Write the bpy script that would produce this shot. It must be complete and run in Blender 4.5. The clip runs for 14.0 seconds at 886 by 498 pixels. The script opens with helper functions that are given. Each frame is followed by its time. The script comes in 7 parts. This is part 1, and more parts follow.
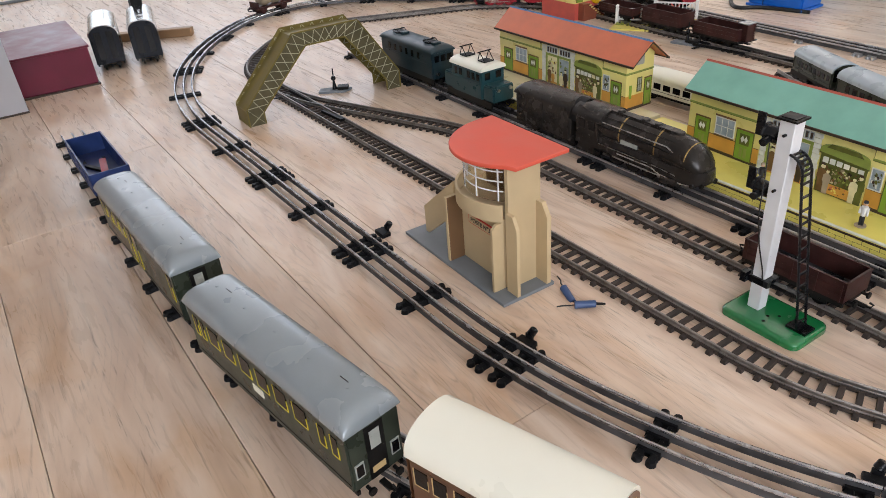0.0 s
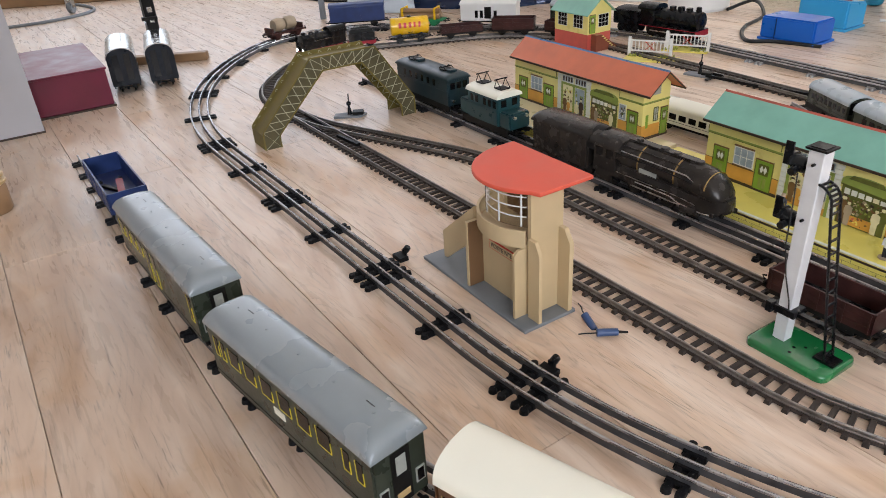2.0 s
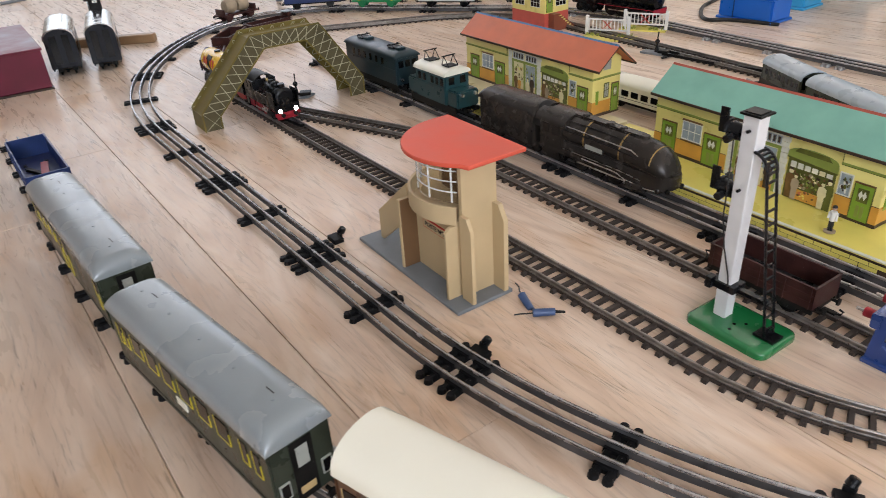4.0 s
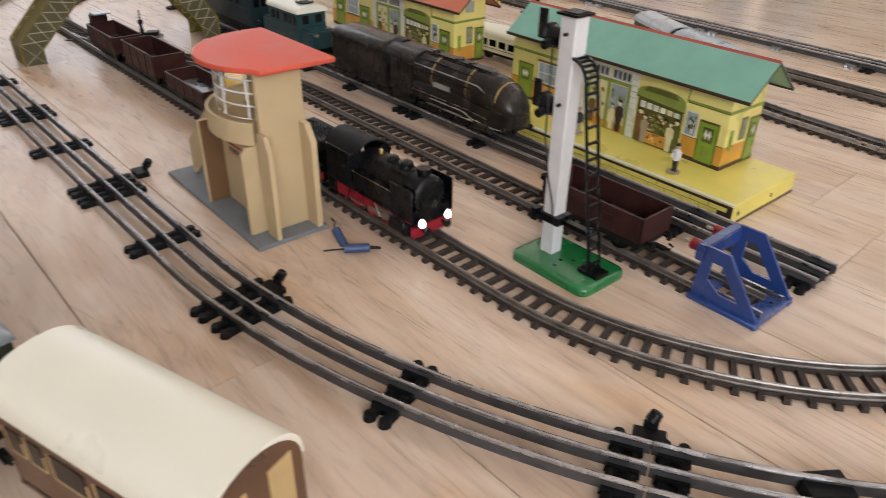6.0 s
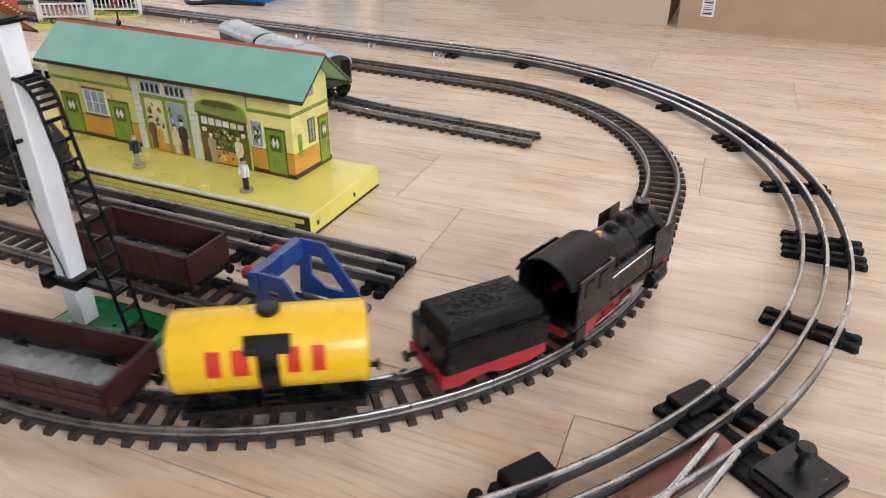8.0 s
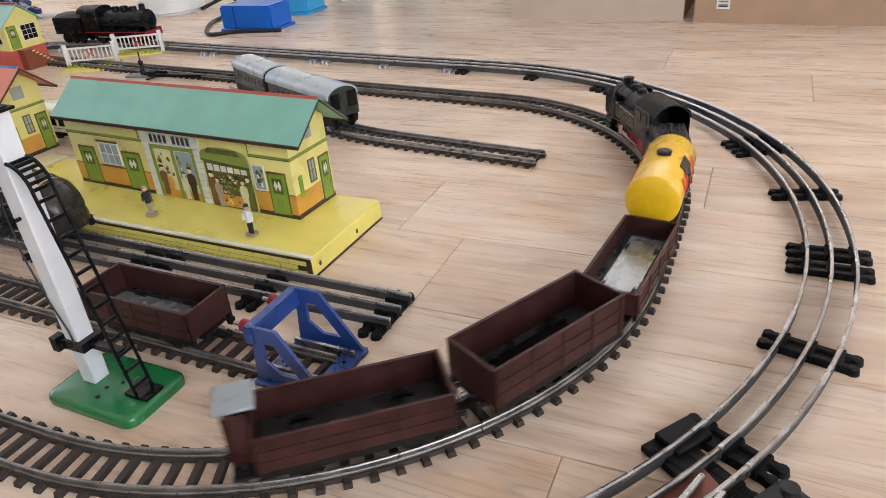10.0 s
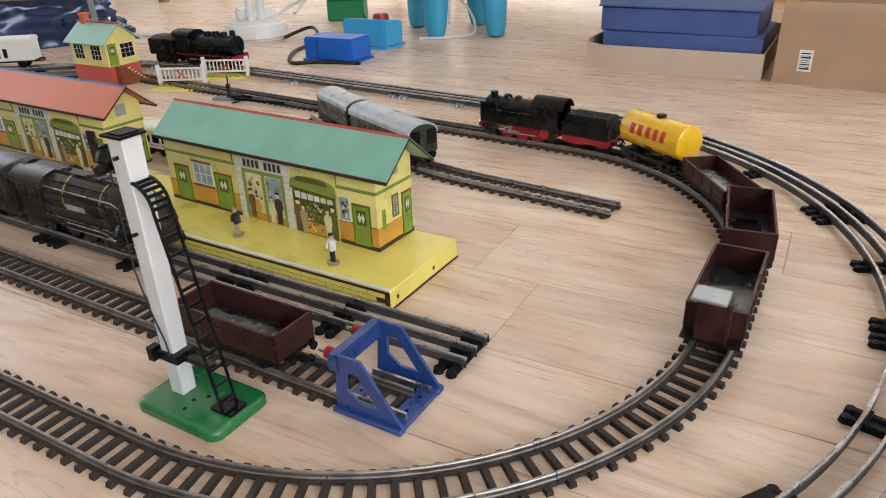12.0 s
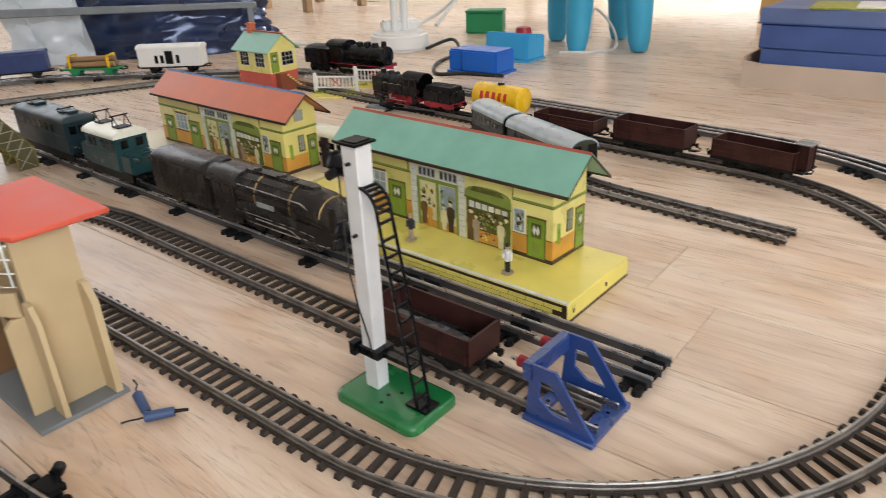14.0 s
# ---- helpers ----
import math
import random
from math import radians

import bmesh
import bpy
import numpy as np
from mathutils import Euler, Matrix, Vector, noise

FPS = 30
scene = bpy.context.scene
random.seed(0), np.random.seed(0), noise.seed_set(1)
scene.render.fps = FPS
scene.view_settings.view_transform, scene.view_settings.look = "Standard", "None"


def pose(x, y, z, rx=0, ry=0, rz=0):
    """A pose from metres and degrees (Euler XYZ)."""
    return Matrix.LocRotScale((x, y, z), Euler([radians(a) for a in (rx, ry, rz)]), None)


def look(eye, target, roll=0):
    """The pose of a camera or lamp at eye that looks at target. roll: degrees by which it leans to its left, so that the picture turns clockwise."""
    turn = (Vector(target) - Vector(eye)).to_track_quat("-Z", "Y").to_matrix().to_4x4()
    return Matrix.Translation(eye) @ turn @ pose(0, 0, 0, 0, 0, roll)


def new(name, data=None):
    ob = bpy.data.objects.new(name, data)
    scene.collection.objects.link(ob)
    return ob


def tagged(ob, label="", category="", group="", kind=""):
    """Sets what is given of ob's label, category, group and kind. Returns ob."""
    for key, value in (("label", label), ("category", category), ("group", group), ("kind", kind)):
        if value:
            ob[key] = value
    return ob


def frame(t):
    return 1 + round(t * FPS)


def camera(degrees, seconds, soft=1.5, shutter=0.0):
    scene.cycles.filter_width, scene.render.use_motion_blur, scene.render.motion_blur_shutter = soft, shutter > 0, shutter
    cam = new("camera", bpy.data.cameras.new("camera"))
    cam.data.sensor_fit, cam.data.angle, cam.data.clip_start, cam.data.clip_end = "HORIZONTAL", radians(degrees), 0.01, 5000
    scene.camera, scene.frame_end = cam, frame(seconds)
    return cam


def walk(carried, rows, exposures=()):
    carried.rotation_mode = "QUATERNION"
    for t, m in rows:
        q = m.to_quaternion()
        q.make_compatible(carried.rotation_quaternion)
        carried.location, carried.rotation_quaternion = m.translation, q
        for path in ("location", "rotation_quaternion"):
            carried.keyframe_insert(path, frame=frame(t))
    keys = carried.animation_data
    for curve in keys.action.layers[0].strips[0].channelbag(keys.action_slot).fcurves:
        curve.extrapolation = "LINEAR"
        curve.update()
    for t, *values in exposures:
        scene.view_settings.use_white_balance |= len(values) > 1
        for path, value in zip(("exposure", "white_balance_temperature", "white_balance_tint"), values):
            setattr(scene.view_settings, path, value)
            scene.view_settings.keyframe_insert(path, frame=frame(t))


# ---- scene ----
cam = camera(65.0, 14.0, soft=0.6, shutter=0.5)
PATH = [
    (0, (0.227, 0.214, 0.441), (0.094, 1.918, -0.599), -4.9),
    (0.5, (0.223, 0.216, 0.44), (0.102, 1.932, -0.581), -4.8),
    (1, (0.218, 0.217, 0.437), (0.126, 1.952, -0.554), -4.0),
    (1.5, (0.211, 0.216, 0.436), (0.11, 1.963, -0.533), -3.6),
    (2, (0.206, 0.216, 0.437), (0.071, 1.96, -0.534), -3.9),
    (2.2, (0.202, 0.214, 0.432), (0.065, 1.956, -0.54), -3.6),
    (4.3, (0.269, 0.25, 0.399), (0.211, 1.979, -0.605), -3.5),
    (4.5, (0.281, 0.254, 0.392), (0.233, 1.982, -0.614), -3.3),
    (5, (0.305, 0.264, 0.365), (0.299, 1.998, -0.632), -2.8),
    (5.5, (0.328, 0.27, 0.341), (0.392, 1.999, -0.662), -0.9),
    (6, (0.351, 0.281, 0.315), (0.509, 1.992, -0.709), 1.0),
    (6.5, (0.383, 0.286, 0.309), (0.765, 1.953, -0.729), 1.6),
    (7, (0.415, 0.311, 0.293), (1.137, 1.832, -0.787), 4.5),
    (7.5, (0.459, 0.326, 0.282), (1.366, 1.802, -0.717), 2.2),
    (9.8, (0.532, 0.313, 0.309), (1.351, 1.859, -0.661), -4.8),
    (10, (0.533, 0.312, 0.313), (1.338, 1.863, -0.66), -4.9),
    (10.5, (0.525, 0.314, 0.318), (1.296, 1.894, -0.636), -4.5),
    (11, (0.519, 0.315, 0.322), (1.276, 1.924, -0.594), -3.4),
    (11.5, (0.514, 0.318, 0.326), (1.251, 1.947, -0.571), -2.8),
    (12, (0.504, 0.317, 0.327), (1.216, 1.965, -0.554), -2.0),
    (12.5, (0.491, 0.319, 0.33), (1.158, 1.981, -0.56), -1.9),
    (13, (0.474, 0.325, 0.332), (1.074, 2.018, -0.547), -2.4),
    (13.5, (0.456, 0.328, 0.333), (0.982, 2.046, -0.546), -2.7),
    (14, (0.434, 0.331, 0.336), (0.876, 2.089, -0.508), -2.4),
]
EXPOSURE = [(0.0, -0.02, 6150, 13), (2.2, -0.02, 6150, 13), (4.3, -0.05, 6250, 13), (6.0, -0.16, 6500, 14), (6.5, -0.18, 6400, 14), (7.0, 0.0, 6150, 13), (7.5, 0.14, 6050, 11), (9.8, 0.06, 6100, 13), (11.0, 0.02, 6100, 12), (12.0, -0.04, 6350, 11), (14.0, -0.02, 6450, 10)]
walk(cam, [(t, look(eye, target, roll)) for t, eye, target, roll in PATH], EXPOSURE)

# ---- light ----
world = bpy.data.worlds.new("world")
scene.world = world
world.use_nodes = True
wn = world.node_tree
sky = wn.nodes.new("ShaderNodeTexSky")
sky.sky_type, sky.sun_disc, sky.sun_elevation, sky.sun_rotation = "NISHITA", False, radians(38), radians(-25)
wn.links.new(sky.outputs[0], wn.nodes["Background"].inputs[0])
wn.nodes["Background"].inputs[1].default_value = 0.12


def window_lamp(name, m, w, h, watts, colour=(1.0, 0.97, 0.93)):
    data = bpy.data.lights.new(name, "AREA")
    data.shape, data.size, data.size_y, data.energy, data.color = "RECTANGLE", w, h, watts, colour
    ob = new(name, data)
    ob.matrix_world = m
    return ob


window_lamp("daylight_back", look((-1.5, 4.55, 1.45), (-0.7, 0.9, 0.0)), 2.6, 1.9, 15, (0.95, 0.98, 1.0))
window_lamp("daylight_side", look((4.95, 3.8, 1.3), (1.2, 1.0, 0.0)), 1.3, 1.3, 240, (0.93, 0.96, 1.0))
# added fill lamp behind the camera, in place of the room's bounced light
window_lamp("front_fill", look((1.1, -2.9, 1.5), (0.9, 1.0, 0.0)), 3.0, 1.5, 108, (0.96, 0.98, 1.0))

# ---- materials ----


def mat(name, rgb, rough=0.5, metal=0.0, vary=0.12, scale=40.0, bump=0.15, wear=None, coat=0.0, spec=0.5):
    """Painted or moulded surface: two scales of tone, gloss that varies, fine relief."""
    m = bpy.data.materials.new(name)
    m.use_nodes = True
    nt = m.node_tree
    b = nt.nodes["Principled BSDF"]
    b.inputs["Metallic"].default_value = metal
    b.inputs["Specular IOR Level"].default_value = spec
    b.inputs["Coat Weight"].default_value = coat
    b.inputs["Coat Roughness"].default_value = 0.2
    tc = nt.nodes.new("ShaderNodeTexCoord")
    n1, n2 = nt.nodes.new("ShaderNodeTexNoise"), nt.nodes.new("ShaderNodeTexNoise")
    n1.inputs["Scale"].default_value, n1.inputs["Detail"].default_value = scale, 4
    n2.inputs["Scale"].default_value, n2.inputs["Detail"].default_value = scale * 9, 3
    for n in (n1, n2):
        nt.links.new(tc.outputs["Object"], n.inputs["Vector"])
    ramp = nt.nodes.new("ShaderNodeMapRange")
    ramp.inputs[1].default_value, ramp.inputs[2].default_value = 0.3, 0.7
    ramp.inputs[3].default_value, ramp.inputs[4].default_value = 1 - vary, 1 + vary
    nt.links.new(n1.outputs[0], ramp.inputs[0])
    mul = nt.nodes.new("ShaderNodeVectorMath")
    mul.operation = "SCALE"
    mul.inputs[0].default_value = rgb
    nt.links.new(ramp.outputs[0], mul.inputs["Scale"])
    out = mul.outputs[0]
    if wear:
        mix = nt.nodes.new("ShaderNodeMix")
        mix.data_type = "RGBA"
        cut = nt.nodes.new("ShaderNodeMapRange")
        cut.inputs[1].default_value, cut.inputs[2].default_value = wear[1], wear[1] + 0.06
        nt.links.new(n2.outputs[0], cut.inputs[0])
        nt.links.new(cut.outputs[0], mix.inputs["Factor"])
        nt.links.new(out, mix.inputs["A"])
        mix.inputs["B"].default_value = (*wear[0], 1)
        out = mix.outputs["Result"]
    nt.links.new(out, b.inputs["Base Color"])
    rr = nt.nodes.new("ShaderNodeMapRange")
    rr.inputs[1].default_value, rr.inputs[2].default_value = 0.3, 0.7
    rr.inputs[3].default_value, rr.inputs[4].default_value = max(rough - 0.1, 0.04), min(rough + 0.1, 1)
    nt.links.new(n1.outputs[0], rr.inputs[0])
    nt.links.new(rr.outputs[0], b.inputs["Roughness"])
    if bump:
        bp = nt.nodes.new("ShaderNodeBump")
        bp.inputs["Strength"].default_value, bp.inputs["Distance"].default_value = bump, 0.0006
        nt.links.new(n2.outputs[0], bp.inputs["Height"])
        nt.links.new(bp.outputs[0], b.inputs["Normal"])
    return m


def wood_floor(name):
    """Pale oak laminate; the grain runs along each plank's own x."""
    m = bpy.data.materials.new(name)
    m.use_nodes = True
    nt = m.node_tree
    b = nt.nodes["Principled BSDF"]
    tc, info = nt.nodes.new("ShaderNodeTexCoord"), nt.nodes.new("ShaderNodeObjectInfo")
    add = nt.nodes.new("ShaderNodeVectorMath")
    add.operation = "MULTIPLY_ADD"
    comb = nt.nodes.new("ShaderNodeCombineXYZ")
    for i in range(3):
        nt.links.new(info.outputs["Random"], comb.inputs[i])
    nt.links.new(comb.outputs[0], add.inputs[0])
    add.inputs[1].default_value = (37, 19, 11)
    nt.links.new(tc.outputs["Object"], add.inputs[2])

    def grain(sx, sy, detail, distort):
        mp = nt.nodes.new("ShaderNodeMapping")
        mp.inputs["Scale"].default_value = (sx, sy, sy)
        nt.links.new(add.outputs[0], mp.inputs[0])
        n = nt.nodes.new("ShaderNodeTexNoise")
        n.inputs["Scale"].default_value, n.inputs["Detail"].default_value, n.inputs["Distortion"].default_value = 1.0, detail, distort
        nt.links.new(mp.outputs[0], n.inputs["Vector"])
        return n.outputs[0]

    broad, fine, dark, fissure, cloud = grain(2.2, 12, 3, 3.2), grain(12, 130, 5, 1.0), grain(3.6, 40, 4, 5.0), grain(22, 430, 2, 0.9), grain(6.0, 14.0, 4, 1.2)
    ramp = nt.nodes.new("ShaderNodeValToRGB")
    ramp.color_ramp.elements[0].position, ramp.color_ramp.elements[0].color = 0.28, (0.55, 0.405, 0.300, 1)
    ramp.color_ramp.elements[1].position, ramp.color_ramp.elements[1].color = 0.72, (0.76, 0.635, 0.520, 1)
    mid = ramp.color_ramp.elements.new(0.5)
    mid.color = (0.68, 0.535, 0.415, 1)
    nt.links.new(broad, ramp.inputs[0])

    def mapped(src, lo, hi, a, z):
        mr = nt.nodes.new("ShaderNodeMapRange")
        for i, v in enumerate((lo, hi, a, z)):
            mr.inputs[1 + i].default_value = v
        nt.links.new(src, mr.inputs[0])
        return mr.outputs[0]

    def tone(src, lo, hi, a, z, col):
        sc = nt.nodes.new("ShaderNodeVectorMath")
        sc.operation = "SCALE"
        nt.links.new(col, sc.inputs[0])
        nt.links.new(mapped(src, lo, hi, a, z), sc.inputs["Scale"])
        return sc.outputs[0]

    def product(p, q):
        n = nt.nodes.new("ShaderNodeMath")
        n.operation = "MULTIPLY"
        nt.links.new(p, n.inputs[0])
        nt.links.new(q, n.inputs[1])
        return n.outputs[0]

    # growth rings: thin lines that follow the levels of a long smooth figure
    figure = grain(1.5, 9.0, 1, 1.2)
    saw = nt.nodes.new("ShaderNodeMath")
    saw.operation = "PINGPONG"
    saw.inputs[1].default_value = 0.5
    many = nt.nodes.new("ShaderNodeMath")
    many.operation = "MULTIPLY"
    many.inputs[1].default_value = 26.0
    nt.links.new(figure, many.inputs[0])
    nt.links.new(many.outputs[0], saw.inputs[0])
    patch = mapped(grain(3.0, 7.0, 2, 0.5), 0.46, 0.60, 0.0, 1.0)
    rings = product(mapped(saw.outputs[0], 0.36, 0.5, 0.0, 1.0), product(patch, mapped(fissure, 0.40, 0.60, 0.15, 1.0)))
    # dark pores stand in patches along the rings
    pores = product(product(mapped(fissure, 0.58, 0.66, 0.0, 1.0), mapped(dark, 0.47, 0.60, 0.0, 1.0)), mapped(grain(2.4, 8.0, 2, 0.5), 0.44, 0.62, 0.1, 1.0))
    stain = nt.nodes.new("ShaderNodeMix")
    stain.data_type = "RGBA"
    stain.blend_type = "MULTIPLY"
    nt.links.new(mapped(cloud, 0.50, 0.70, 0.0, 0.9), stain.inputs["Factor"])
    nt.links.new(ramp.outputs[0], stain.inputs["A"])
    stain.inputs["B"].default_value = (0.92, 0.82, 0.70, 1)
    col = tone(fine, 0.3, 0.7, 0.97, 1.02, stain.outputs["Result"])
    col = tone(dark, 0.54, 0.70, 1.0, 0.86, col)
    col = tone(pores, 0.0, 1.0, 1.0, 0.64, col)
    col = tone(rings, 0.0, 1.0, 1.0, 0.76, col)
    col = tone(info.outputs["Random"], 0.0, 1.0, 0.93, 1.06, col)
    nt.links.new(col, b.inputs["Base Color"])
    nt.links.new(mapped(fine, 0.3, 0.7, 0.24, 0.38), b.inputs["Roughness"])
    b.inputs["Specular IOR Level"].default_value = 0.40
    bp = nt.nodes.new("ShaderNodeBump")
    bp.inputs["Strength"].default_value, bp.inputs["Distance"].default_value = 0.12, 0.0006
    nt.links.new(fine, bp.inputs["Height"])
    nt.links.new(bp.outputs[0], b.inputs["Normal"])
    return m


def glow(name, rgb, power):
    m = bpy.data.materials.new(name)
    m.use_nodes = True
    b = m.node_tree.nodes["Principled BSDF"]
    b.inputs["Base Color"].default_value = (*rgb, 1)
    b.inputs["Emission Color"].default_value, b.inputs["Emission Strength"].default_value = (*rgb, 1), power
    return m


def clear(name, rgb, rough=0.05):
    m = bpy.data.materials.new(name)
    m.use_nodes = True
    b = m.node_tree.nodes["Principled BSDF"]
    b.inputs["Base Color"].default_value, b.inputs["Roughness"].default_value = (*rgb, 1), rough
    b.inputs["Transmission Weight"].default_value, b.inputs["IOR"].default_value = 1.0, 1.3
    return m


OAK = wood_floor("oak_laminate")
WALL = mat("white_wall", (0.78, 0.77, 0.74), 0.8, vary=0.03, scale=3)
RAILM = mat("rail_steel", (0.29, 0.275, 0.26), 0.40, 0.85, 0.3, 60, wear=((0.12, 0.09, 0.075), 0.62))
RAILS = mat("rail_tinplate", (0.46, 0.46, 0.47), 0.3, 0.9, 0.2, 50, wear=((0.2, 0.16, 0.12), 0.66))
RAILB = mat("rail_blued", (0.50, 0.50, 0.52), 0.24, 0.95, 0.3, 50, wear=((0.16, 0.155, 0.15), 0.64))
SLEEP = mat("sleeper_brown", (0.050, 0.039, 0.033), 0.6, 0, 0.25, 60, spec=0.2)
TIE = mat("tie_black", (0.009, 0.009, 0.010), 0.5, 0.1, 0.3, 60, wear=((0.13, 0.125, 0.12), 0.70), spec=0.15)
BLACK = mat("black_enamel", (0.0042, 0.0048, 0.0062), 0.27, 0, 0.3, 60, wear=((0.03, 0.03, 0.032), 0.74), spec=0.32)
SOOT = mat("black_worn", (0.012, 0.0115, 0.011), 0.45, 0.2, 0.4, 45, wear=((0.08, 0.07, 0.06), 0.68), spec=0.15)
BRONZE = mat("brown_black_casting", (0.030, 0.0255, 0.0225), 0.24, 0.25, 0.35, 40, wear=((0.11, 0.09, 0.075), 0.67), spec=0.4)
REDM = mat("red_enamel", (0.33, 0.017, 0.030), 0.4, 0, 0.15, spec=0.4)
DKRED = mat("oxide_brown", (0.050, 0.018, 0.016), 0.42, 0.1, 0.35, 50, wear=((0.14, 0.085, 0.07), 0.70), spec=0.25)
WAGIN = mat("wagon_floor_grey", (0.045, 0.047, 0.050), 0.30, 0.5, 0.35, 50, spec=0.3)
YEL = mat("tank_yellow", (0.82, 0.50, 0.008), 0.28, 0, 0.06, 30, coat=0.4)
SHELLRED = mat("letter_red", (0.55, 0.03, 0.015), 0.4, 0, 0.1)
STEEL = mat("bright_steel", (0.55, 0.55, 0.54), 0.28, 1.0, 0.15, 60)
BRASS = mat("brass", (0.50, 0.36, 0.14), 0.33, 1.0, 0.2, 60)
TEAL = mat("teal_enamel", (0.013, 0.052, 0.060), 0.33, 0, 0.2, 40, wear=((0.06, 0.09, 0.09), 0.72))
DKTEAL = mat("dark_teal_enamel", (0.010, 0.026, 0.034), 0.36, 0, 0.3, 40, wear=((0.07, 0.08, 0.085), 0.70))
CREAM = mat("cream_enamel", (0.84, 0.83, 0.71), 0.32, 0, 0.02, 12, bump=0.05, coat=0.2)
GREYROOF = mat("grey_roof_enamel", (0.25, 0.285, 0.305), 0.30, 0.05, 0.06, 18, coat=0.35)
SILVER = mat("silver_tin", (0.62, 0.63, 0.63), 0.2, 1.0, 0.12, 25)
PALEROOF = mat("pale_blue_grey_roof", (0.40, 0.46, 0.51), 0.34, 0.0, 0.04, 25, coat=0.25)
COACHD = mat("coach_blue_black", (0.008, 0.010, 0.015), 0.32, 0, 0.25, 40, spec=0.25)
COACHG = mat("coach_green", (0.034, 0.042, 0.030), 0.32, 0, 0.25, 40, coat=0.12, spec=0.25)
WINY = mat("window_line_yellow", (0.66, 0.55, 0.02), 0.4)
PANE = mat("dark_pane", (0.004, 0.004, 0.005), 0.12, 0, 0.2, spec=0.25)
PALE = mat("pale_pane", (0.34, 0.36, 0.33), 0.3, 0, 0.15)
BROWNC = mat("teak_brown", (0.10, 0.042, 0.018), 0.35, 0, 0.3, 50, coat=0.3)
TANC = mat("tan_panel", (0.50, 0.36, 0.17), 0.4, 0, 0.15)
BLUEW = mat("wagon_blue", (0.013, 0.034, 0.135), 0.4, 0, 0.25, 40)
BLUEIN = mat("wagon_blue_inside", (0.01, 0.022, 0.10), 0.45, 0, 0.25, 40)
LITHY = mat("litho_yellow", (0.76, 0.68, 0.23), 0.34, 0, 0.07, 30, coat=0.3, spec=0.4)
LITHP = mat("litho_platform", (0.80, 0.70, 0.16), 0.34, 0, 0.08, 22, coat=0.3, wear=((0.45, 0.35, 0.08), 0.76), spec=0.4)
LITHO = mat("litho_orange", (0.62, 0.31, 0.05), 0.36, 0, 0.14, 40, coat=0.3)
LITHG = mat("litho_green", (0.20, 0.34, 0.03), 0.36, 0, 0.14, 40, coat=0.3)
LITHD = mat("litho_olive", (0.105, 0.115, 0.022), 0.4, 0, 0.3, 80)
LITHS = mat("litho_sage", (0.24, 0.30, 0.06), 0.38, 0, 0.15, 60)
LITHN = mat("litho_brown", (0.16, 0.085, 0.03), 0.4, 0, 0.3, 80)
LITHK = mat("litho_grey_blue", (0.30, 0.36, 0.40), 0.38, 0, 0.2, 80)
LITHC = mat("litho_cream", (0.72, 0.66, 0.40), 0.38, 0, 0.12, 80)
# darker metal for rail webs, with the shade below the heads in its colour
WEBSHADE = mat("rail_web_shade", (0.10, 0.10, 0.105), 0.5, 0.6, 0.3, 60)
LITHW = mat("litho_stone", (0.68, 0.69, 0.62), 0.4, 0, 0.1, 90)
LITHQ = mat("litho_platform_pale", (0.74, 0.66, 0.42), 0.36, 0, 0.08, 22, coat=0.3, spec=0.4)
LITHB = mat("litho_dark", (0.05, 0.03, 0.02), 0.4, 0, 0.25)
ROOFG = mat("roof_green", (0.205, 0.455, 0.36), 0.36, 0, 0.09, 30, coat=0.2, wear=((0.13, 0.30, 0.24), 0.77))
ROOFR = mat("roof_orange_red", (0.60, 0.16, 0.075), 0.4, 0, 0.09, 30, coat=0.2)
RIDGER = mat("ridge_red", (0.42, 0.09, 0.06), 0.4)
RIDGEB = mat("ridge_blue", (0.10, 0.22, 0.42), 0.35)
HUT = mat("hut_cream_paint", (0.57, 0.44, 0.255), 0.62, 0, 0.06, 25)
HUTR = mat("hut_roof_red", (0.68, 0.10, 0.055), 0.55, 0, 0.06, 20)
# brown that paints shade onto the hut's inner faces
HUTB = mat("hut_painted_shade", (0.17, 0.090, 0.038), 0.6, 0, 0.15, 30)
GREYB = mat("grey_base_paint", (0.19, 0.21, 0.23), 0.6, 0, 0.12, 40)
GLASSM = clear("celluloid", (0.95, 0.93, 0.85), 0.08)
SIGG = mat("green_base_enamel", (0.010, 0.16, 0.045), 0.22, 0, 0.12, 20, coat=0.6, wear=((0.10, 0.25, 0.12), 0.75))
WHITEP = mat("white_paint", (0.72, 0.73, 0.74), 0.45, 0, 0.08, 40, wear=((0.35, 0.35, 0.36), 0.74))
BUFB = mat("buffer_blue", (0.022, 0.060, 0.235), 0.32, 0, 0.14, 30, coat=0.3, wear=((0.10, 0.14, 0.30), 0.74))
OLIVE = mat("bridge_olive", (0.16, 0.125, 0.030), 0.45, 0, 0.2, 40, spec=0.3)
LATT = mat("lattice_dark", (0.085, 0.074, 0.034), 0.45, 0, 0.2, 60)
LATTL = mat("lattice_light", (0.42, 0.41, 0.29), 0.45, 0, 0.15, 60)
MAROON = mat("maroon_card", (0.14, 0.010, 0.034), 0.40, 0, 0.14, 18)
CARD = mat("cardboard", (0.42, 0.28, 0.18), 0.75, 0, 0.08, 15)
CARDP = mat("cardboard_pale", (0.55, 0.44, 0.35), 0.7, 0, 0.06, 15)
BOXB = mat("box_blue", (0.055, 0.10, 0.29), 0.5, 0, 0.12, 14)
TOYB = mat("toy_blue", (0.008, 0.13, 0.58), 0.35, 0, 0.06, 14)
TOYL = mat("toy_light_blue", (0.05, 0.38, 0.72), 0.35, 0, 0.06, 14)
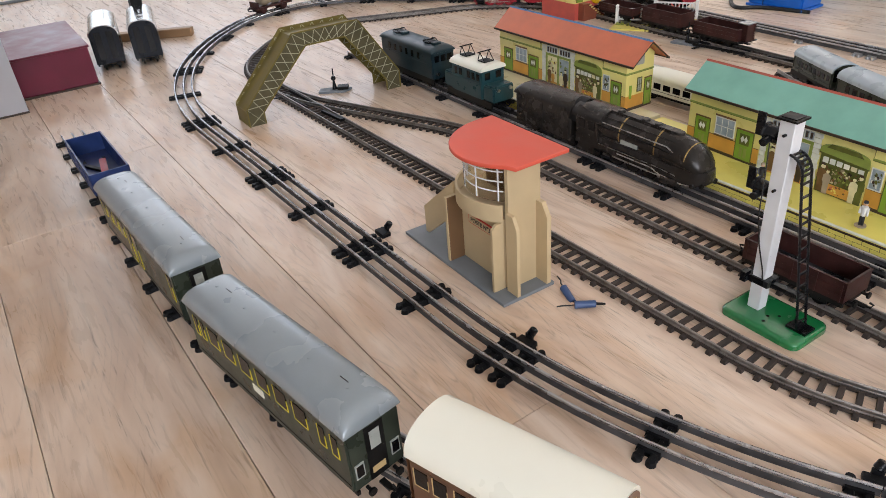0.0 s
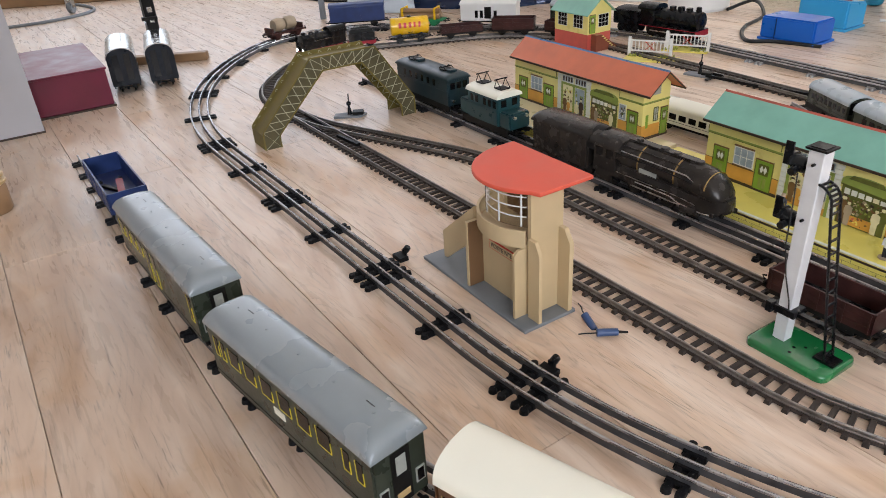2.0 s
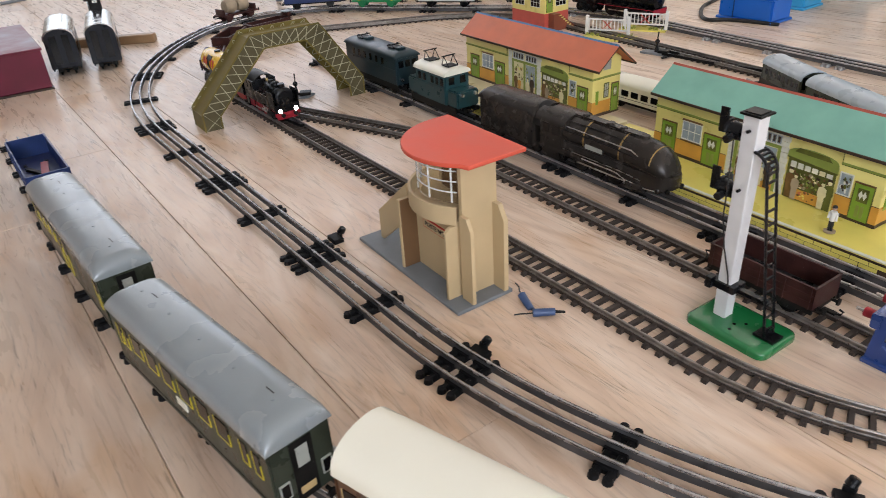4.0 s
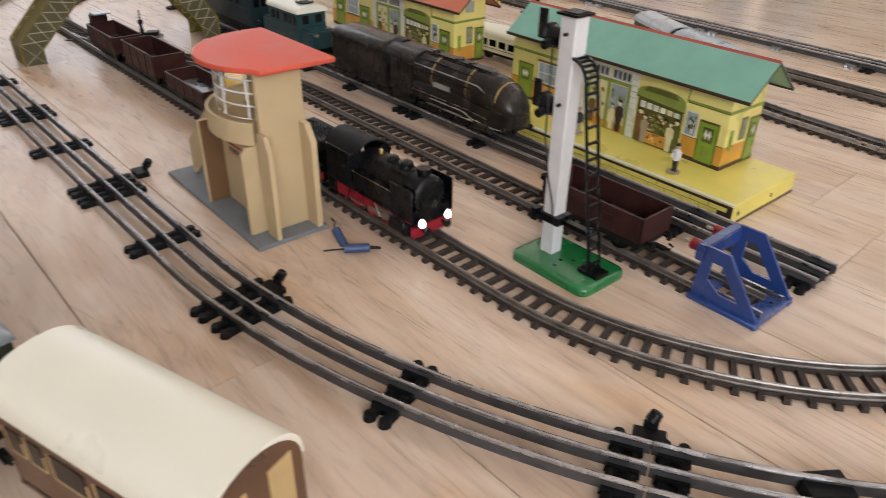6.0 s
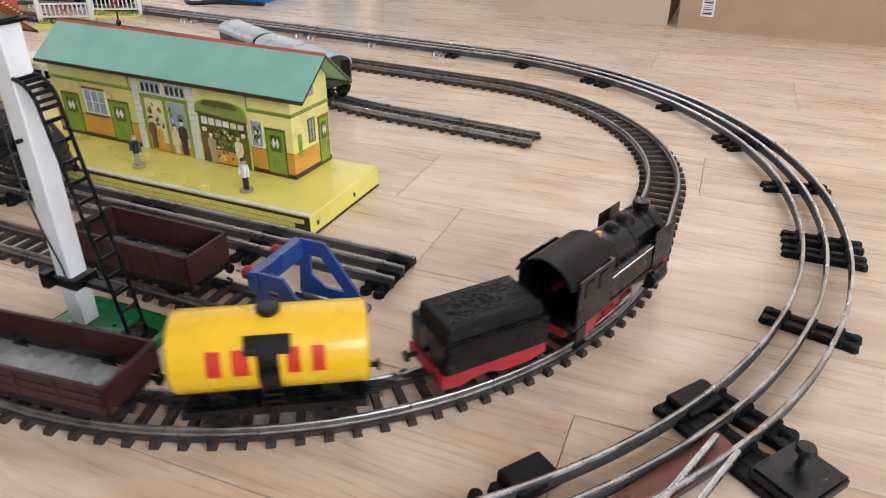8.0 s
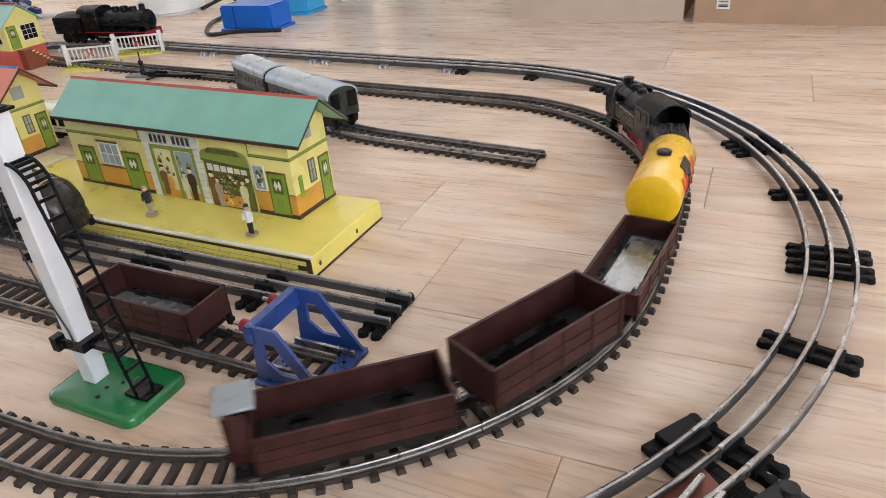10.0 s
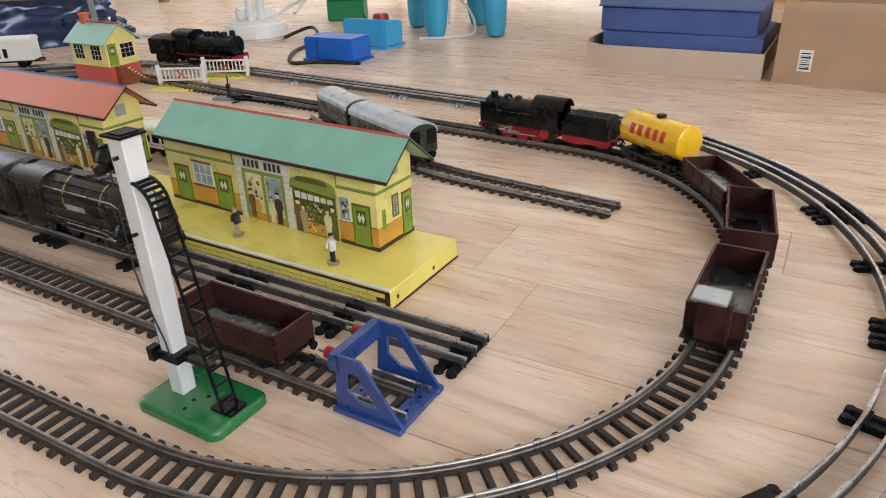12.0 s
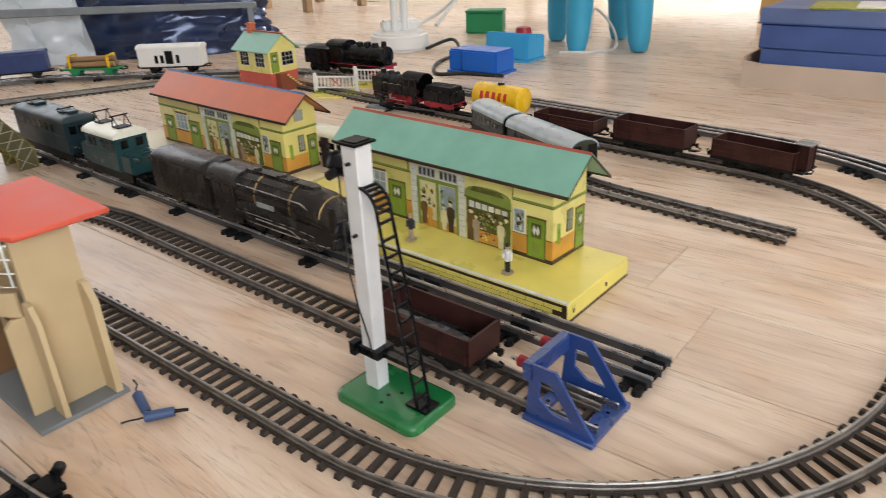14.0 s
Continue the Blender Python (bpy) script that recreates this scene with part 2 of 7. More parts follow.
TOYG = mat("toy_green", (0.01, 0.22, 0.08), 0.5, 0, 0.1, 14)
TURQ = mat("stool_turquoise", (0.045, 0.36, 0.58), 0.42, 0, 0.05, 10)
WHITEPL = mat("white_plastic", (0.78, 0.78, 0.76), 0.4, 0, 0.04, 10)
CABLEB = mat("cable_black", (0.01, 0.01, 0.01), 0.5)
CABLEW = mat("cable_white", (0.7, 0.7, 0.68), 0.5)
BAG = mat("dark_blue_foil", (0.012, 0.028, 0.085), 0.18, 0.3, 0.5, 8, coat=0.5)
TIMBER = mat("timber_brown", (0.30, 0.18, 0.09), 0.5, 0, 0.2, 14)
PLUGB = mat("plug_blue", (0.045, 0.085, 0.20), 0.38, 0, 0.15)
COAL = mat("coal", (0.015, 0.015, 0.016), 0.45, 0, 0.5, 120, 0.8)
SAND = mat("tan_load", (0.36, 0.29, 0.20), 0.7, 0, 0.25, 40)
# pale tin whose colour helps out the window's reflection on wagon floors
TINSHEEN = mat("tin_floor_sheen", (0.30, 0.32, 0.33), 0.3, 0.6, 0.2, 60)
SKIN = mat("figure_tan", (0.52, 0.33, 0.22), 0.5)
DARKC = mat("figure_dark", (0.02, 0.02, 0.025), 0.5)
GRASS = mat("litho_grass", (0.30, 0.33, 0.05), 0.5, 0, 0.35, 120)
LAMPON = glow("headlight_glow", (1.0, 0.95, 0.82), 14.0)

# ---- building helpers ----
ANG = -54.6
CA, SA = math.cos(radians(ANG)), math.sin(radians(ANG))


def W(u, v):
    """The layout's own axes: u along the straight tracks, v across them."""
    return u * CA - v * SA, u * SA + v * CA


def place(u, v, z=0.0, turn=0.0):
    x, y = W(u, v)
    return pose(x, y, z, 0, 0, ANG + turn)


class Shape:
    """A mesh put together from simple solids."""

    def __init__(self):
        self.bm = bmesh.new()

    def box(self, x0, x1, y0, y1, z0, z1, taper=0.0):
        v = [self.bm.verts.new(p) for p in ((x0, y0, z0), (x1, y0, z0), (x1, y1, z0), (x0, y1, z0),
             (x0 + taper, y0 + taper, z1), (x1 - taper, y0 + taper, z1), (x1 - taper, y1 - taper, z1), (x0 + taper, y1 - taper, z1))]
        for f in ((3, 2, 1, 0), (4, 5, 6, 7), (0, 1, 5, 4), (1, 2, 6, 5), (2, 3, 7, 6), (3, 0, 4, 7)):
            self.bm.faces.new([v[i] for i in f])
        return self

    def bar(self, a, b, w, h=None):
        """A square bar from a to b."""
        a, b, h = Vector(a), Vector(b), h or w
        d = (b - a).normalized()
        s = d.cross(Vector((0, 0, 1)))
        s = s.normalized() if s.length > 1e-4 else Vector((1, 0, 0))
        t = s.cross(d)
        ring = [[self.bm.verts.new(p + s * i * w / 2 + t * j * h / 2) for i, j in ((-1, -1), (1, -1), (1, 1), (-1, 1))] for p in (a, b)]
        return self._skin(ring, True)

    def _skin(self, rings, caps, closed=True):
        for r, q in zip(rings, rings[1:]):
            n = len(r)
            for i in range(n if closed else n - 1):
                self.bm.faces.new((r[i], r[(i + 1) % n], q[(i + 1) % n], q[i]))
        if caps:
            self.bm.faces.new(rings[0][::-1])
            self.bm.faces.new(rings[-1])
        return self

    def rod(self, a, b, r, r2=None, n=12):
        a, b = Vector(a), Vector(b)
        q = (b - a).to_track_quat("Z", "Y")
        rings = []
        for p, rad in ((a, r), (b, r if r2 is None else r2)):
            rings.append([self.bm.verts.new(p + q @ Vector((math.cos(k * math.tau / n) * rad, math.sin(k * math.tau / n) * rad, 0))) for k in range(n)])
        return self._skin(rings, True)

    def tube(self, pts, r, n=8):
        rings, pts = [], [Vector(p) for p in pts]
        for i, p in enumerate(pts):
            d = pts[min(i + 1, len(pts) - 1)] - pts[max(i - 1, 0)]
            q = d.to_track_quat("Z", "Y")
            rings.append([self.bm.verts.new(p + q @ Vector((math.cos(k * math.tau / n) * r, math.sin(k * math.tau / n) * r, 0))) for k in range(n)])
        return self._skin(rings, True)

    def prism(self, poly, axis, c0, c1):
        """The outline poly pushed along an axis; poly is given in the two other axes, in order."""
        def at(a, b, c):
            return {"x": (c, a, b), "y": (a, c, b), "z": (a, b, c)}[axis]
        rings = [[self.bm.verts.new(at(a, b, c)) for a, b in poly] for c in (c0, c1)]
        return self._skin(rings, True)

    def loft(self, rings, caps=True):
        return self._skin([[self.bm.verts.new(p) for p in r] for r in rings], caps)

    def ball(self, c, r, sz=1.0, seg=10):
        m = Matrix.Translation(c) @ Matrix.Diagonal((1, 1, sz, 1))
        bmesh.ops.create_uvsphere(self.bm, u_segments=seg, v_segments=max(seg // 2, 4), radius=r, matrix=m)
        return self

    def soft(self, width, segments=2):
        bmesh.ops.remove_doubles(self.bm, verts=self.bm.verts, dist=1e-6)
        bmesh.ops.recalc_face_normals(self.bm, faces=self.bm.faces)
        edges = [e for e in self.bm.edges if len(e.link_faces) == 2 and e.calc_face_angle(0) > 0.6]
        bmesh.ops.bevel(self.bm, geom=edges, offset=width, segments=segments, affect="EDGES", clamp_overlap=True)
        return self

    def data(self, name, material, smooth=True):
        bmesh.ops.recalc_face_normals(self.bm, faces=self.bm.faces)
        me = bpy.data.meshes.new(name)
        self.bm.to_mesh(me)
        self.bm.free()
        me.materials.append(material)
        if smooth:
            for p in me.polygons:
                p.use_smooth = True
            me.set_sharp_from_angle(angle=radians(38))
        return me


def thing(name, label, category, m, group="", kind=""):
    ob = new(name)
    ob.empty_display_size = 0.01
    ob.matrix_world = m
    return tagged(ob, label, category, group, kind)


def part(name, shape, material, parent, label="", at=None):
    ob = new(name, shape if isinstance(shape, bpy.types.Mesh) else shape.data(name, material))
    ob.parent = parent
    if at is not None:
        ob.matrix_local = at
    if label:
        ob["label"] = label
    return ob


def writing(name, text, size, material, parent, m, depth=0.0003):
    cu = bpy.data.curves.new(name, "FONT")
    cu.body, cu.size, cu.extrude, cu.align_x, cu.align_y = text, size, depth, "CENTER", "CENTER"
    tmp = bpy.data.objects.new("tmp", cu)
    me = bpy.data.meshes.new_from_object(tmp)
    bpy.data.objects.remove(tmp)
    me.materials.clear()
    me.materials.append(material)
    ob = new(name, me)
    ob.parent = parent
    ob.matrix_local = m
    return ob


class Route:
    """A track's centre line: a start, a heading, then straights and arcs (length, radius, degrees to the left)."""

    def __init__(self, x, y, heading, legs):
        self.legs, s = [], 0.0
        h = radians(heading)
        for length, radius, turn in legs:
            if length > 1e-6:
                self.legs.append((s, length, x, y, h, 0.0))
                x, y, s = x + length * math.cos(h), y + length * math.sin(h), s + length
            if turn:
                k = math.copysign(1 / radius, turn)
                arc = radius * abs(radians(turn))
                self.legs.append((s, arc, x, y, h, k))
                x, y = x + (math.sin(h + k * arc) - math.sin(h)) / k, y - (math.cos(h + k * arc) - math.cos(h)) / k
                s, h = s + arc, h + k * arc
        self.length = s

    def at(self, s, loop=False):
        if loop or s > self.length + 1e-6:
            s %= self.length
        leg = self.legs[0]
        for one in self.legs:
            if one[0] <= s:
                leg = one
        s0, _, x, y, h, k = leg
        d = s - s0
        if k == 0:
            return x + d * math.cos(h), y + d * math.sin(h), h
        return x + (math.sin(h + k * d) - math.sin(h)) / k, y - (math.cos(h + k * d) - math.cos(h)) / k, h + k * d

    def off(self, s, side, z, loop=False):
        x, y, h = self.at(s, loop)
        return Vector((x - side * math.sin(h), y + side * math.cos(h), z))


def rail_shape(route, s0, s1, side, outline, origin, step=0.02):
    """A rail: its outline (sideways, up) swept along a route."""
    n = max(2, int((s1 - s0) / step) + 1)
    sh = Shape()
    rings = []
    for i in range(n + 1):
        s = s0 + (s1 - s0) * i / n
        rings.append([route.off(s, side + a, b) - origin for a, b in outline])
    return sh.loft(rings)


TUBE_RAIL = tuple((0.0017 * math.cos(a), 0.0118 + 0.0017 * math.sin(a)) for a in np.linspace(0, math.tau, 9)[:-1])
WEB = ((-0.0010, 0.0034), (0.0010, 0.0034), (0.0005, 0.0046), (0.0005, 0.0106), (-0.0005, 0.0106), (-0.0005, 0.0046))
FLAT_RAIL = ((-0.0017, 0.0036), (0.0017, 0.0036), (0.0016, 0.0050), (0.0009, 0.0056), (0.0013, 0.0088), (0.0008, 0.0096),
             (-0.0008, 0.0096), (-0.0013, 0.0088), (-0.0009, 0.0056), (-0.0016, 0.0050))


def tie_mesh(length, width, height, material):
    """A pressed tie: two ridged bars with rounded ends on a low plate, and a saddle under each rail."""
    s = Shape()
    half, w = length / 2 - 0.004, width * 0.40
    for x in (-width * 0.31, width * 0.31):
        s.prism(((x - w / 2, 0), (x + w / 2, 0), (x + w * 0.42, height * 0.75), (x + w * 0.25, height), (x - w * 0.25, height), (x - w * 0.42, height * 0.75)), "y", -half, half)
        for y in (-half, half):
            s.rod((x, y, 0), (x, y, height * 0.92), w * 0.62, w * 0.50, 10)
    s.box(-width * 0.25, width * 0.25, -half + 0.006, half - 0.006, 0, height * 0.55)
    for y in (-0.0177, 0.0, 0.0177):
        s.box(-width * 0.56, width * 0.56, y - 0.0036, y + 0.0036, 0.0012, height + 0.0010, 0.0008)
    return s.data("sleeper", material)


def sleeper_mesh(length, width, height, material):
    s = Shape()
    s.box(-width / 2, width / 2, -length / 2, length / 2, 0, height, 0.0006)
    return s.data("sleeper", material)

# ---- the room ----
floor = thing("floor", "pale oak laminate floor with narrow dark joints", "floor", pose(0, 0, 0), kind="structure")
part("underlay", Shape().box(-4.2, 5.0, -3.2, 5.0, -0.02, -0.0045), OAK, floor)


def room_wall(name, x0, x1, y0, y1, holes, along):
    """A wall with openings; holes are (start, end, sill, head) along it."""
    w = thing(name, "plain white painted wall of the room", "wall", pose(0, 0, 0), kind="structure")
    s = Shape()
    lo, hi = (x0, x1) if along == "x" else (y0, y1)

    def piece(a, b, z0, z1):
        if b - a > 1e-4 and z1 - z0 > 1e-4:
            if along == "x":
                s.box(a, b, y0, y1, z0, z1)
            else:
                s.box(x0, x1, a, b, z0, z1)
    at = lo
    for a, b, z0, z1 in sorted(holes):
        piece(at, a, 0, 2.5)
        piece(a, b, 0, z0)
        piece(a, b, z1, 2.5)
        at = b
    piece(at, hi, 0, 2.5)
    part("plaster", s, WALL, w)
    return w


room_wall("wall_north", -4.2, 5.0, 4.6, 4.8, ((-2.9, -0.1, 0.4, 2.45),), "x")
room_wall("wall_south", -4.2, 5.0, -3.2, -3.0, ((-0.7, 2.5, 0.7, 2.3),), "x")
room_wall("wall_west", -4.4, -4.2, -3.2, 4.8, (), "y")
room_wall("wall_east", 5.0, 5.2, -3.2, 4.6, ((3.1, 4.5, 0.6, 2.0),), "y")
ceil = tagged(new("ceiling", Shape().box(-4.4, 5.2, -3.2, 4.8, 2.5, 2.6).data("ceiling", WALL)), "plain white ceiling of the room", "ceiling", kind="structure")


def window(name, x0, x1, z0, z1, y, n, m=None):
    w = thing(name, "white framed window with bright daylight outside", "window", m or pose(0, y, 0), kind="structure")
    part("window_frame", Shape().box(x0, x1, -0.03, 0.03, z0, z0 + 0.06).box(x0, x1, -0.03, 0.03, z1 - 0.06, z1), WHITEPL, w)
    for i in range(n + 1):
        x = x0 + (x1 - x0 - 0.06) * i / n
        part("mullion", Shape().box(x, x + 0.06, -0.028, 0.028, z0 + 0.06, z1 - 0.06), WHITEPL, w)


window("window_1", -2.9, -0.1, 0.4, 2.45, 4.7, 3)
window("window_2", 3.1, 4.5, 0.6, 2.0, 0, 2, pose(5.1, 0, 0, 0, 0, 90))
# unseen window, added to hold the front fill lamp
window("added_window", -0.7, 2.5, 0.7, 2.3, -3.1, 3)

# ---- tracks ----
INNER = Route(-0.2334, 1.6481, -53.32, ((1.1375, 0.3244, 89.22), (0.1214, 0.3002, 85.61), (1.0565, 0.3532, 70.37), (0.2629, 0.2330, 73.75), (0.0648, 0.3308, 41.05)))
OUTER = Route(-0.2621, 1.3733, -52.55, ((0.7354, 0.8091, 31.95), (0, 0.5177, 142.19), (0.83147, 0.65082, 42.19), (0.44317, 0.29583, 93.64), (0, 0.97232, 50.03)))
BRANCH = Route(*W(-1.40, 0.768), ANG + 0.6, ((0.0, 0.45, 21), (0.243, 0.45, -21.6), (0.645, 0, 0)))
STUB = Route(0.985, 0.920, 120, ((0.20, 0.5, -22), (0.25, 0.45, 30)))
SIDING = Route(*W(-1.52, 1.002), ANG, ((1.335, 0, 0),))
LEFT = Route(-0.52, 1.378, -53.3, ((0.50, 2.2, 8), (0, 1.2, 18)))

TIE_M = tie_mesh(0.064, 0.0185, 0.0050, TIE)
TIE_S = tie_mesh(0.058, 0.0160, 0.0048, RAILS)
SLEEPER_M = sleeper_mesh(0.046, 0.0056, 0.0038, SLEEP)


def three_rail(route, s0, s1, ties, rail_mat, tie_me, label):
    """One length of tinplate track: three rails and its pressed ties."""
    x, y, h = route.at((s0 + s1) / 2)
    o = Vector((x, y, 0))
    t = thing("three_rail_track", label, "toy track", pose(x, y, 0), "three rail track lengths")
    for side in (-0.0177, 0.0, 0.0177):
        rail = part("rail", rail_shape(route, s0, s1, side, TUBE_RAIL, o), rail_mat, t)
        # web coloured darker than its rail for the shade it stands in
        part("rail_web", rail_shape(route, s0, s1, side, WEB, o), WEBSHADE, rail)
    for f in ties:
        s = s0 + (s1 - s0) * f
        px, py, ph = route.at(s)
        part("sleeper", tie_me, None, t, at=pose(px - x, py - y, 0, 0, 0, math.degrees(ph)))
    return t


def two_rail(route, s0, s1, label, gauge=0.0146, gap=0.0150, rail_mat=None, bare=0.0):
    x, y, h = route.at((s0 + s1) / 2)
    o = Vector((x, y, 0))
    t = thing("two_rail_track", label, "toy track", pose(x, y, 0), "two rail track lengths")
    for side in (-gauge, gauge):
        part("rail", rail_shape(route, s0, s1, side, FLAT_RAIL, o), rail_mat or RAILM, t)
        part("rail_base", rail_shape(route, s0, s1, side, ((-0.0034, 0.0012), (0.0034, 0.0012), (0.0030, 0.0042), (-0.0030, 0.0042)), o), SLEEP, t)
    n = round((s1 - s0) / gap)
    for i in range(n):
        if s0 + (i + 0.5) * (s1 - s0) / n < bare:
            continue
        px, py, ph = route.at(s0 + (i + 0.5) * (s1 - s0) / n)
        part("sleeper", SLEEPER_M, None, t, at=pose(px - x, py - y, 0, 0, 0, math.degrees(ph)))
    return t


# joints of the outer loop, as distances along it
JOINTS = [0.264, 0.548, 0.818, 1.134, 1.440, 1.704] + [1.967 + 0.2869 * i for i in range(12)] + [5.502, OUTER.length + 0.264]
for i, (a, b) in enumerate(zip(JOINTS, JOINTS[1:])):
    bright = 5 <= i <= 12
    e = 0.0135 / (b - a)
    three_rail(OUTER, a + 0.0004, b - 0.0004, (e, 0.5, 1 - e), RAILS if bright else RAILB, TIE_S if 8 <= i <= 11 else TIE_M,
               "tinplate three rail track with bright rails on the floor" if bright else "blackened tinplate three rail track on the floor")
for i in range(5):
    three_rail(SIDING, SIDING.length * i / 5, SIDING.length * (i + 1) / 5 - 0.0005, (0.05, 0.5, 0.95), RAILS, TIE_M, "tinplate three rail siding with silver rails")
for i in range(4):
    three_rail(LEFT, LEFT.length * i / 4, LEFT.length * (i + 1) / 4 - 0.0005, (0.06, 0.3, 0.55, 0.8), RAILS, TIE_M, "tinplate three rail track under the parked coaches")
n_in = 16
for i in range(n_in):
    two_rail(INNER, INNER.length * i / n_in + 0.0003, INNER.length * (i + 1) / n_in - 0.0003, "two rail track with steel rails on dark brown sleepers")
for i in range(4):
    a = 0.015 + (BRANCH.length - 0.015) * i / 4
    two_rail(BRANCH, a, a + (BRANCH.length - 0.015) / 4 - 0.0005, "two rail siding on dark brown sleepers ending at a buffer", bare=0.155)
for i in range(3):
    two_rail(STUB, 0.63 * i / 3, 0.63 * (i + 1) / 3 - 0.0005, "two rail siding with bright grey rails and open end", rail_mat=RAILM if i == 2 else RAILS)

# ---- station houses ----


def pane_window(parent, x0, x1, z0, z1, y, bars=(2, 2), frame_mat=None, glass=None, face="y"):
    """A printed window: pane, frame and glazing bars a hair proud of the wall."""
    d = -1 if face == "y" else 1
    w = 0.0012
    f = frame_mat or LITHW

    def put(name, a, b, c, e, depth, m, par):
        s = Shape()
        if face == "y":
            s.box(a, b, y - depth, y + 0.0002, c, e)
        else:
            s.box(y - 0.0002, y + depth, a, b, c, e)
        return part(name, s, m, par)
    p = put("window", x0, x1, z0, z1, 0.0005, glass or PANE, parent)
    for a, b, c, e in ((x0, x1, z0 - w, z0), (x0, x1, z1, z1 + w), (x0 - w, x0, z0 - w, z1 + w), (x1, x1 + w, z0 - w, z1 + w)):
        put("window_frame", a, b, c, e, 0.0010, f, p)
    for i in range(1, bars[0]):
        x = x0 + (x1 - x0) * i / bars[0]
        put("glazing_bar", x - w * 0.3, x + w * 0.3, z0, z1, 0.0009, f, p)
    for i in range(1, bars[1]):
        z = z0 + (z1 - z0) * i / bars[1]
        put("glazing_bar", x0, x1, z - w * 0.3, z + w * 0.3, 0.0009, f, p)
    return p


def printed(parent, name, x0, x1, z0, z1, y, m, depth=0.0004, face="y"):
    s = Shape()
    if face == "y":
        s.box(x0, x1, y - depth, y + 0.0002, z0, z1)
    else:
        s.box(y - 0.0002, y + depth, x0, x1, z0, z1)
    return part(name, s, m, parent)


def door(parent, x0, x1, z0, z1, y, face="y"):
    d = printed(parent, "door", x0, x1, z0, z1, y, LITHG, 0.0008, face)
    w, h = x1 - x0, z1 - z0
    printed(d, "door_pane", x0 + w * 0.2, x1 - w * 0.2, z0 + h * 0.52, z1 - h * 0.10, y, LITHD, 0.0012, face)
    for cx in (0.39, 0.61):
        c, r = x0 + w * cx, w * 0.11
        zc, q = z0 + h * 0.72, h * 0.13
        pts = ((c - r, zc), (c, zc - q), (c + r, zc), (c, zc + q))
        light = Shape().prism(pts, "y", y - 0.0015, y - 0.0009) if face == "y" else Shape().prism(pts, "x", y + 0.0009, y + 0.0015)
        part("door_light", light, LITHW, d)
    for cx in (0.28, 0.54):
        printed(d, "door_panel", x0 + w * cx, x0 + w * (cx + 0.18), z0 + h * 0.08, z0 + h * 0.42, y, LITHS, 0.0010, face)
    for a, b in ((x0 - 0.0012, x0), (x1, x1 + 0.0012)):
        printed(d, "door_frame", a, b, z0, z1 + 0.0012, y, LITHD, 0.0010, face)
    printed(d, "door_head", x0 - 0.0012, x1 + 0.0012, z1 + 0.0004, z1 + 0.0020, y, LITHN, 0.0012, face)
    return d


def mosaic(parent, x0, x1, z0, z1, y, depth, inks, count, seed, tall=1.6):
    """Small printed flecks, one mesh for each ink."""
    rng = random.Random(seed)
    sheets = [Shape() for _ in inks]
    for i in range(count):
        r = rng.uniform(0.0008, 0.0021)
        cx, cz = rng.uniform(x0 + r, x1 - r), rng.uniform(z0 + r * tall, z1 - r * tall)
        k = i % len(inks)
        d = depth + 0.00012 * (i % 5)
        turn = rng.uniform(-0.5, 0.5)
        pts = [(cx + r * math.cos(a) + turn * r * math.sin(a), cz + r * tall * rng.uniform(0.7, 1.0) * math.sin(a)) for a in np.linspace(0, math.tau, 7)[:-1]]
        sheets[k].prism(pts, "y", y - d, y - d + 0.0003)
    for ink, sheet in zip(inks, sheets):
        tagged(part("printed_fleck", sheet, ink, parent), kind="stuff")


def passer(parent, x, z, h, coat, head, hat, y, depth):
    """A printed standing shape with shoulders, head and hat, as on old lithographed tin."""
    w = h * 0.17
    d = y - depth
    g = part("printed_shape", Shape().prism(((x - w * 0.6, z), (x + w * 0.6, z), (x + w * 0.7, z + h * 0.42), (x + w, z + h * 0.50), (x + w * 0.9, z + h * 0.74), (x + w * 0.3, z + h * 0.80), (x - w * 0.3, z + h * 0.80), (x - w * 0.9, z + h * 0.74), (x - w, z + h * 0.50), (x - w * 0.7, z + h * 0.42)), "y", d, d + 0.0004), coat, parent)
    part("printed_spot", Shape().prism([(x + w * 0.42 * math.cos(a), z + h * 0.88 + h * 0.075 * math.sin(a)) for a in np.linspace(0, math.tau, 9)[:-1]], "y", d - 0.0001, d + 0.0003), head, g)
    part("printed_hat", Shape().prism(((x - w * 0.55, z + h * 0.93), (x + w * 0.55, z + h * 0.93), (x + w * 0.35, z + h), (x - w * 0.35, z + h)), "y", d - 0.0002, d + 0.0003), hat, g)


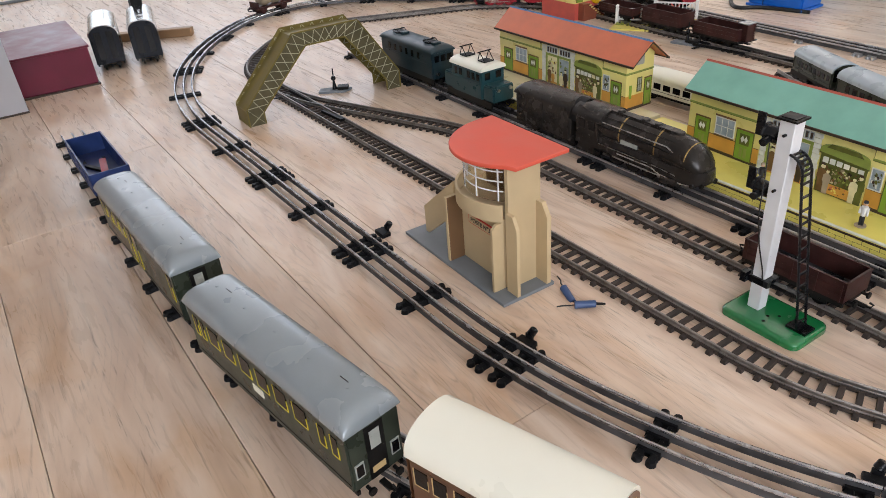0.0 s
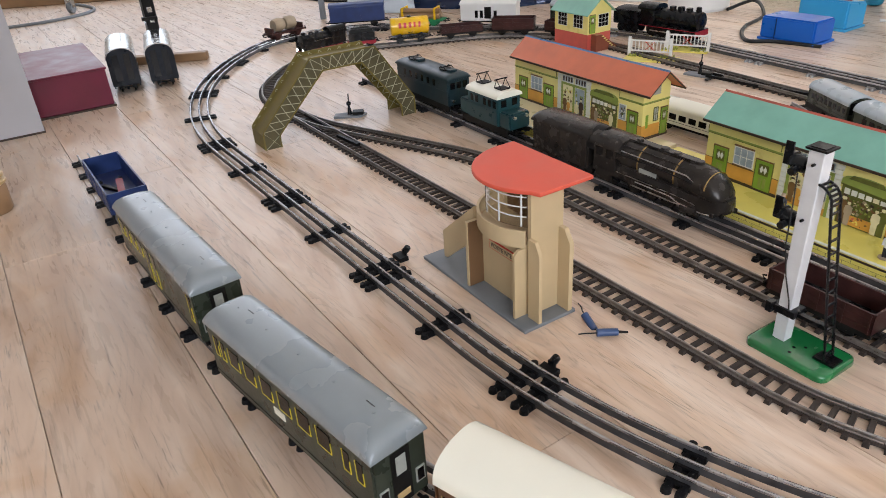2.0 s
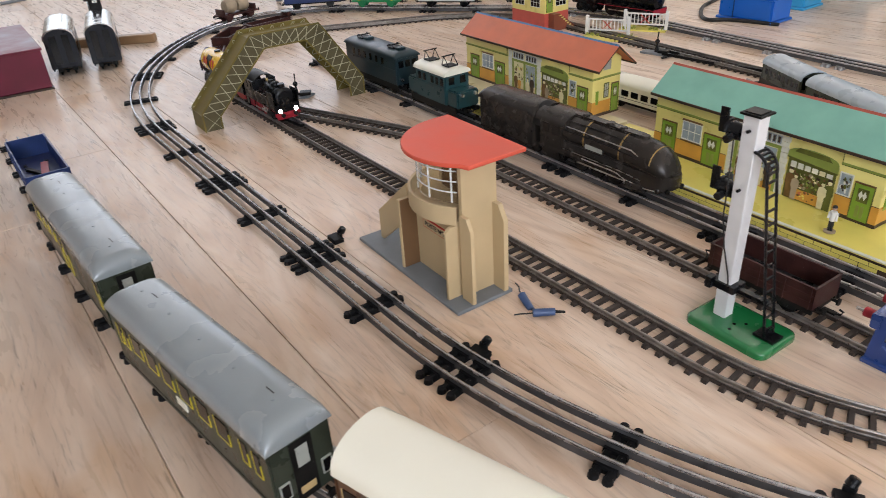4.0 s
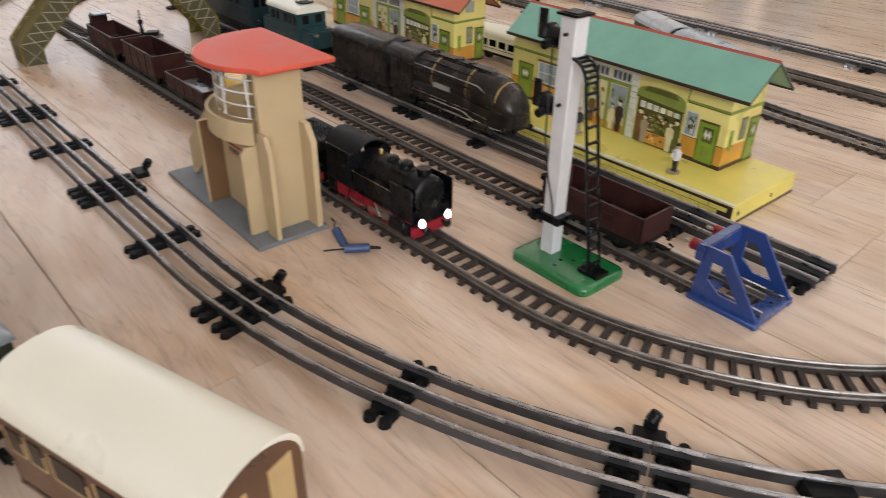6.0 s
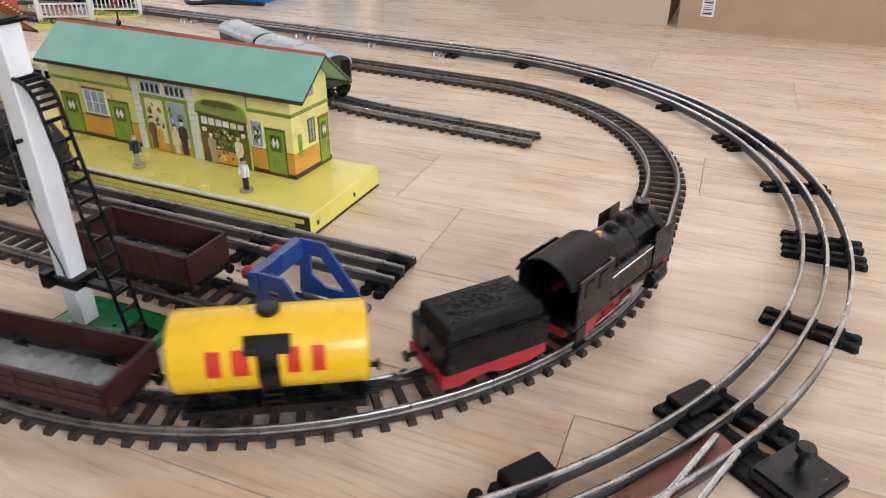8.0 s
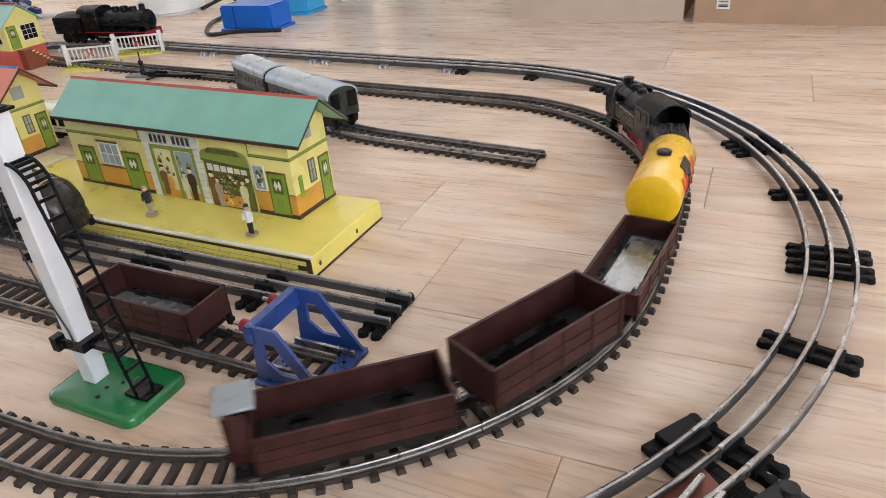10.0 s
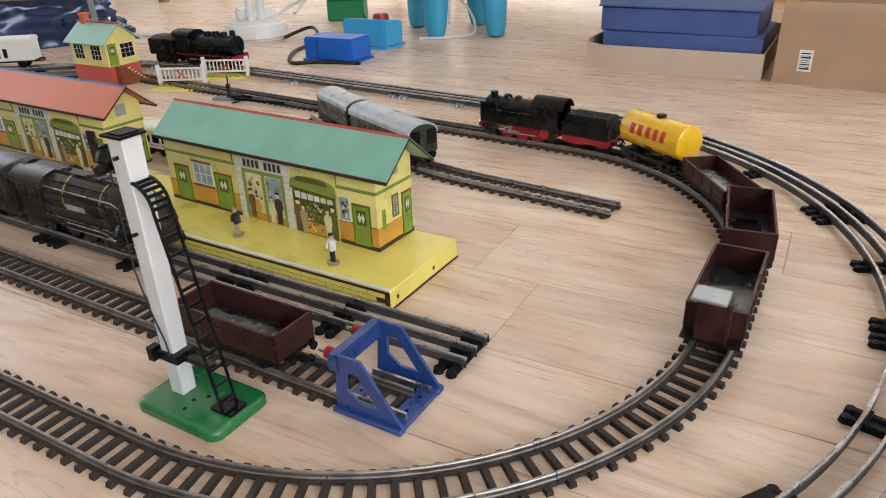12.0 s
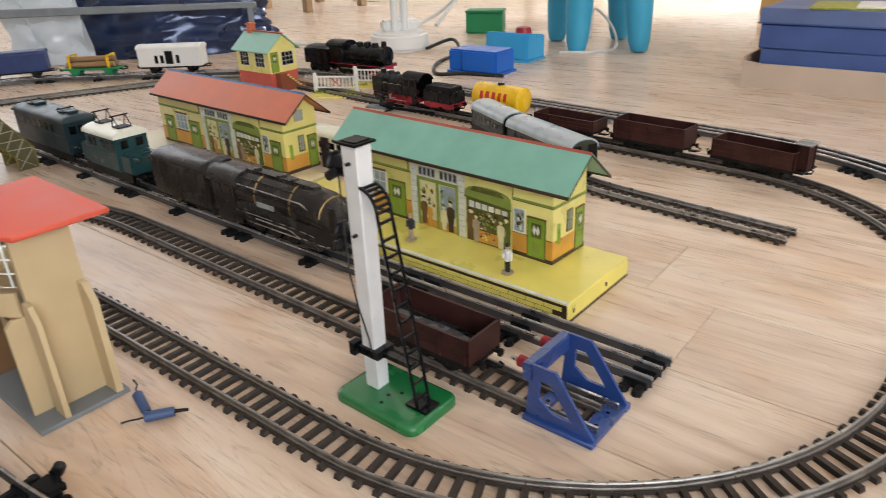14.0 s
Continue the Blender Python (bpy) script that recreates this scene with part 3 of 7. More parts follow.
def station(m, L, D, H, rise, roof_mat, ridge_mat, label):
    """A printed tinplate station house; x runs along the front, y into it, front at y = 0."""
    t = thing("station_house", label, "toy station", m, "tinplate station houses")
    body = Shape()
    body.prism(((0, 0), (D, 0), (D, H), (D / 2, H + rise * 0.93), (0, H)), "x", 0, L)
    wall = part("wall", body.soft(0.0006, 1), LITHY, t, "yellow printed tin walls")
    ol, ov = 0.004, 0.022
    for side, name in ((0, "roof_slope"), (1, "roof_slope")):
        y0, y1 = (-0.010, D / 2) if side == 0 else (D + 0.010, D / 2)
        drop = rise * 0.010 / (D / 2)
        s = Shape()
        s.prism(((y0, H - drop + 0.0004), (y1, H + rise + 0.0004), (y1, H + rise + 0.0020), (y0, H - drop + 0.0018)), "x", -ol, L + ov)
        r = part(name, s, roof_mat, t)
        lip = Shape()
        yy = y0
        lip.box(-ol, L + ov, yy - 0.0006, yy + 0.0006, H - drop - 0.0012, H - drop + 0.0022)
        part("roof_edge", lip, LITHB, r)
    for x in (-ol, L + ov - 0.001):
        s = Shape()
        dr = rise * 0.010 / (D / 2)
        s.prism(((-0.010, H - dr - 0.0014), (D / 2, H + rise - 0.0014), (D + 0.010, H - dr - 0.0014), (D + 0.010, H - dr + 0.0012), (D / 2, H + rise + 0.0012), (-0.010, H - dr + 0.0012)), "x", x, x + 0.0011)
        part("barge_board", s, LITHB, t)
    part("ridge", Shape().prism(((D / 2 - 0.0026, H + rise - 0.0005), (D / 2, H + rise + 0.0030), (D / 2 + 0.0026, H + rise - 0.0005)), "x", -ol, L + ov), ridge_mat, t)
    PLAN = (0.0, 0.018, 0.036, 0.048, 0.070, 0.082, 0.101, 0.119, 0.1262, 0.1768, 0.184, 0.1865, 0.189, 0.235, 0.238, 0.2505, 0.2635, 0.2815, 0.3055, 0.34)
    REAL = (0.0, 0.014, 0.037, 0.048, 0.077, 0.083, 0.108, 0.120, 0.129, 0.1905, 0.200, 0.2005, 0.202, 0.2595, 0.262, 0.2645, 0.277, 0.282, 0.302, 0.311)

    def X(x):
        return float(np.interp(x, PLAN, REAL)) * L / 0.311

    # plinth, dado and string course along the front
    for x0, x1 in ((0.0, 0.116), (0.238, 0.34)):
        printed(wall, "plinth", X(x0), X(x1), 0.0, 0.0040, 0, LITHB)
        printed(wall, "dado", X(x0), X(x1), 0.0040, 0.0225, 0, LITHO)
        printed(wall, "dado_line", X(x0), X(x1), 0.0225, 0.0232, 0, LITHN, 0.0005)
        printed(wall, "string_course", X(x0), X(x1), 0.0552, 0.0574, 0, LITHS, 0.0008)
        printed(wall, "string_line", X(x0), X(x1), 0.0545, 0.0552, 0, LITHD, 0.0006)
    door(wall, X(0.018), X(0.036), 0.003, 0.040, 0)
    pane_window(wall, X(0.048), X(0.070), 0.026, 0.047, 0, (3, 2), LITHW, LITHK)
    printed(wall, "window_head", X(0.046), X(0.072), 0.0484, 0.0505, 0, LITHN, 0.0012)
    printed(wall, "window_ledge", X(0.046), X(0.072), 0.0225, 0.0245, 0, LITHN, 0.0014)
    door(wall, X(0.082), X(0.101), 0.003, 0.040, 0)
    # rain pipes with their hoppers
    for x in (0.112, 0.241):
        pipe = printed(wall, "rain_pipe", X(x), X(x + 0.0011), 0.058, 0.076, 0, LITHD, 0.0010)
        printed(pipe, "hopper", X(x - 0.0012), X(x + 0.0023), 0.0655, 0.069, 0, LITHD, 0.0014)
    # tall stone-framed entrance
    for a, b in ((0.119, 0.1262), (0.1768, 0.184)):
        for i in range(11):
            printed(wall, "stone", X(a), X(b) - (0.0012 if i % 2 else 0), 0.0005 + i * 0.006, 0.0059 + i * 0.006, 0, LITHW, 0.0012)
    printed(wall, "lintel", X(0.119), X(0.184), 0.0668, 0.0715, 0, LITHW, 0.0013)
    ent = printed(wall, "entrance", X(0.1262), X(0.1768), 0.0005, 0.0665, 0, LITHC, 0.0004)
    for a, b in ((0.1285, 0.1495), (0.1545, 0.1755)):
        pane_window(ent, X(a), X(b), 0.0555, 0.0650, 0, (4, 1), LITHW, LITHK)
        for i in range(4):
            x = a + (b - a) * (i + 0.28) / 4
            printed(ent, "dark_bar", X(x), X(x + 0.0022), 0.0570, 0.0637, 0, LITHB, 0.0013)
    printed(ent, "name_band", X(0.1262), X(0.1768), 0.0505, 0.0540, 0, LITHS, 0.0011)
    for x in (0.1262, 0.1500, 0.1735):
        printed(ent, "pillar", X(x), X(x + 0.0033), 0.0005, 0.0505, 0, LITHS, 0.0012)
    printed(ent, "hall_window", X(0.1545), X(0.1725), 0.018, 0.0495, 0, LITHK, 0.0007)
    printed(ent, "hall_floor", X(0.1296), X(0.1733), 0.0005, 0.009, 0, LITHO, 0.0006)
    mosaic(ent, X(0.1300), X(0.1495), 0.008, 0.050, 0, 0.0008, (LITHC, LITHY, LITHS, LITHN), 26, 3)
    mosaic(ent, X(0.1540), X(0.1730), 0.006, 0.048, 0, 0.0008, (LITHK, LITHW, LITHS, LITHD), 26, 4)
    passer(ent, X(0.1345), 0.003, 0.031, LITHN, LITHC, LITHB, 0, 0.0017)
    passer(ent, X(0.1420), 0.002, 0.026, LITHO, LITHC, LITHN, 0, 0.0019)
    passer(ent, X(0.1590), 0.002, 0.028, LITHC, LITHC, LITHD, 0, 0.0017)
    passer(ent, X(0.1675), 0.002, 0.034, LITHB, LITHC, LITHB, 0, 0.0019)
    # kiosk under a bowed green canopy, with its crowd
    kiosk = printed(wall, "kiosk", X(0.189), X(0.235), 0.0005, 0.052, 0, LITHD, 0.0010)
    pts = [(X(0.1865), 0.0470), (X(0.2375), 0.0435), (X(0.2370), 0.0500)] + [(X(0.212 + 0.0235 * math.cos(a)), 0.0530 + 0.0065 * math.sin(a)) for a in np.linspace(0.15, math.pi - 0.15, 9)] + [(X(0.1868), 0.0525)]
    can = part("canopy", Shape().prism(pts, "y", -0.0024, -0.0009), LITHS, kiosk)
    part("canopy_board", Shape().prism(((X(0.194), 0.0540), (X(0.230), 0.0535), (X(0.226), 0.0585), (X(0.198), 0.0590)), "y", -0.0028, -0.0022), LITHD, can)
    part("canopy_edge", Shape().prism(((X(0.1860), 0.0462), (X(0.2380), 0.0427), (X(0.2380), 0.0440), (X(0.1860), 0.0475)), "y", -0.0028, -0.0020), LITHD, can)
    rng = random.Random(5)
    for i in range(6):
        printed(kiosk, "poster", X(0.1920 + i * 0.0070), X(0.1974 + i * 0.0070), 0.0362, 0.0428 - 0.0004 * i, 0, rng.choice((LITHW, LITHC, LITHW, CREAM)), 0.0015)
    mosaic(kiosk, X(0.1915), X(0.2330), 0.014, 0.0355, 0, 0.0013, (LITHC, LITHN, SAND, LITHD, LITHB, LITHN, LITHS), 96, 8, 1.2)
    printed(kiosk, "counter", X(0.2010), X(0.2260), 0.002, 0.0135, 0, LITHO, 0.0020)
    mosaic(kiosk, X(0.2020), X(0.2250), 0.003, 0.0150, 0, 0.0021, (LITHP, ROOFR, LITHN), 18, 9, 1.0)
    passer(kiosk, X(0.1940), 0.002, 0.034, LITHN, LITHC, LITHB, 0, 0.0023)
    passer(kiosk, X(0.2000), 0.001, 0.030, SAND, LITHC, LITHN, 0, 0.0026)
    passer(kiosk, X(0.2265), 0.001, 0.031, LITHC, LITHC, LITHD, 0, 0.0026)
    passer(kiosk, X(0.2320), 0.002, 0.034, LITHD, LITHC, LITHB, 0, 0.0023)
    pane_window(wall, X(0.2505), X(0.2635), 0.0245, 0.0465, 0, (1, 1), LITHW, LITHK)
    mosaic(wall, X(0.2510), X(0.2630), 0.0250, 0.0460, 0, 0.0006, (LITHB, LITHW, LITHD), 15, 12)
    door(wall, X(0.2815), X(0.3055), 0.003, 0.041, 0)
    # gable end
    printed(wall, "plinth", 0.0, D, 0.0, 0.0045, L, LITHB, face="x")
    printed(wall, "dado", 0.0, D * 0.66, 0.0045, 0.0225, L, LITHO, face="x")
    printed(wall, "string_course", 0.0, D, 0.0552, 0.0574, L, LITHS, 0.0008, face="x")
    printed(wall, "string_line", 0.0, D, 0.0545, 0.0552, L, LITHD, 0.0006, face="x")
    door(wall, D * 0.70, D * 0.93, 0.003, 0.043, L, "x")
    pane_window(wall, D * 0.43, D * 0.56, 0.027, 0.046, L, (2, 2), LITHD, PALE, "x")
    printed(wall, "niche", D * 0.13, D * 0.22, 0.018, 0.038, L, LITHG, 0.0006, "x")
    printed(wall, "clock_board", D * 0.36, D * 0.62, 0.066, 0.080, L, PALE, 0.0006, "x")
    # far gable and back
    printed(wall, "plinth", 0.0, L, 0.0, 0.0045, D + 0.0004, LITHB, 0.0002)
    for ob in wall.children:
        ob.scale.z = 1.10
    return t


def platform(m, L, D, H, top=None, label="yellow printed tin platform with brick pattern edge"):
    t = thing("station_platform", label, "toy platform", m, "tin platforms")
    part("deck", Shape().box(0, L, 0, D, 0.0016, H).soft(0.0008, 1), top or LITHP, t)
    part("edge_strip", Shape().box(0, L, -0.0006, 0.004, H + 0.0001, H + 0.0009), LITHW, t)
    part("base_line", Shape().box(0, L + 0.0005, -0.0005, 0.0, 0.0, 0.0018).box(L, L + 0.0005, 0, D, 0, 0.0018), LITHB, t)
    one = Shape().box(-0.0094, 0.0094, -0.0009, 0.0, -0.0021, 0.0021).data("brick", LITHP)
    face = part("brick_face", Shape().box(0, L, -0.0003, -0.0001, 0.002, H - 0.003), LITHB, t)
    for r in range(3):
        n = int(L / 0.0196)
        for i in range(n):
            x = 0.0098 + 0.0196 * i + (0.0098 if r % 2 else 0)
            if x < L - 0.010:
                part("brick", one, None, face, at=pose(x, 0, 0.0046 + r * 0.0049))
    # dark strip paints the shadow under the deck's edge
    part("shadow_line", Shape().box(0, L, -0.0008, -0.0001, H - 0.0028, H - 0.0012), LITHB, t)
    for y in (0.012, 0.075):
        part("hole", Shape().prism([(y + 0.0016 * math.cos(a), 0.010 + 0.0024 * math.sin(a)) for a in np.linspace(0, math.tau, 10)[:-1]], "x", L - 0.0002, L + 0.0006), LITHB, t)
    return t


platform(place(-0.745, 1.032), 0.456, 0.123, 0.0205)
platform(place(-1.215, 1.040), 0.460, 0.123, 0.0200, LITHQ, "pale cream tin platform with brick pattern edge")
station(place(-0.6568, 1.106, 0.0205, -2.2), 0.314, 0.060, 0.087, 0.0245, ROOFG, RIDGER, "yellow printed tin station with green roof on its platform")
station(place(-1.138, 1.135, 0.0200, -1.2), 0.338, 0.060, 0.087, 0.0245, ROOFR, RIDGEB, "yellow printed tin station with orange red roof")

# ---- small painted figures on the platform ----


def figurine(m, coat_mat, leg_mat, label):
    s = Shape()
    s.rod((0, 0, 0), (0, 0, 0.0015), 0.0062, n=14)
    for y in (-0.0013, 0.0013):
        s.rod((0, y, 0.0015), (0, y, 0.014), 0.0014, 0.0017, 8)
    s.rod((0, 0, 0.0135), (0, 0, 0.0245), 0.0030, 0.0036, 10)
    s.rod((0, 0.0038, 0.0235), (0.0025, 0.0046, 0.0150), 0.0012, n=6).rod((0, -0.0038, 0.0235), (0.0030, -0.0036, 0.0165), 0.0012, n=6)
    s.ball((0, 0, 0.0283), 0.0027).rod((0, 0, 0.0295), (0, 0, 0.0312), 0.0026, 0.0022, 10)
    me = s.data("figurine", leg_mat)
    for k in (coat_mat, SKIN, SAND):
        me.materials.append(k)
    for p in me.polygons:
        z = p.center.z
        p.material_index = 3 if z < 0.0017 else (0 if z < 0.0138 or z > 0.0296 else (1 if z < 0.0255 else 2))
    ob = new("figurine", me)
    ob.matrix_world = m
    return tagged(ob, label, "figurine", "platform figures")


figurine(place(*(-0.501, 1.058), 0.0215, -60), DARKC, SAND, "small painted metal figure in dark coat on platform")
figurine(place(*(-0.369, 1.053), 0.0215, -80), WHITEPL, DARKC, "small painted metal figure in white shirt on platform")

# ---- control hut ----


def control_hut():
    t = thing("control_hut", "cream wooden control hut with red roof on grey base", "toy hut", place(-0.726, 0.665))
    part("base", Shape().box(0, 0.204, 0, 0.070, 0, 0.0042).soft(0.0005, 1), GREYB, t, "grey painted base board")
    # lower front set back under the balcony, side and rear walls up to the roof
    body = part("wall", Shape().box(0.0962, 0.180, 0.026, 0.030, 0.0042, 0.086), HUT, t)
    part("side_wall", Shape().box(0.180, 0.1850, 0.0235, 0.0660, 0.0042, 0.150), HUT, t)
    part("rear_wall", Shape().box(0.0895, 0.180, 0.0620, 0.0660, 0.0042, 0.150), HUT, t)
    sign = part("sign", Shape().box(0.110, 0.156, 0.0246, 0.0262, 0.0560, 0.0670), SHELLRED, body, "red bordered name board")
    part("sign_board", Shape().box(0.1112, 0.1548, 0.0242, 0.0247, 0.0571, 0.0659), HUT, sign)
    writing("sign_text", "POSTE N\u00b02", 0.0076, LITHB, sign, pose(0.133, 0.0240, 0.0615, 90, 0, 0))

    # bowed balcony, glazing and roof share one rounded plan
    def bow(rx, ry, cy, n=24):
        return [(0.140 - rx * math.sin(a), cy - ry * math.cos(a)) for a in np.linspace(-0.70, math.pi / 2, n)]

    def ring_wall(inset, thick, z0, z1, m, name, par):
        outer, inner = bow(0.066 - inset, 0.068 - inset, 0.070), bow(0.066 - inset - thick, 0.068 - inset - thick, 0.070)
        return part(name, Shape().prism(outer + inner[::-1], "z", z0, z1), m, par)
    balc = ring_wall(0.0, 0.003, 0.088, 0.107, HUT, "balcony", t)
    part("balcony_floor", Shape().prism(bow(0.062, 0.066, 0.070) + [(0.0895, 0.0615), (0.1795, 0.0615)], "z", 0.086, 0.0895), HUT, balc)
    glass = ring_wall(0.010, 0.0008, 0.107, 0.149, GLASSM, "glazing", t)
    glass.visible_shadow = False
    line = bow(0.0535, 0.0575, 0.070)
    for z in (0.118, 0.129, 0.140):
        part("glazing_bar", Shape().tube([(x, y, z) for x, y in line[:17]], 0.0008, 5), WHITEP, glass)
    for i in (1, 6, 11, 16, 22):
        part("glazing_bar", Shape().bar((*line[i], 0.107), (*line[i], 0.149), 0.0014), WHITEP, glass)
    part("lintel_band", Shape().tube([(x, y, 0.1485) for x, y in line], 0.0014, 5), GREYB, glass)
    roof = [(0.2005, 0.0915), (0.2005, 0.022)] + [(0.141 - 0.071 * math.sin(a), 0.072 - 0.074 * math.cos(a)) for a in np.linspace(-0.76, math.pi / 2, 24)] + [(0.070, 0.0915)]
    part("roof", Shape().prism(roof, "z", 0.150, 0.1545).soft(0.0008, 1), HUTR, t, "flat red roof with rounded front")
    # dark panels colour in the shade of the lookout room
    part("room_back_shade", Shape().box(0.098, 0.178, 0.0600, 0.0618, 0.0900, 0.149), HUTB, t, "panel coloured dark brown for the shaded lookout room")
    part("room_side_shade", Shape().box(0.1778, 0.1798, 0.0270, 0.0600, 0.0900, 0.149), HUTB, t)
    # buttress fins
    part("fin", Shape().prism(((0.006, 0.0042), (0.026, 0.0042), (0.026, 0.086), (0.011, 0.086), (0.006, 0.081)), "x", 0.1765, 0.1800), HUT, t)
    part("fin", Shape().prism(((0.1852, 0.0042), (0.2030, 0.0042), (0.2030, 0.086), (0.1960, 0.099), (0.1852, 0.099)), "y", 0.0195, 0.0235), HUT, t)
    part("fin", Shape().prism(((0.1852, 0.0042), (0.2030, 0.0042), (0.2030, 0.086), (0.1940, 0.101), (0.1852, 0.101)), "y", 0.0600, 0.0655), HUT, t)
    fin = part("fin", Shape().prism(((0.005, 0.0042), (0.062, 0.0042), (0.062, 0.087), (0.005, 0.087)), "x", 0.0915, 0.0955), HUT, t)
    # thin brown sheet paints the fin's inner face as shaded
    part("fin_shade", Shape().prism(((0.0062, 0.0045), (0.0255, 0.0045), (0.0255, 0.0865), (0.0062, 0.0865)), "x", 0.0955, 0.0962), HUTB, fin, "inner face coloured brown for its shade")
    part("side_fin", Shape().prism(((0.016, 0.0042), (0.022, 0.0042), (0.085, 0.056), (0.085, 0.098), (0.016, 0.040)), "y", 0.022, 0.026), HUT, t)
    part("side_fin_rear", Shape().prism(((0.030, 0.0042), (0.085, 0.0042), (0.085, 0.060), (0.030, 0.020)), "y", 0.056, 0.060), HUT, t)
    return t


control_hut()


def wire_plug(m, turn):
    t = thing("wire_plug", "small dark blue banana plug with bare wire on floor", "plug", m, "loose plugs")
    part("sleeve", Shape().rod((0, 0, 0.0042), (0.022, 0, 0.0042), 0.0042, 0.0038, 12).soft(0.0004, 1), PLUGB, t)
    part("pin", Shape().rod((0.022, 0, 0.0042), (0.032, 0, 0.0032), 0.0016, 0.0012, 8), SOOT, t)
    part("wire", Shape().tube([(0, 0, 0.004), (-0.006, 0.001, 0.003), (-0.012, 0.004, 0.001), (-0.018, 0.003, 0.001)], 0.0008, 5), CABLEB, t)


wire_plug(pose(0.313, 0.806, 0, 0, 0, 2), 0)
wire_plug(pose(0.304, 0.838, 0.002, 0, 18, -66), 0)

# ---- signal ----


def signal():
    t = thing("signal_post", "white toy signal post with black lamps and ladder on green base", "toy signal", place(-0.381, 0.829))
    base = Shape()
    def plate(k, z):
        out = []
        for cx, cy, a0 in ((0.075, 0.009, -90), (0.075, 0.047, 0), (0.009, 0.047, 90), (0.009, 0.009, 180)):
            out += [(cx + (0.009 - k) * math.cos(radians(a0 + d)), cy + (0.009 - k) * math.sin(radians(a0 + d)), z) for d in (0, 22, 45, 68, 90)]
        return out
    base.loft([plate(0.0, 0.0), plate(0.0, 0.0045), plate(0.0008, 0.0062), plate(0.0025, 0.0073), plate(0.0045, 0.0075)])
    b = part("base", base, SIGG, t, "glossy green tin base")
    for x, y in ((0.040, 0.022), (0.047, 0.030), (0.042, 0.012)):
        part("hole", Shape().rod((x, y, 0.0070), (x, y, 0.0077), 0.0016, n=10), PANE, b)
    px, py = 0.023, 0.028
    post = Shape()
    rings = [[(px + i * w, py + j * w, z) for i, j in ((-1, -1), (1, -1), (1, 1), (-1, 1))] for z, w in ((0.0073, 0.0064), (0.12, 0.0070), (0.205, 0.0074))]
    p = part("post", post.loft(rings).soft(0.0007, 1), WHITEP, t, "square white painted post")
    part("cap", Shape().box(px - 0.0098, px + 0.0098, py - 0.0098, py + 0.0098, 0.205, 0.2068).box(px - 0.007, px + 0.007, py - 0.007, py + 0.007, 0.2068, 0.2076), SOOT, p)
    part("clamp", Shape().box(px - 0.012, px + 0.012, py - 0.009, py + 0.009, 0.038, 0.045).box(px + 0.010, px + 0.040, py - 0.003, py + 0.003, 0.0385, 0.0425).box(px - 0.016, px - 0.010, py - 0.012, py - 0.004, 0.036, 0.047), BLACK, p)
    for z in (0.186, 0.133):
        lamp = part("lamp", Shape().rod((px - 0.010, py, z), (px - 0.021, py, z), 0.0070, 0.0085, 14).rod((px - 0.012, py, z), (px - 0.004, py, z), 0.004, n=10), BLACK, p)
        s = Shape()
        pts = [(px - 0.021, py + 0.0085 * math.sin(a), z + 0.0085 * math.cos(a)) for a in np.linspace(-1.3, 1.3, 9)]
        s.loft([[(q[0] + dx, py + (q[1] - py) * k, z + (q[2] - z) * k) for q in pts for k in (0.93, 1.05)] for dx in (0, -0.010)], False)
        part("hood", Shape().tube([(px - 0.021 - 0.001, py + 0.0085 * math.sin(a), z + 0.0085 * math.cos(a)) for a in np.linspace(-1.5, 1.5, 9)], 0.0018, 6), BLACK, lamp)
        part("shield", Shape().box(px - 0.030, px - 0.0215, py - 0.0060, py - 0.0045, z - 0.002, z + 0.020).soft(0.0004, 1), BLACK, lamp)
        part("counterweight", Shape().rod((px - 0.016, py - 0.004, z - 0.002), (px - 0.016, py - 0.014, z - 0.004), 0.0040, 0.0036, 10), BLACK, lamp)
        part("bolt", Shape().rod((px, py - 0.0105, z + 0.006), (px, py - 0.007, z + 0.006), 0.0014, n=8), BLACK, p)
    part("cable", Shape().tube([(px - 0.014, py - 0.006, 0.180), (px - 0.011, py - 0.0085, 0.150), (px - 0.010, py - 0.009, 0.110), (px - 0.004, py - 0.0088, 0.080), (px + 0.004, py - 0.0085, 0.055), (px + 0.006, py - 0.009, 0.045)], 0.0007, 5), CABLEB, p)
    # ladder, bent over at the top to meet the post
    def rail_line(dy):
        q = [(0.071, 0.028, 0.0078)]
        for k in range(13):
            f = k / 12
            q.append((0.071 - 0.026 * f ** 1.0, 0.028, 0.0078 + 0.150 * f))
        for a in np.linspace(0.2, 1.5, 6):
            q.append((0.045 - 0.016 * (1 - math.cos(a)), 0.028, 0.158 + 0.018 * math.sin(a)))
        return [(x, y + dy, z) for x, y, z in q]
    lad = part("ladder", Shape().box(0.060, 0.080, 0.020, 0.036, 0.0075, 0.0100), BLACK, t, "thin black tin ladder")
    for dy in (-0.0068, 0.0068):
        part("stile", Shape().tube(rail_line(dy), 0.0013, 6), BLACK, lad)
    pts = rail_line(0)
    for i in range(19):
        f = 0.7 + i * 0.99
        k = int(f)
        if k + 1 >= len(pts):
            break
        q = Vector(pts[k]).lerp(Vector(pts[k + 1]), f - k)
        part("rung", Shape().bar(q + Vector((0, -0.0068, 0)), q + Vector((0, 0.0068, 0)), 0.0012, 0.0022), BLACK, lad)
    return t


signal()

# ---- buffer stop ----


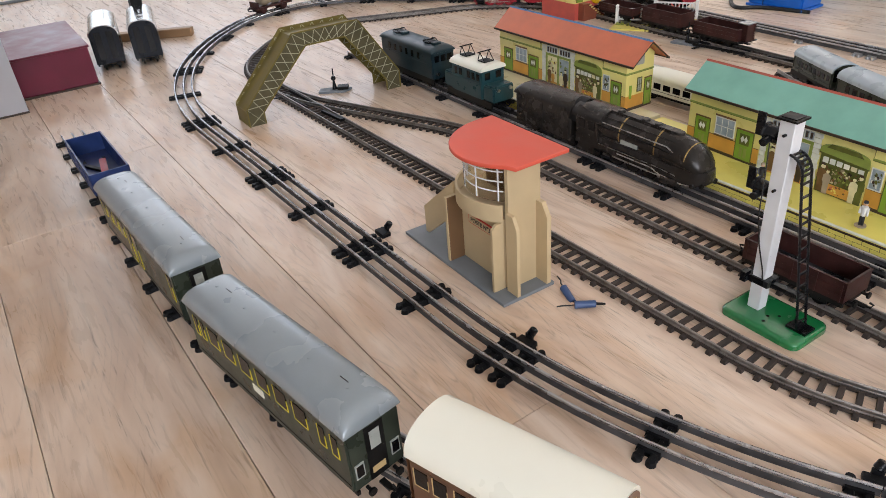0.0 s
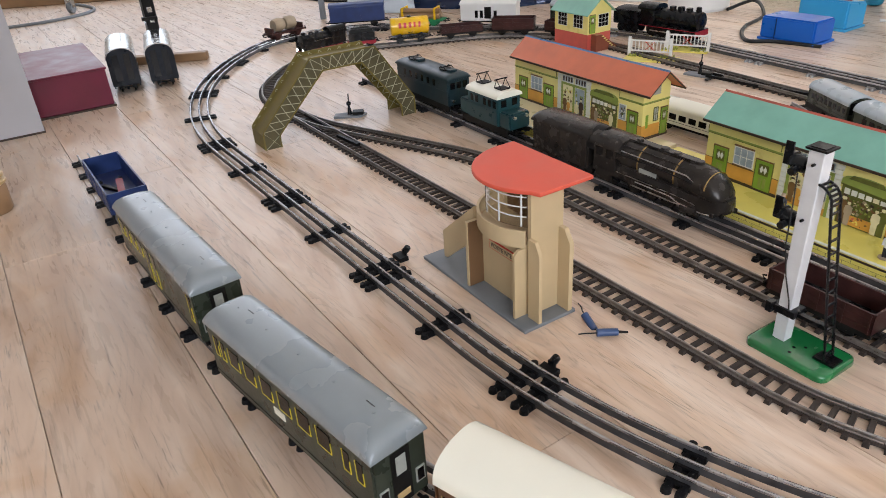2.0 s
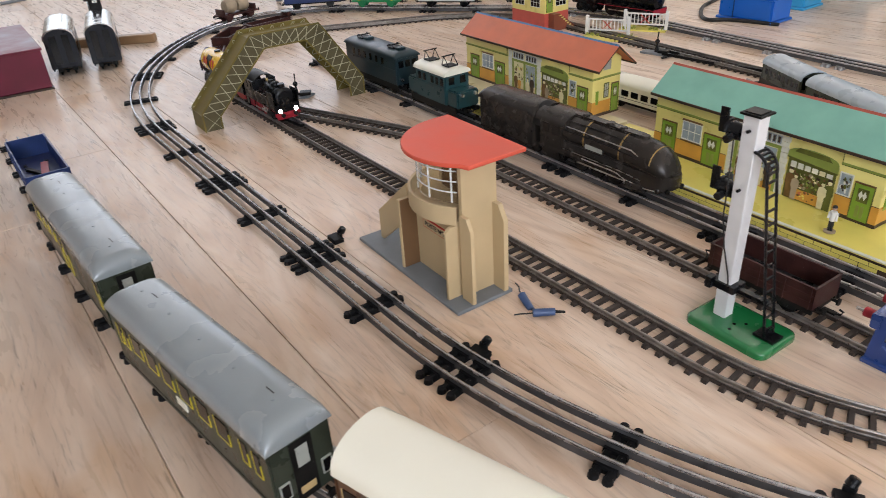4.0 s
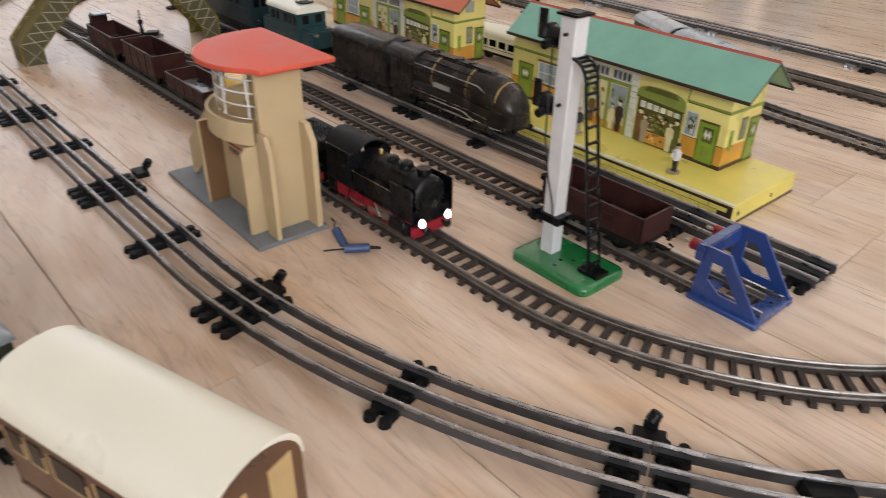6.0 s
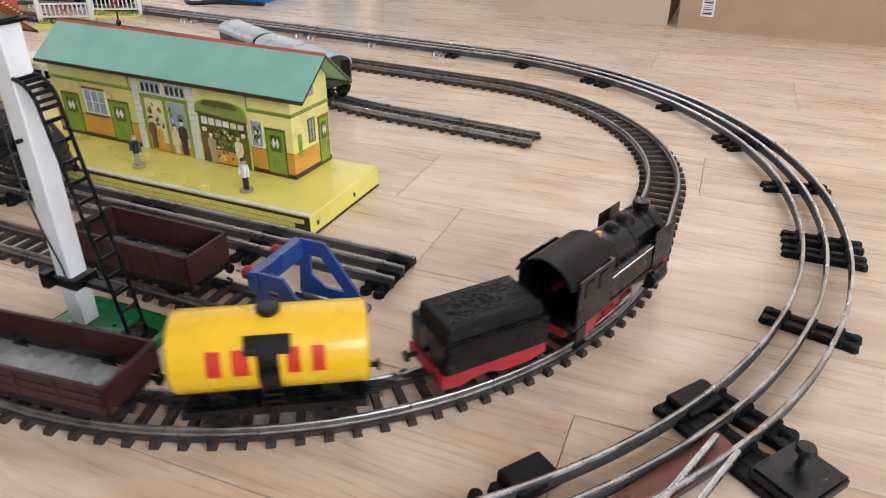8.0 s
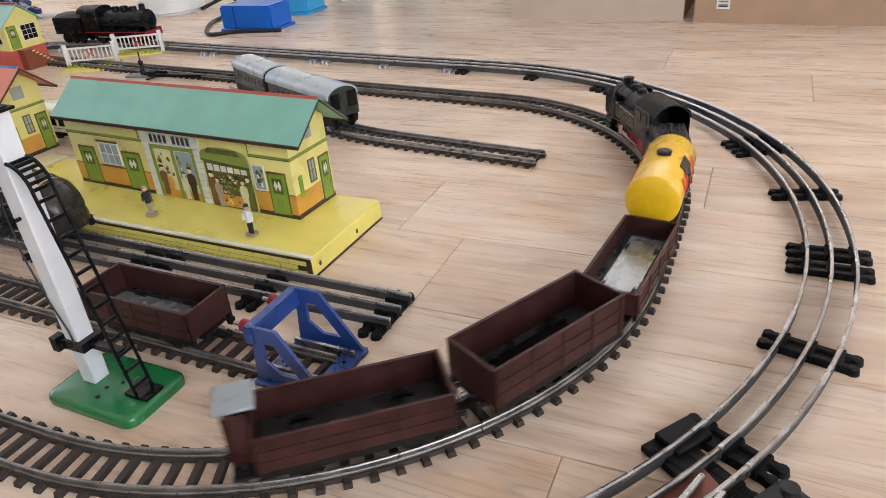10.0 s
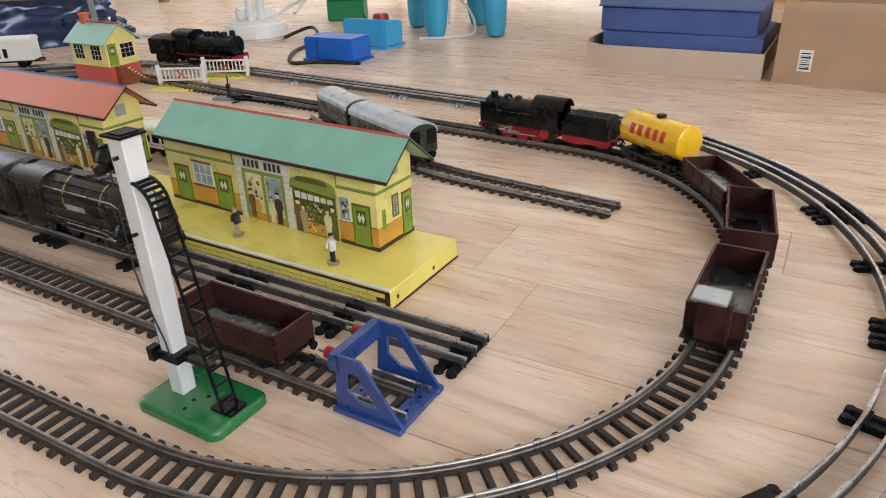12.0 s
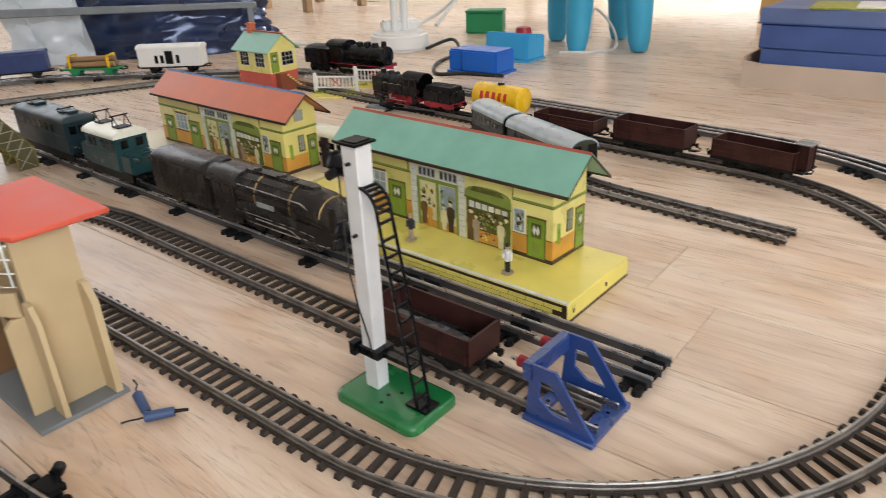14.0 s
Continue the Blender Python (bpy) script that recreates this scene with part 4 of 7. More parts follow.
def buffer_stop():
    t = thing("buffer_stop", "dark blue pressed tin buffer stop with red buffers", "buffer stop", place(-0.247, 0.900))
    part("base", Shape().box(0, 0.057, -0.003, 0.010, 0, 0.004).box(0, 0.057, 0.044, 0.057, 0, 0.004).box(0.042, 0.057, 0.010, 0.044, 0.0, 0.004).box(0.0, 0.010, 0.010, 0.044, 0.0, 0.004), BUFB, t)
    rim = ((0.000, 0.0035), (0.057, 0.0035), (0.0245, 0.049), (0.004, 0.049))
    gap = ((0.0105, 0.0125), (0.0385, 0.0125), (0.0205, 0.0375), (0.0115, 0.0375))
    for y in (0.0, 0.0515):
        bars = Shape()
        for i in range(4):
            j = (i + 1) % 4
            bars.prism((rim[i], rim[j], gap[j], gap[i]), "y", y, y + 0.0025)
        side = part("side_frame", bars, BUFB, t)
        part("corner_web", Shape().prism(((0.0105, 0.0215), (0.0225, 0.0125), (0.0105, 0.0125)), "y", y + 0.0002, y + 0.0023), BUFB, side)
        part("foot_flange", Shape().box(-0.001, 0.058, y - 0.004, y + 0.0035, 0.0, 0.0042).soft(0.0008, 1), BUFB, side)
    part("beam", Shape().box(-0.003, 0.006, -0.001, 0.055, 0.034, 0.048).soft(0.001, 2), BUFB, t)
    for y in (0.0105, 0.0435):
        part("rail", Shape().box(0.002, 0.054, y - 0.0012, y + 0.0012, 0.004, 0.0095), RAILS, t)
        buf = part("buffer", Shape().rod((-0.013, y, 0.040), (-0.003, y, 0.040), 0.0048, 0.0042, 14).soft(0.0007, 1), REDM, t, "red turned buffer")
        part("buffer_shank", Shape().rod((-0.020, y, 0.040), (-0.013, y, 0.040), 0.0016, n=8), STEEL, buf)
    for x, y in ((0.049, 0.018), (0.049, 0.036), (0.006, 0.022)):
        part("hole", Shape().rod((x, y, 0.0036), (x, y, 0.0043), 0.0015, n=8), PANE, t)
    return t


buffer_stop()

# ---- footbridge ----


def footbridge():
    t = thing("footbridge", "olive printed tin footbridge with lattice sides", "toy footbridge", place(-1.277, 0.654))
    out = [(-0.008, 0.0), (-0.008, 0.033), (0.100, 0.146), (0.230, 0.146), (0.307, 0.034), (0.307, 0.0)]
    inn = [(0.277, 0.0), (0.277, 0.022), (0.201, 0.121), (0.122, 0.121), (0.022, 0.022), (0.022, 0.0)]
    strips = [(out[0], out[1], inn[4], inn[5]), (out[1], out[2], inn[3], inn[4]), (out[2], out[3], inn[2], inn[3]), (out[3], out[4], inn[1], inn[2]), (out[4], out[5], inn[0], inn[1])]
    for x in (-0.022, 0.0345):
        side = Shape()
        for q in strips:
            side.prism(q, "x", x, x + 0.0009)
        sd = part("side", side, LATT if x > 0 else OLIVE, t)
        front = x + 0.0013
        for a, b, c, d in strips[1:4]:
            A, B, C, D = [Vector((front, *p)) for p in (a, b, c, d)]
            n = max(5, round((B - A).length / 0.0205))
            for i in range(n):
                p, q = A.lerp(B, i / n), A.lerp(B, (i + 1) / n)
                r, s = D.lerp(C, i / n), D.lerp(C, (i + 1) / n)
                for e, f in ((p, s), (q, r)):
                    bar = Shape().bar(e, f, 0.0006, 0.0011)
                    part("lattice_bar", bar, LATTL, sd)
        for chain in (out, inn):
            for p, q in zip(chain, chain[1:]):
                part("edge_strip", Shape().bar((front, *p), (front, *q), 0.0016, 0.0026), OLIVE, sd)
        for a, b, c, d in (strips[0], strips[4]):
            A, B, C, D = [Vector((front, *p)) for p in (a, b, c, d)]
            part("lattice_bar", Shape().bar(A, C, 0.0016, 0.0006), LATTL, sd)
            part("lattice_bar", Shape().bar(B, D, 0.0016, 0.0006), LATTL, sd)
    # stairs and deck between the sides
    walk_line = [(-0.0075, 0.026), (0.101, 0.138), (0.229, 0.138), (0.3065, 0.027)]
    for a, b in zip(walk_line, walk_line[1:]):
        part("deck", Shape().prism((a, b, (b[0], b[1] + 0.002), (a[0], a[1] + 0.002)), "x", -0.021, 0.0345), OLIVE, t)
    for p, q in (((-0.0080, 0.0), (-0.0080, 0.033)), ((0.307, 0.0), (0.307, 0.034))):
        part("end_panel", Shape().box(-0.021, 0.0345, p[0] - 0.0006, p[0] + 0.0006, 0.0, q[1] - 0.004), OLIVE, t)
    return t


footbridge()

# ---- rolling stock ----


def wheel_pair(parent, x, r, half, name="wheelset", m=None, spokes=False):
    """Two flanged wheels on an axle, as one mesh turning about its own y."""
    s = Shape()
    for sd in (-1, 1):
        s.rod((0, sd * half, 0), (0, sd * (half + 0.0035), 0), r, r, 20)
        s.rod((0, sd * (half - 0.0010), 0), (0, sd * half, 0), r * 1.12, r * 1.12, 20)
        if spokes:
            for k in range(8):
                a = k * math.tau / 8
                s.bar((r * 0.2 * math.cos(a), sd * (half + 0.0038), r * 0.2 * math.sin(a)), (r * 0.85 * math.cos(a), sd * (half + 0.0038), r * 0.85 * math.sin(a)), 0.0014)
            s.rod((0, sd * (half + 0.0034), 0), (0, sd * (half + 0.0052), 0), r * 0.25, n=10)
        else:
            s.rod((0, sd * (half + 0.0034), 0), (0, sd * (half + 0.0046), 0), r * 0.3, n=10)
    s.rod((0, -half, 0), (0, half, 0), 0.0014, n=8)
    return part(name, s, m or BLACK, parent, at=pose(x, 0, r))


def coupling(parent, x, d, z=0.010):
    c = part("coupling", Shape().box(min(x, x + d * 0.012), max(x, x + d * 0.012), -0.0025, 0.0025, z - 0.001, z + 0.001), SOOT, parent)
    part("hook", Shape().tube([(x + d * 0.010, 0, z), (x + d * 0.016, 0, z + 0.001), (x + d * 0.018, 0, z + 0.005), (x + d * 0.014, 0, z + 0.006)], 0.0011, 6), SOOT, c)
    return c


def buffers(parent, x, d, z, half, m=None):
    for y in (-half, half):
        b = part("buffer", Shape().rod((x, y, z), (x + d * 0.006, y, z), 0.0016, n=8).rod((x + d * 0.006, y, z), (x + d * 0.0078, y, z), 0.0036, n=12), m or SOOT, parent)


def open_wagon(m, label, L=0.116, Wd=0.044, h=0.0225, half=0.0118, brake=False, body_mat=None, group="open goods wagons", inside=None, panel=None):
    t = thing("open_wagon", label, "toy wagon", m, group)
    z0 = 0.016
    bm_ = body_mat or DKRED
    x0, x1, y = -L / 2, L / 2, Wd / 2
    part("underframe", Shape().box(x0, x1, -0.012, 0.012, z0 - 0.004, z0).box(x0, x1, -y, -y + 0.003, z0 - 0.005, z0).box(x0, x1, y - 0.003, y, z0 - 0.005, z0), SOOT, t)
    part("floor", Shape().box(x0 + 0.001, x1 - 0.001, -y + 0.001, y - 0.001, z0, z0 + 0.0016), inside or WAGIN, t)
    if panel:
        part("floor_panel", Shape().box(x0 + L * panel[0], x0 + L * panel[1], -y * 0.62, y * 0.62, z0 + 0.0016, z0 + 0.0026).soft(0.0003, 1), panel[2], t)
    for yy in (-y, y - 0.0014):
        s = Shape().box(x0, x1, yy, yy + 0.0014, z0, z0 + h)
        sd = part("side", s, bm_, t)
        out = yy - 0.0006 if yy < 0 else yy + 0.0014
        for k in range(1, 3):
            z = z0 + h * k / 3
            part("plank_line", Shape().box(x0, x1, out, out + 0.0006, z - 0.0004, z + 0.0004), bm_, sd)
        for k in range(5):
            x = x0 + 0.003 + (L - 0.008) * k / 4
            part("rib", Shape().box(x, x + 0.002, out - (0.0003 if yy < 0 else 0), out + 0.0009, z0, z0 + h), bm_, sd)
        part("rim", Shape().box(x0, x1, yy - 0.0004, yy + 0.0018, z0 + h, z0 + h + 0.0012), bm_, sd)
    for xx in (x0, x1 - 0.0014):
        e = part("end", Shape().box(xx, xx + 0.0014, -y, y, z0, z0 + h), bm_, t)
        part("rim", Shape().box(xx - 0.0004, xx + 0.0018, -y, y, z0 + h, z0 + h + 0.0012), bm_, e)
    ws = [wheel_pair(t, x, 0.0098, half) for x in (-L * 0.27, L * 0.27)]
    for x in (-L * 0.27, L * 0.27):
        for yy in (-1, 1):
            part("axle_guard", Shape().box(x - 0.009, x + 0.009, yy * (half + 0.0050) - 0.0008, yy * (half + 0.0050) + 0.0008, 0.005, z0 - 0.001).rod((x, yy * (half + 0.005), 0.0098), (x, yy * (half + 0.0085), 0.0098), 0.0028, n=8), SOOT, t)
    for d in (-1, 1):
        coupling(t, d * L / 2, d)
        buffers(t, d * L / 2, d, z0 - 0.001, 0.012)
    if brake:
        k = part("brake_platform", Shape().box(x0 - 0.013, x0, -y, y, z0 - 0.002, z0), SOOT, t)
        part("brake_post", Shape().box(x0 - 0.0115, x0 - 0.0095, -0.012, 0.012, z0, z0 + h + 0.012), DKRED, k)
        part("brake_roof", Shape().box(x0 - 0.017, x0 + 0.006, -0.009, 0.017, z0 + h + 0.012, z0 + h + 0.0145).soft(0.0006, 1), GREYROOF, k, "pale grey brake platform top")
        part("brake_side", Shape().box(x0 - 0.013, x0, -0.012, -0.010, z0, z0 + h + 0.012).box(x0 - 0.013, x0, 0.010, 0.012, z0, z0 + h + 0.012), DKRED, k)
    return t, ws


def tank_wagon(m):
    t = thing("tank_wagon", "yellow tank wagon with red lettering on black frame", "toy wagon", m)
    L, z0 = 0.100, 0.016
    part("underframe", Shape().box(-L / 2, L / 2, -0.013, 0.013, z0 - 0.004, z0).box(-L / 2, L / 2, -0.019, -0.016, z0 - 0.005, z0).box(-L / 2, L / 2, 0.016, 0.019, z0 - 0.005, z0), BLACK, t)
    tank = Shape()
    R = 0.0230
    rings = []
    for x, k in ((-0.052, 0.2), (-0.052, 0.90), (-0.0505, 0.985), (-0.049, 1.0), (0.049, 1.0), (0.0505, 0.985), (0.052, 0.90), (0.052, 0.2)):
        rings.append([(x, R * k * math.cos(a), 0.0430 + R * k * math.sin(a)) for a in np.linspace(0, math.tau, 37)[:-1]])
    tk = part("tank", tank.loft(rings), YEL, t, "glossy yellow tank barrel")
    part("dome", Shape().rod((0, 0, 0.064), (0, 0, 0.0680), 0.0062, 0.0062, 18).rod((0, 0, 0.0680), (0, 0, 0.0692), 0.0068, 0.0056, 18), BLACK, tk)
    for x in (-0.030, 0.030):
        part("saddle", Shape().box(x - 0.005, x + 0.005, -0.014, 0.014, z0, z0 + 0.011), BLACK, t)
    for sd in (-1, 1):
        # the maker's red marks are plain blocks bent round the barrel
        for x, w in ((-0.0275, 0.0075), (-0.0140, 0.0085), (0.0, 0.0072), (0.0130, 0.0066), (0.0258, 0.0066)):
            rings = []
            for xx in (x - w / 2, x + w / 2):
                rings.append([(-sd * xx, sd * rr * math.cos(a), 0.0430 + rr * math.sin(a)) for rr, aa in ((R + 0.0004, np.linspace(-0.06, 0.56, 7)), (R - 0.0006, np.linspace(0.56, -0.06, 7))) for a in aa])
            part("red_mark", Shape().loft(rings), SHELLRED, tk)
        lad = part("ladder", Shape().box(-0.0055, -0.0045, sd * 0.0190 - 0.0005, sd * 0.0190 + 0.0005, z0, 0.032).box(0.0045, 0.0055, sd * 0.0190 - 0.0005, sd * 0.0190 + 0.0005, z0, 0.032), BLACK, t)
        for k in range(3):
            part("rung", Shape().box(-0.0055, 0.0055, sd * 0.0190 - 0.0004, sd * 0.0190 + 0.0004, z0 + 0.003 + k * 0.0045, z0 + 0.0042 + k * 0.0045), BLACK, lad)
    rings = [[(xx, -rr * math.cos(a), 0.0430 + rr * math.sin(a)) for rr, aa in ((R + 0.0010, np.linspace(0.42, 0.86, 8)), (R - 0.0006, np.linspace(0.86, 0.42, 8))) for a in aa] for xx in (-0.012, 0.012)]
    part("black_plate", Shape().loft(rings), BLACK, tk)
    rings = [[(xx, -rr * math.cos(a), 0.0430 + rr * math.sin(a)) for rr, aa in ((R + 0.0010, np.linspace(-0.7, 0.42, 10)), (R - 0.0006, np.linspace(0.42, -0.7, 10))) for a in aa] for xx in (-0.0055, 0.0055)]
    part("black_strap", Shape().loft(rings), BLACK, tk)
    ws = [wheel_pair(t, x, 0.0098, 0.0118) for x in (-0.029, 0.029)]
    for x in (-0.029, 0.029):
        for yy in (-1, 1):
            part("axle_guard", Shape().box(x - 0.010, x + 0.010, yy * 0.0170 - 0.0008, yy * 0.0170 + 0.0008, 0.004, z0).rod((x, yy * 0.017, 0.0098), (x, yy * 0.021, 0.0098), 0.0028, n=8), BLACK, t)
    for d in (-1, 1):
        coupling(t, d * L / 2, d)
        buffers(t, d * L / 2, d, z0 - 0.001, 0.012)
    return t, ws


def train_engine(m):
    """Black tank-type steam engine with red frames; x ahead."""
    t = thing("steam_engine", "black toy steam engine with red frames and lit headlights", "toy locomotive", m)
    part("frame", Shape().box(-0.060, 0.036, -0.013, 0.013, 0.010, 0.0175), REDM, t, "red frame plates")
    part("front_frame", Shape().box(0.036, 0.062, -0.012, 0.012, 0.009, 0.0190), BLACK, t)
    part("running_board", Shape().box(-0.067, 0.064, -0.0225, 0.0225, 0.0215, 0.0235), BLACK, t)
    for sd in (-1, 1):
        part("footplate_edge", Shape().box(0.034, 0.064, sd * 0.0226 - 0.0004, sd * 0.0226 + 0.0004, 0.0205, 0.0222), REDM, t)
        tank = part("side_tank", Shape().box(-0.022, 0.037, sd * 0.0165 - 0.0058, sd * 0.0165 + 0.0058, 0.0235, 0.0415).soft(0.0014, 2), BLACK, t)
        part("tank_edge", Shape().bar((-0.021, sd * 0.0222, 0.0412), (0.037, sd * 0.0222, 0.0412), 0.0007), STEEL, tank)
        cyl = part("cylinder", Shape().rod((0.037, sd * 0.0195, 0.0125), (0.057, sd * 0.0195, 0.0125), 0.0078, n=16).box(0.039, 0.055, sd * 0.0195 - 0.0055, sd * 0.0195 + 0.0055, 0.0125, 0.0215).soft(0.0006, 1), BLACK, t)
        part("cylinder_cover", Shape().rod((0.0568, sd * 0.0195, 0.0125), (0.0582, sd * 0.0195, 0.0125), 0.0050, 0.0040, 14), SOOT, cyl)
        part("slide_bar", Shape().box(0.014, 0.038, sd * 0.0212 - 0.0006, sd * 0.0212 + 0.0006, 0.0160, 0.0172), STEEL, t)
        part("valve_link", Shape().bar((0.012, sd * 0.0214, 0.0205), (0.017, sd * 0.0214, 0.0090), 0.0012, 0.0022), STEEL, t)
        part("valve_rod", Shape().bar((0.015, sd * 0.0216, 0.0185), (0.040, sd * 0.0216, 0.0195), 0.0009), STEEL, t)
        part("bracket", Shape().prism(((0.008, 0.0215), (0.018, 0.0215), (0.015, 0.0165), (0.010, 0.0165)), "y", sd * 0.0208 - 0.0006, sd * 0.0208 + 0.0006), REDM, t, "red gear bracket")
        part("sand_pipe", Shape().tube([(-0.030, sd * 0.0185, 0.0215), (-0.034, sd * 0.0190, 0.012), (-0.037, sd * 0.0190, 0.005)], 0.0007, 5), SOOT, t)
        part("cab_step", Shape().box(-0.061, -0.050, sd * 0.0218 - 0.0008, sd * 0.0218 + 0.0008, 0.007, 0.0205).box(-0.062, -0.049, sd * 0.0218 - 0.0025, sd * 0.0218 + 0.0015, 0.0065, 0.0078), BLACK, t)
        part("smoke_deflector", Shape().box(0.036, 0.066, sd * 0.0225 - 0.0007, sd * 0.0225 + 0.0007, 0.0215, 0.0515).soft(0.0005, 1), BLACK, t)
        part("cross_head", Shape().box(0.022, 0.038, sd * 0.0200 - 0.001, sd * 0.0200 + 0.001, 0.0115, 0.0145), STEEL, t)
        h = part("headlight", Shape().rod((0.0655, sd * 0.0145, 0.0205), (0.0690, sd * 0.0145, 0.0205), 0.0040, 0.0044, 14), BLACK, t)
        part("headlight_lens", Shape().rod((0.0690, sd * 0.0145, 0.0205), (0.0705, sd * 0.0145, 0.0205), 0.0038, 0.0026, 14), LAMPON, h, "glowing headlight lens")
    boiler = Shape()
    rings = []
    for x, k in ((-0.024, 1.0), (0.052, 1.0), (0.0525, 1.05), (0.062, 1.05), (0.0635, 0.97), (0.0645, 0.7), (0.0648, 0.2)):
        rings.append([(x, 0.0165 * k * math.cos(a), 0.0405 + 0.0165 * k * math.sin(a)) for a in np.linspace(0, math.tau, 29)[:-1]])
    b = part("boiler", boiler.loft(rings), BLACK, t)
    part("chimney", Shape().rod((0.054, 0, 0.055), (0.054, 0, 0.0635), 0.0058, 0.0062, 16), BLACK, b)
    part("dome", Shape().rod((0.030, 0, 0.054), (0.030, 0, 0.0595), 0.0078, 0.0066, 16).ball((0.030, 0, 0.0595), 0.0066, 0.45, 14), BLACK, b)
    part("dome", Shape().rod((0.012, 0, 0.054), (0.012, 0, 0.0590), 0.0064, 0.0054, 16).ball((0.012, 0, 0.0590), 0.0054, 0.45, 14), BLACK, b)
    part("valve", Shape().rod((-0.006, 0, 0.056), (-0.006, 0, 0.0610), 0.003, 0.002, 10), BRASS, b)
    for x in (-0.005, 0.021, 0.042):
        part("boiler_band", Shape().loft([[(x + dx, 0.0168 * math.cos(a), 0.0405 + 0.0168 * math.sin(a)) for a in np.linspace(0, math.tau, 29)[:-1]] for dx in (0, 0.0016)]), SOOT, b)
    cab = part("cab", Shape().box(-0.063, -0.022, -0.0225, -0.0213, 0.0235, 0.056).box(-0.063, -0.022, 0.0213, 0.0225, 0.0235, 0.056).box(-0.0235, -0.022, -0.0213, 0.0213, 0.0235, 0.056), BLACK, t)
    roof = [(0.0250 * math.sin(a), 0.0360 + 0.0300 * math.cos(a)) for a in np.linspace(-1.02, 1.02, 13)]
    part("cab_roof", Shape().prism(roof + [(y * 0.95, z - 0.0012) for y, z in roof[::-1]], "x", -0.069, -0.018), SOOT, cab)
    for sd in (-1, 1):
        for x in (-0.056, -0.040):
            part("cab_window", Shape().box(x, x + 0.010, sd * 0.0228 - 0.0003, sd * 0.0228 + 0.0003, 0.042, 0.0525), PANE, cab)
    part("buffer_beam", Shape().box(0.063, 0.0655, -0.0225, 0.0225, 0.0105, 0.0165), REDM, t)
    part("front_apron", Shape().box(0.0615, 0.0640, -0.0218, 0.0218, 0.0165, 0.0300), BLACK, t)
    buffers(t, 0.0655, 1, 0.0135, 0.0115, SOOT)
    part("cow_step", Shape().box(0.058, 0.062, -0.018, 0.018, 0.004, 0.011), REDM, t)
    ws = [wheel_pair(t, x, 0.0128, 0.0118, "driving_wheel", REDM, True) for x in (-0.028, -0.002, 0.024)]
    for sd in (-1, 1):
        part("coupling_rod", Shape().box(-0.031, 0.027, sd * 0.0195 - 0.0008, sd * 0.0195 + 0.0008, 0.0085, 0.0102), STEEL, t)
        part("piston_rod", Shape().rod((0.0, sd * 0.0205, 0.0125), (0.036, sd * 0.0205, 0.0130), 0.0009, n=6), STEEL, t)
        part("red_valance", Shape().box(-0.056, -0.034, sd * 0.0195 - 0.0008, sd * 0.0195 + 0.0008, 0.008, 0.0205), REDM, t)
    return t, ws


def train_tender(m):
    t = thing("tender", "black coal tender with red frame sides", "toy tender", m)
    L = 0.072
    part("body", Shape().box(-L / 2, L / 2, -0.0215, 0.0215, 0.0185, 0.040).soft(0.0012, 2), BLACK, t)
    s = Shape()
    s.loft([[(x0, y0, z) for x0, y0 in ((-a, -b), (a, -b), (a, b), (-a, b))] for z, a, b in ((0.040, 0.0325, 0.0185), (0.0475, 0.0315, 0.0172), (0.0487, 0.0300, 0.0158))])
    part("bunker", s, SOOT, t)
    heap = Shape()
    rng = random.Random(3)
    for i in range(150):
        x, y = rng.uniform(-0.027, 0.026), rng.uniform(-0.0135, 0.0135)
        c = (x, y, 0.0480 + 0.0012 * (1 - abs(y) / 0.014) + rng.random() * 0.001)
        bmesh.ops.create_icosphere(heap.bm, subdivisions=1, radius=rng.uniform(0.0009, 0.0016), matrix=Matrix.Translation(c) @ Euler((rng.random() * 3, rng.random() * 3, 0)).to_matrix().to_4x4())
    part("coal", heap, COAL, t)
    for sd in (-1, 1):
        s = Shape()
        s.prism(((-L / 2, 0.0185), (-L / 2, 0.0085), (-0.024, 0.0075), (-0.014, 0.0105), (-0.004, 0.0105), (0.004, 0.0075), (0.022, 0.0075), (L / 2, 0.0105), (L / 2, 0.0185)), "y", sd * 0.0185 - 0.0007, sd * 0.0185 + 0.0007)
        part("frame_side", s, REDM, t, "red frame side")
    part("rear_beam", Shape().box(-L / 2 - 0.0016, -L / 2, -0.0205, 0.0205, 0.011, 0.0185), REDM, t)
    ws = [wheel_pair(t, x, 0.0092, 0.0118) for x in (-0.022, 0.020)]
    coupling(t, -L / 2, -1)
    buffers(t, -L / 2 - 0.0016, -1, 0.0155, 0.0115)
    coupling(t, L / 2, 1)
    return t, ws


HOME = pose(0, 0, 0.0096)
TRAIN = [(train_engine(HOME), 0.068, 0.030), (train_tender(HOME), 0.180, 0.022), (tank_wagon(HOME), 0.310, 0.028)]
# pale panel added for the sheen on this wagon's floor
TRAIN.append((open_wagon(HOME, "brown low sided goods wagon with dark floor behind tank", h=0.0165, panel=(0.06, 0.94, TINSHEEN)), 0.450, 0.032))
TRAIN.append((open_wagon(HOME, "brown open goods wagon with high sides", h=0.028, panel=(0.22, 0.80, PANE)), 0.595, 0.032))
TRAIN.append((open_wagon(HOME, "brown open goods wagon with grey brake platform", brake=True), 0.746, 0.032))

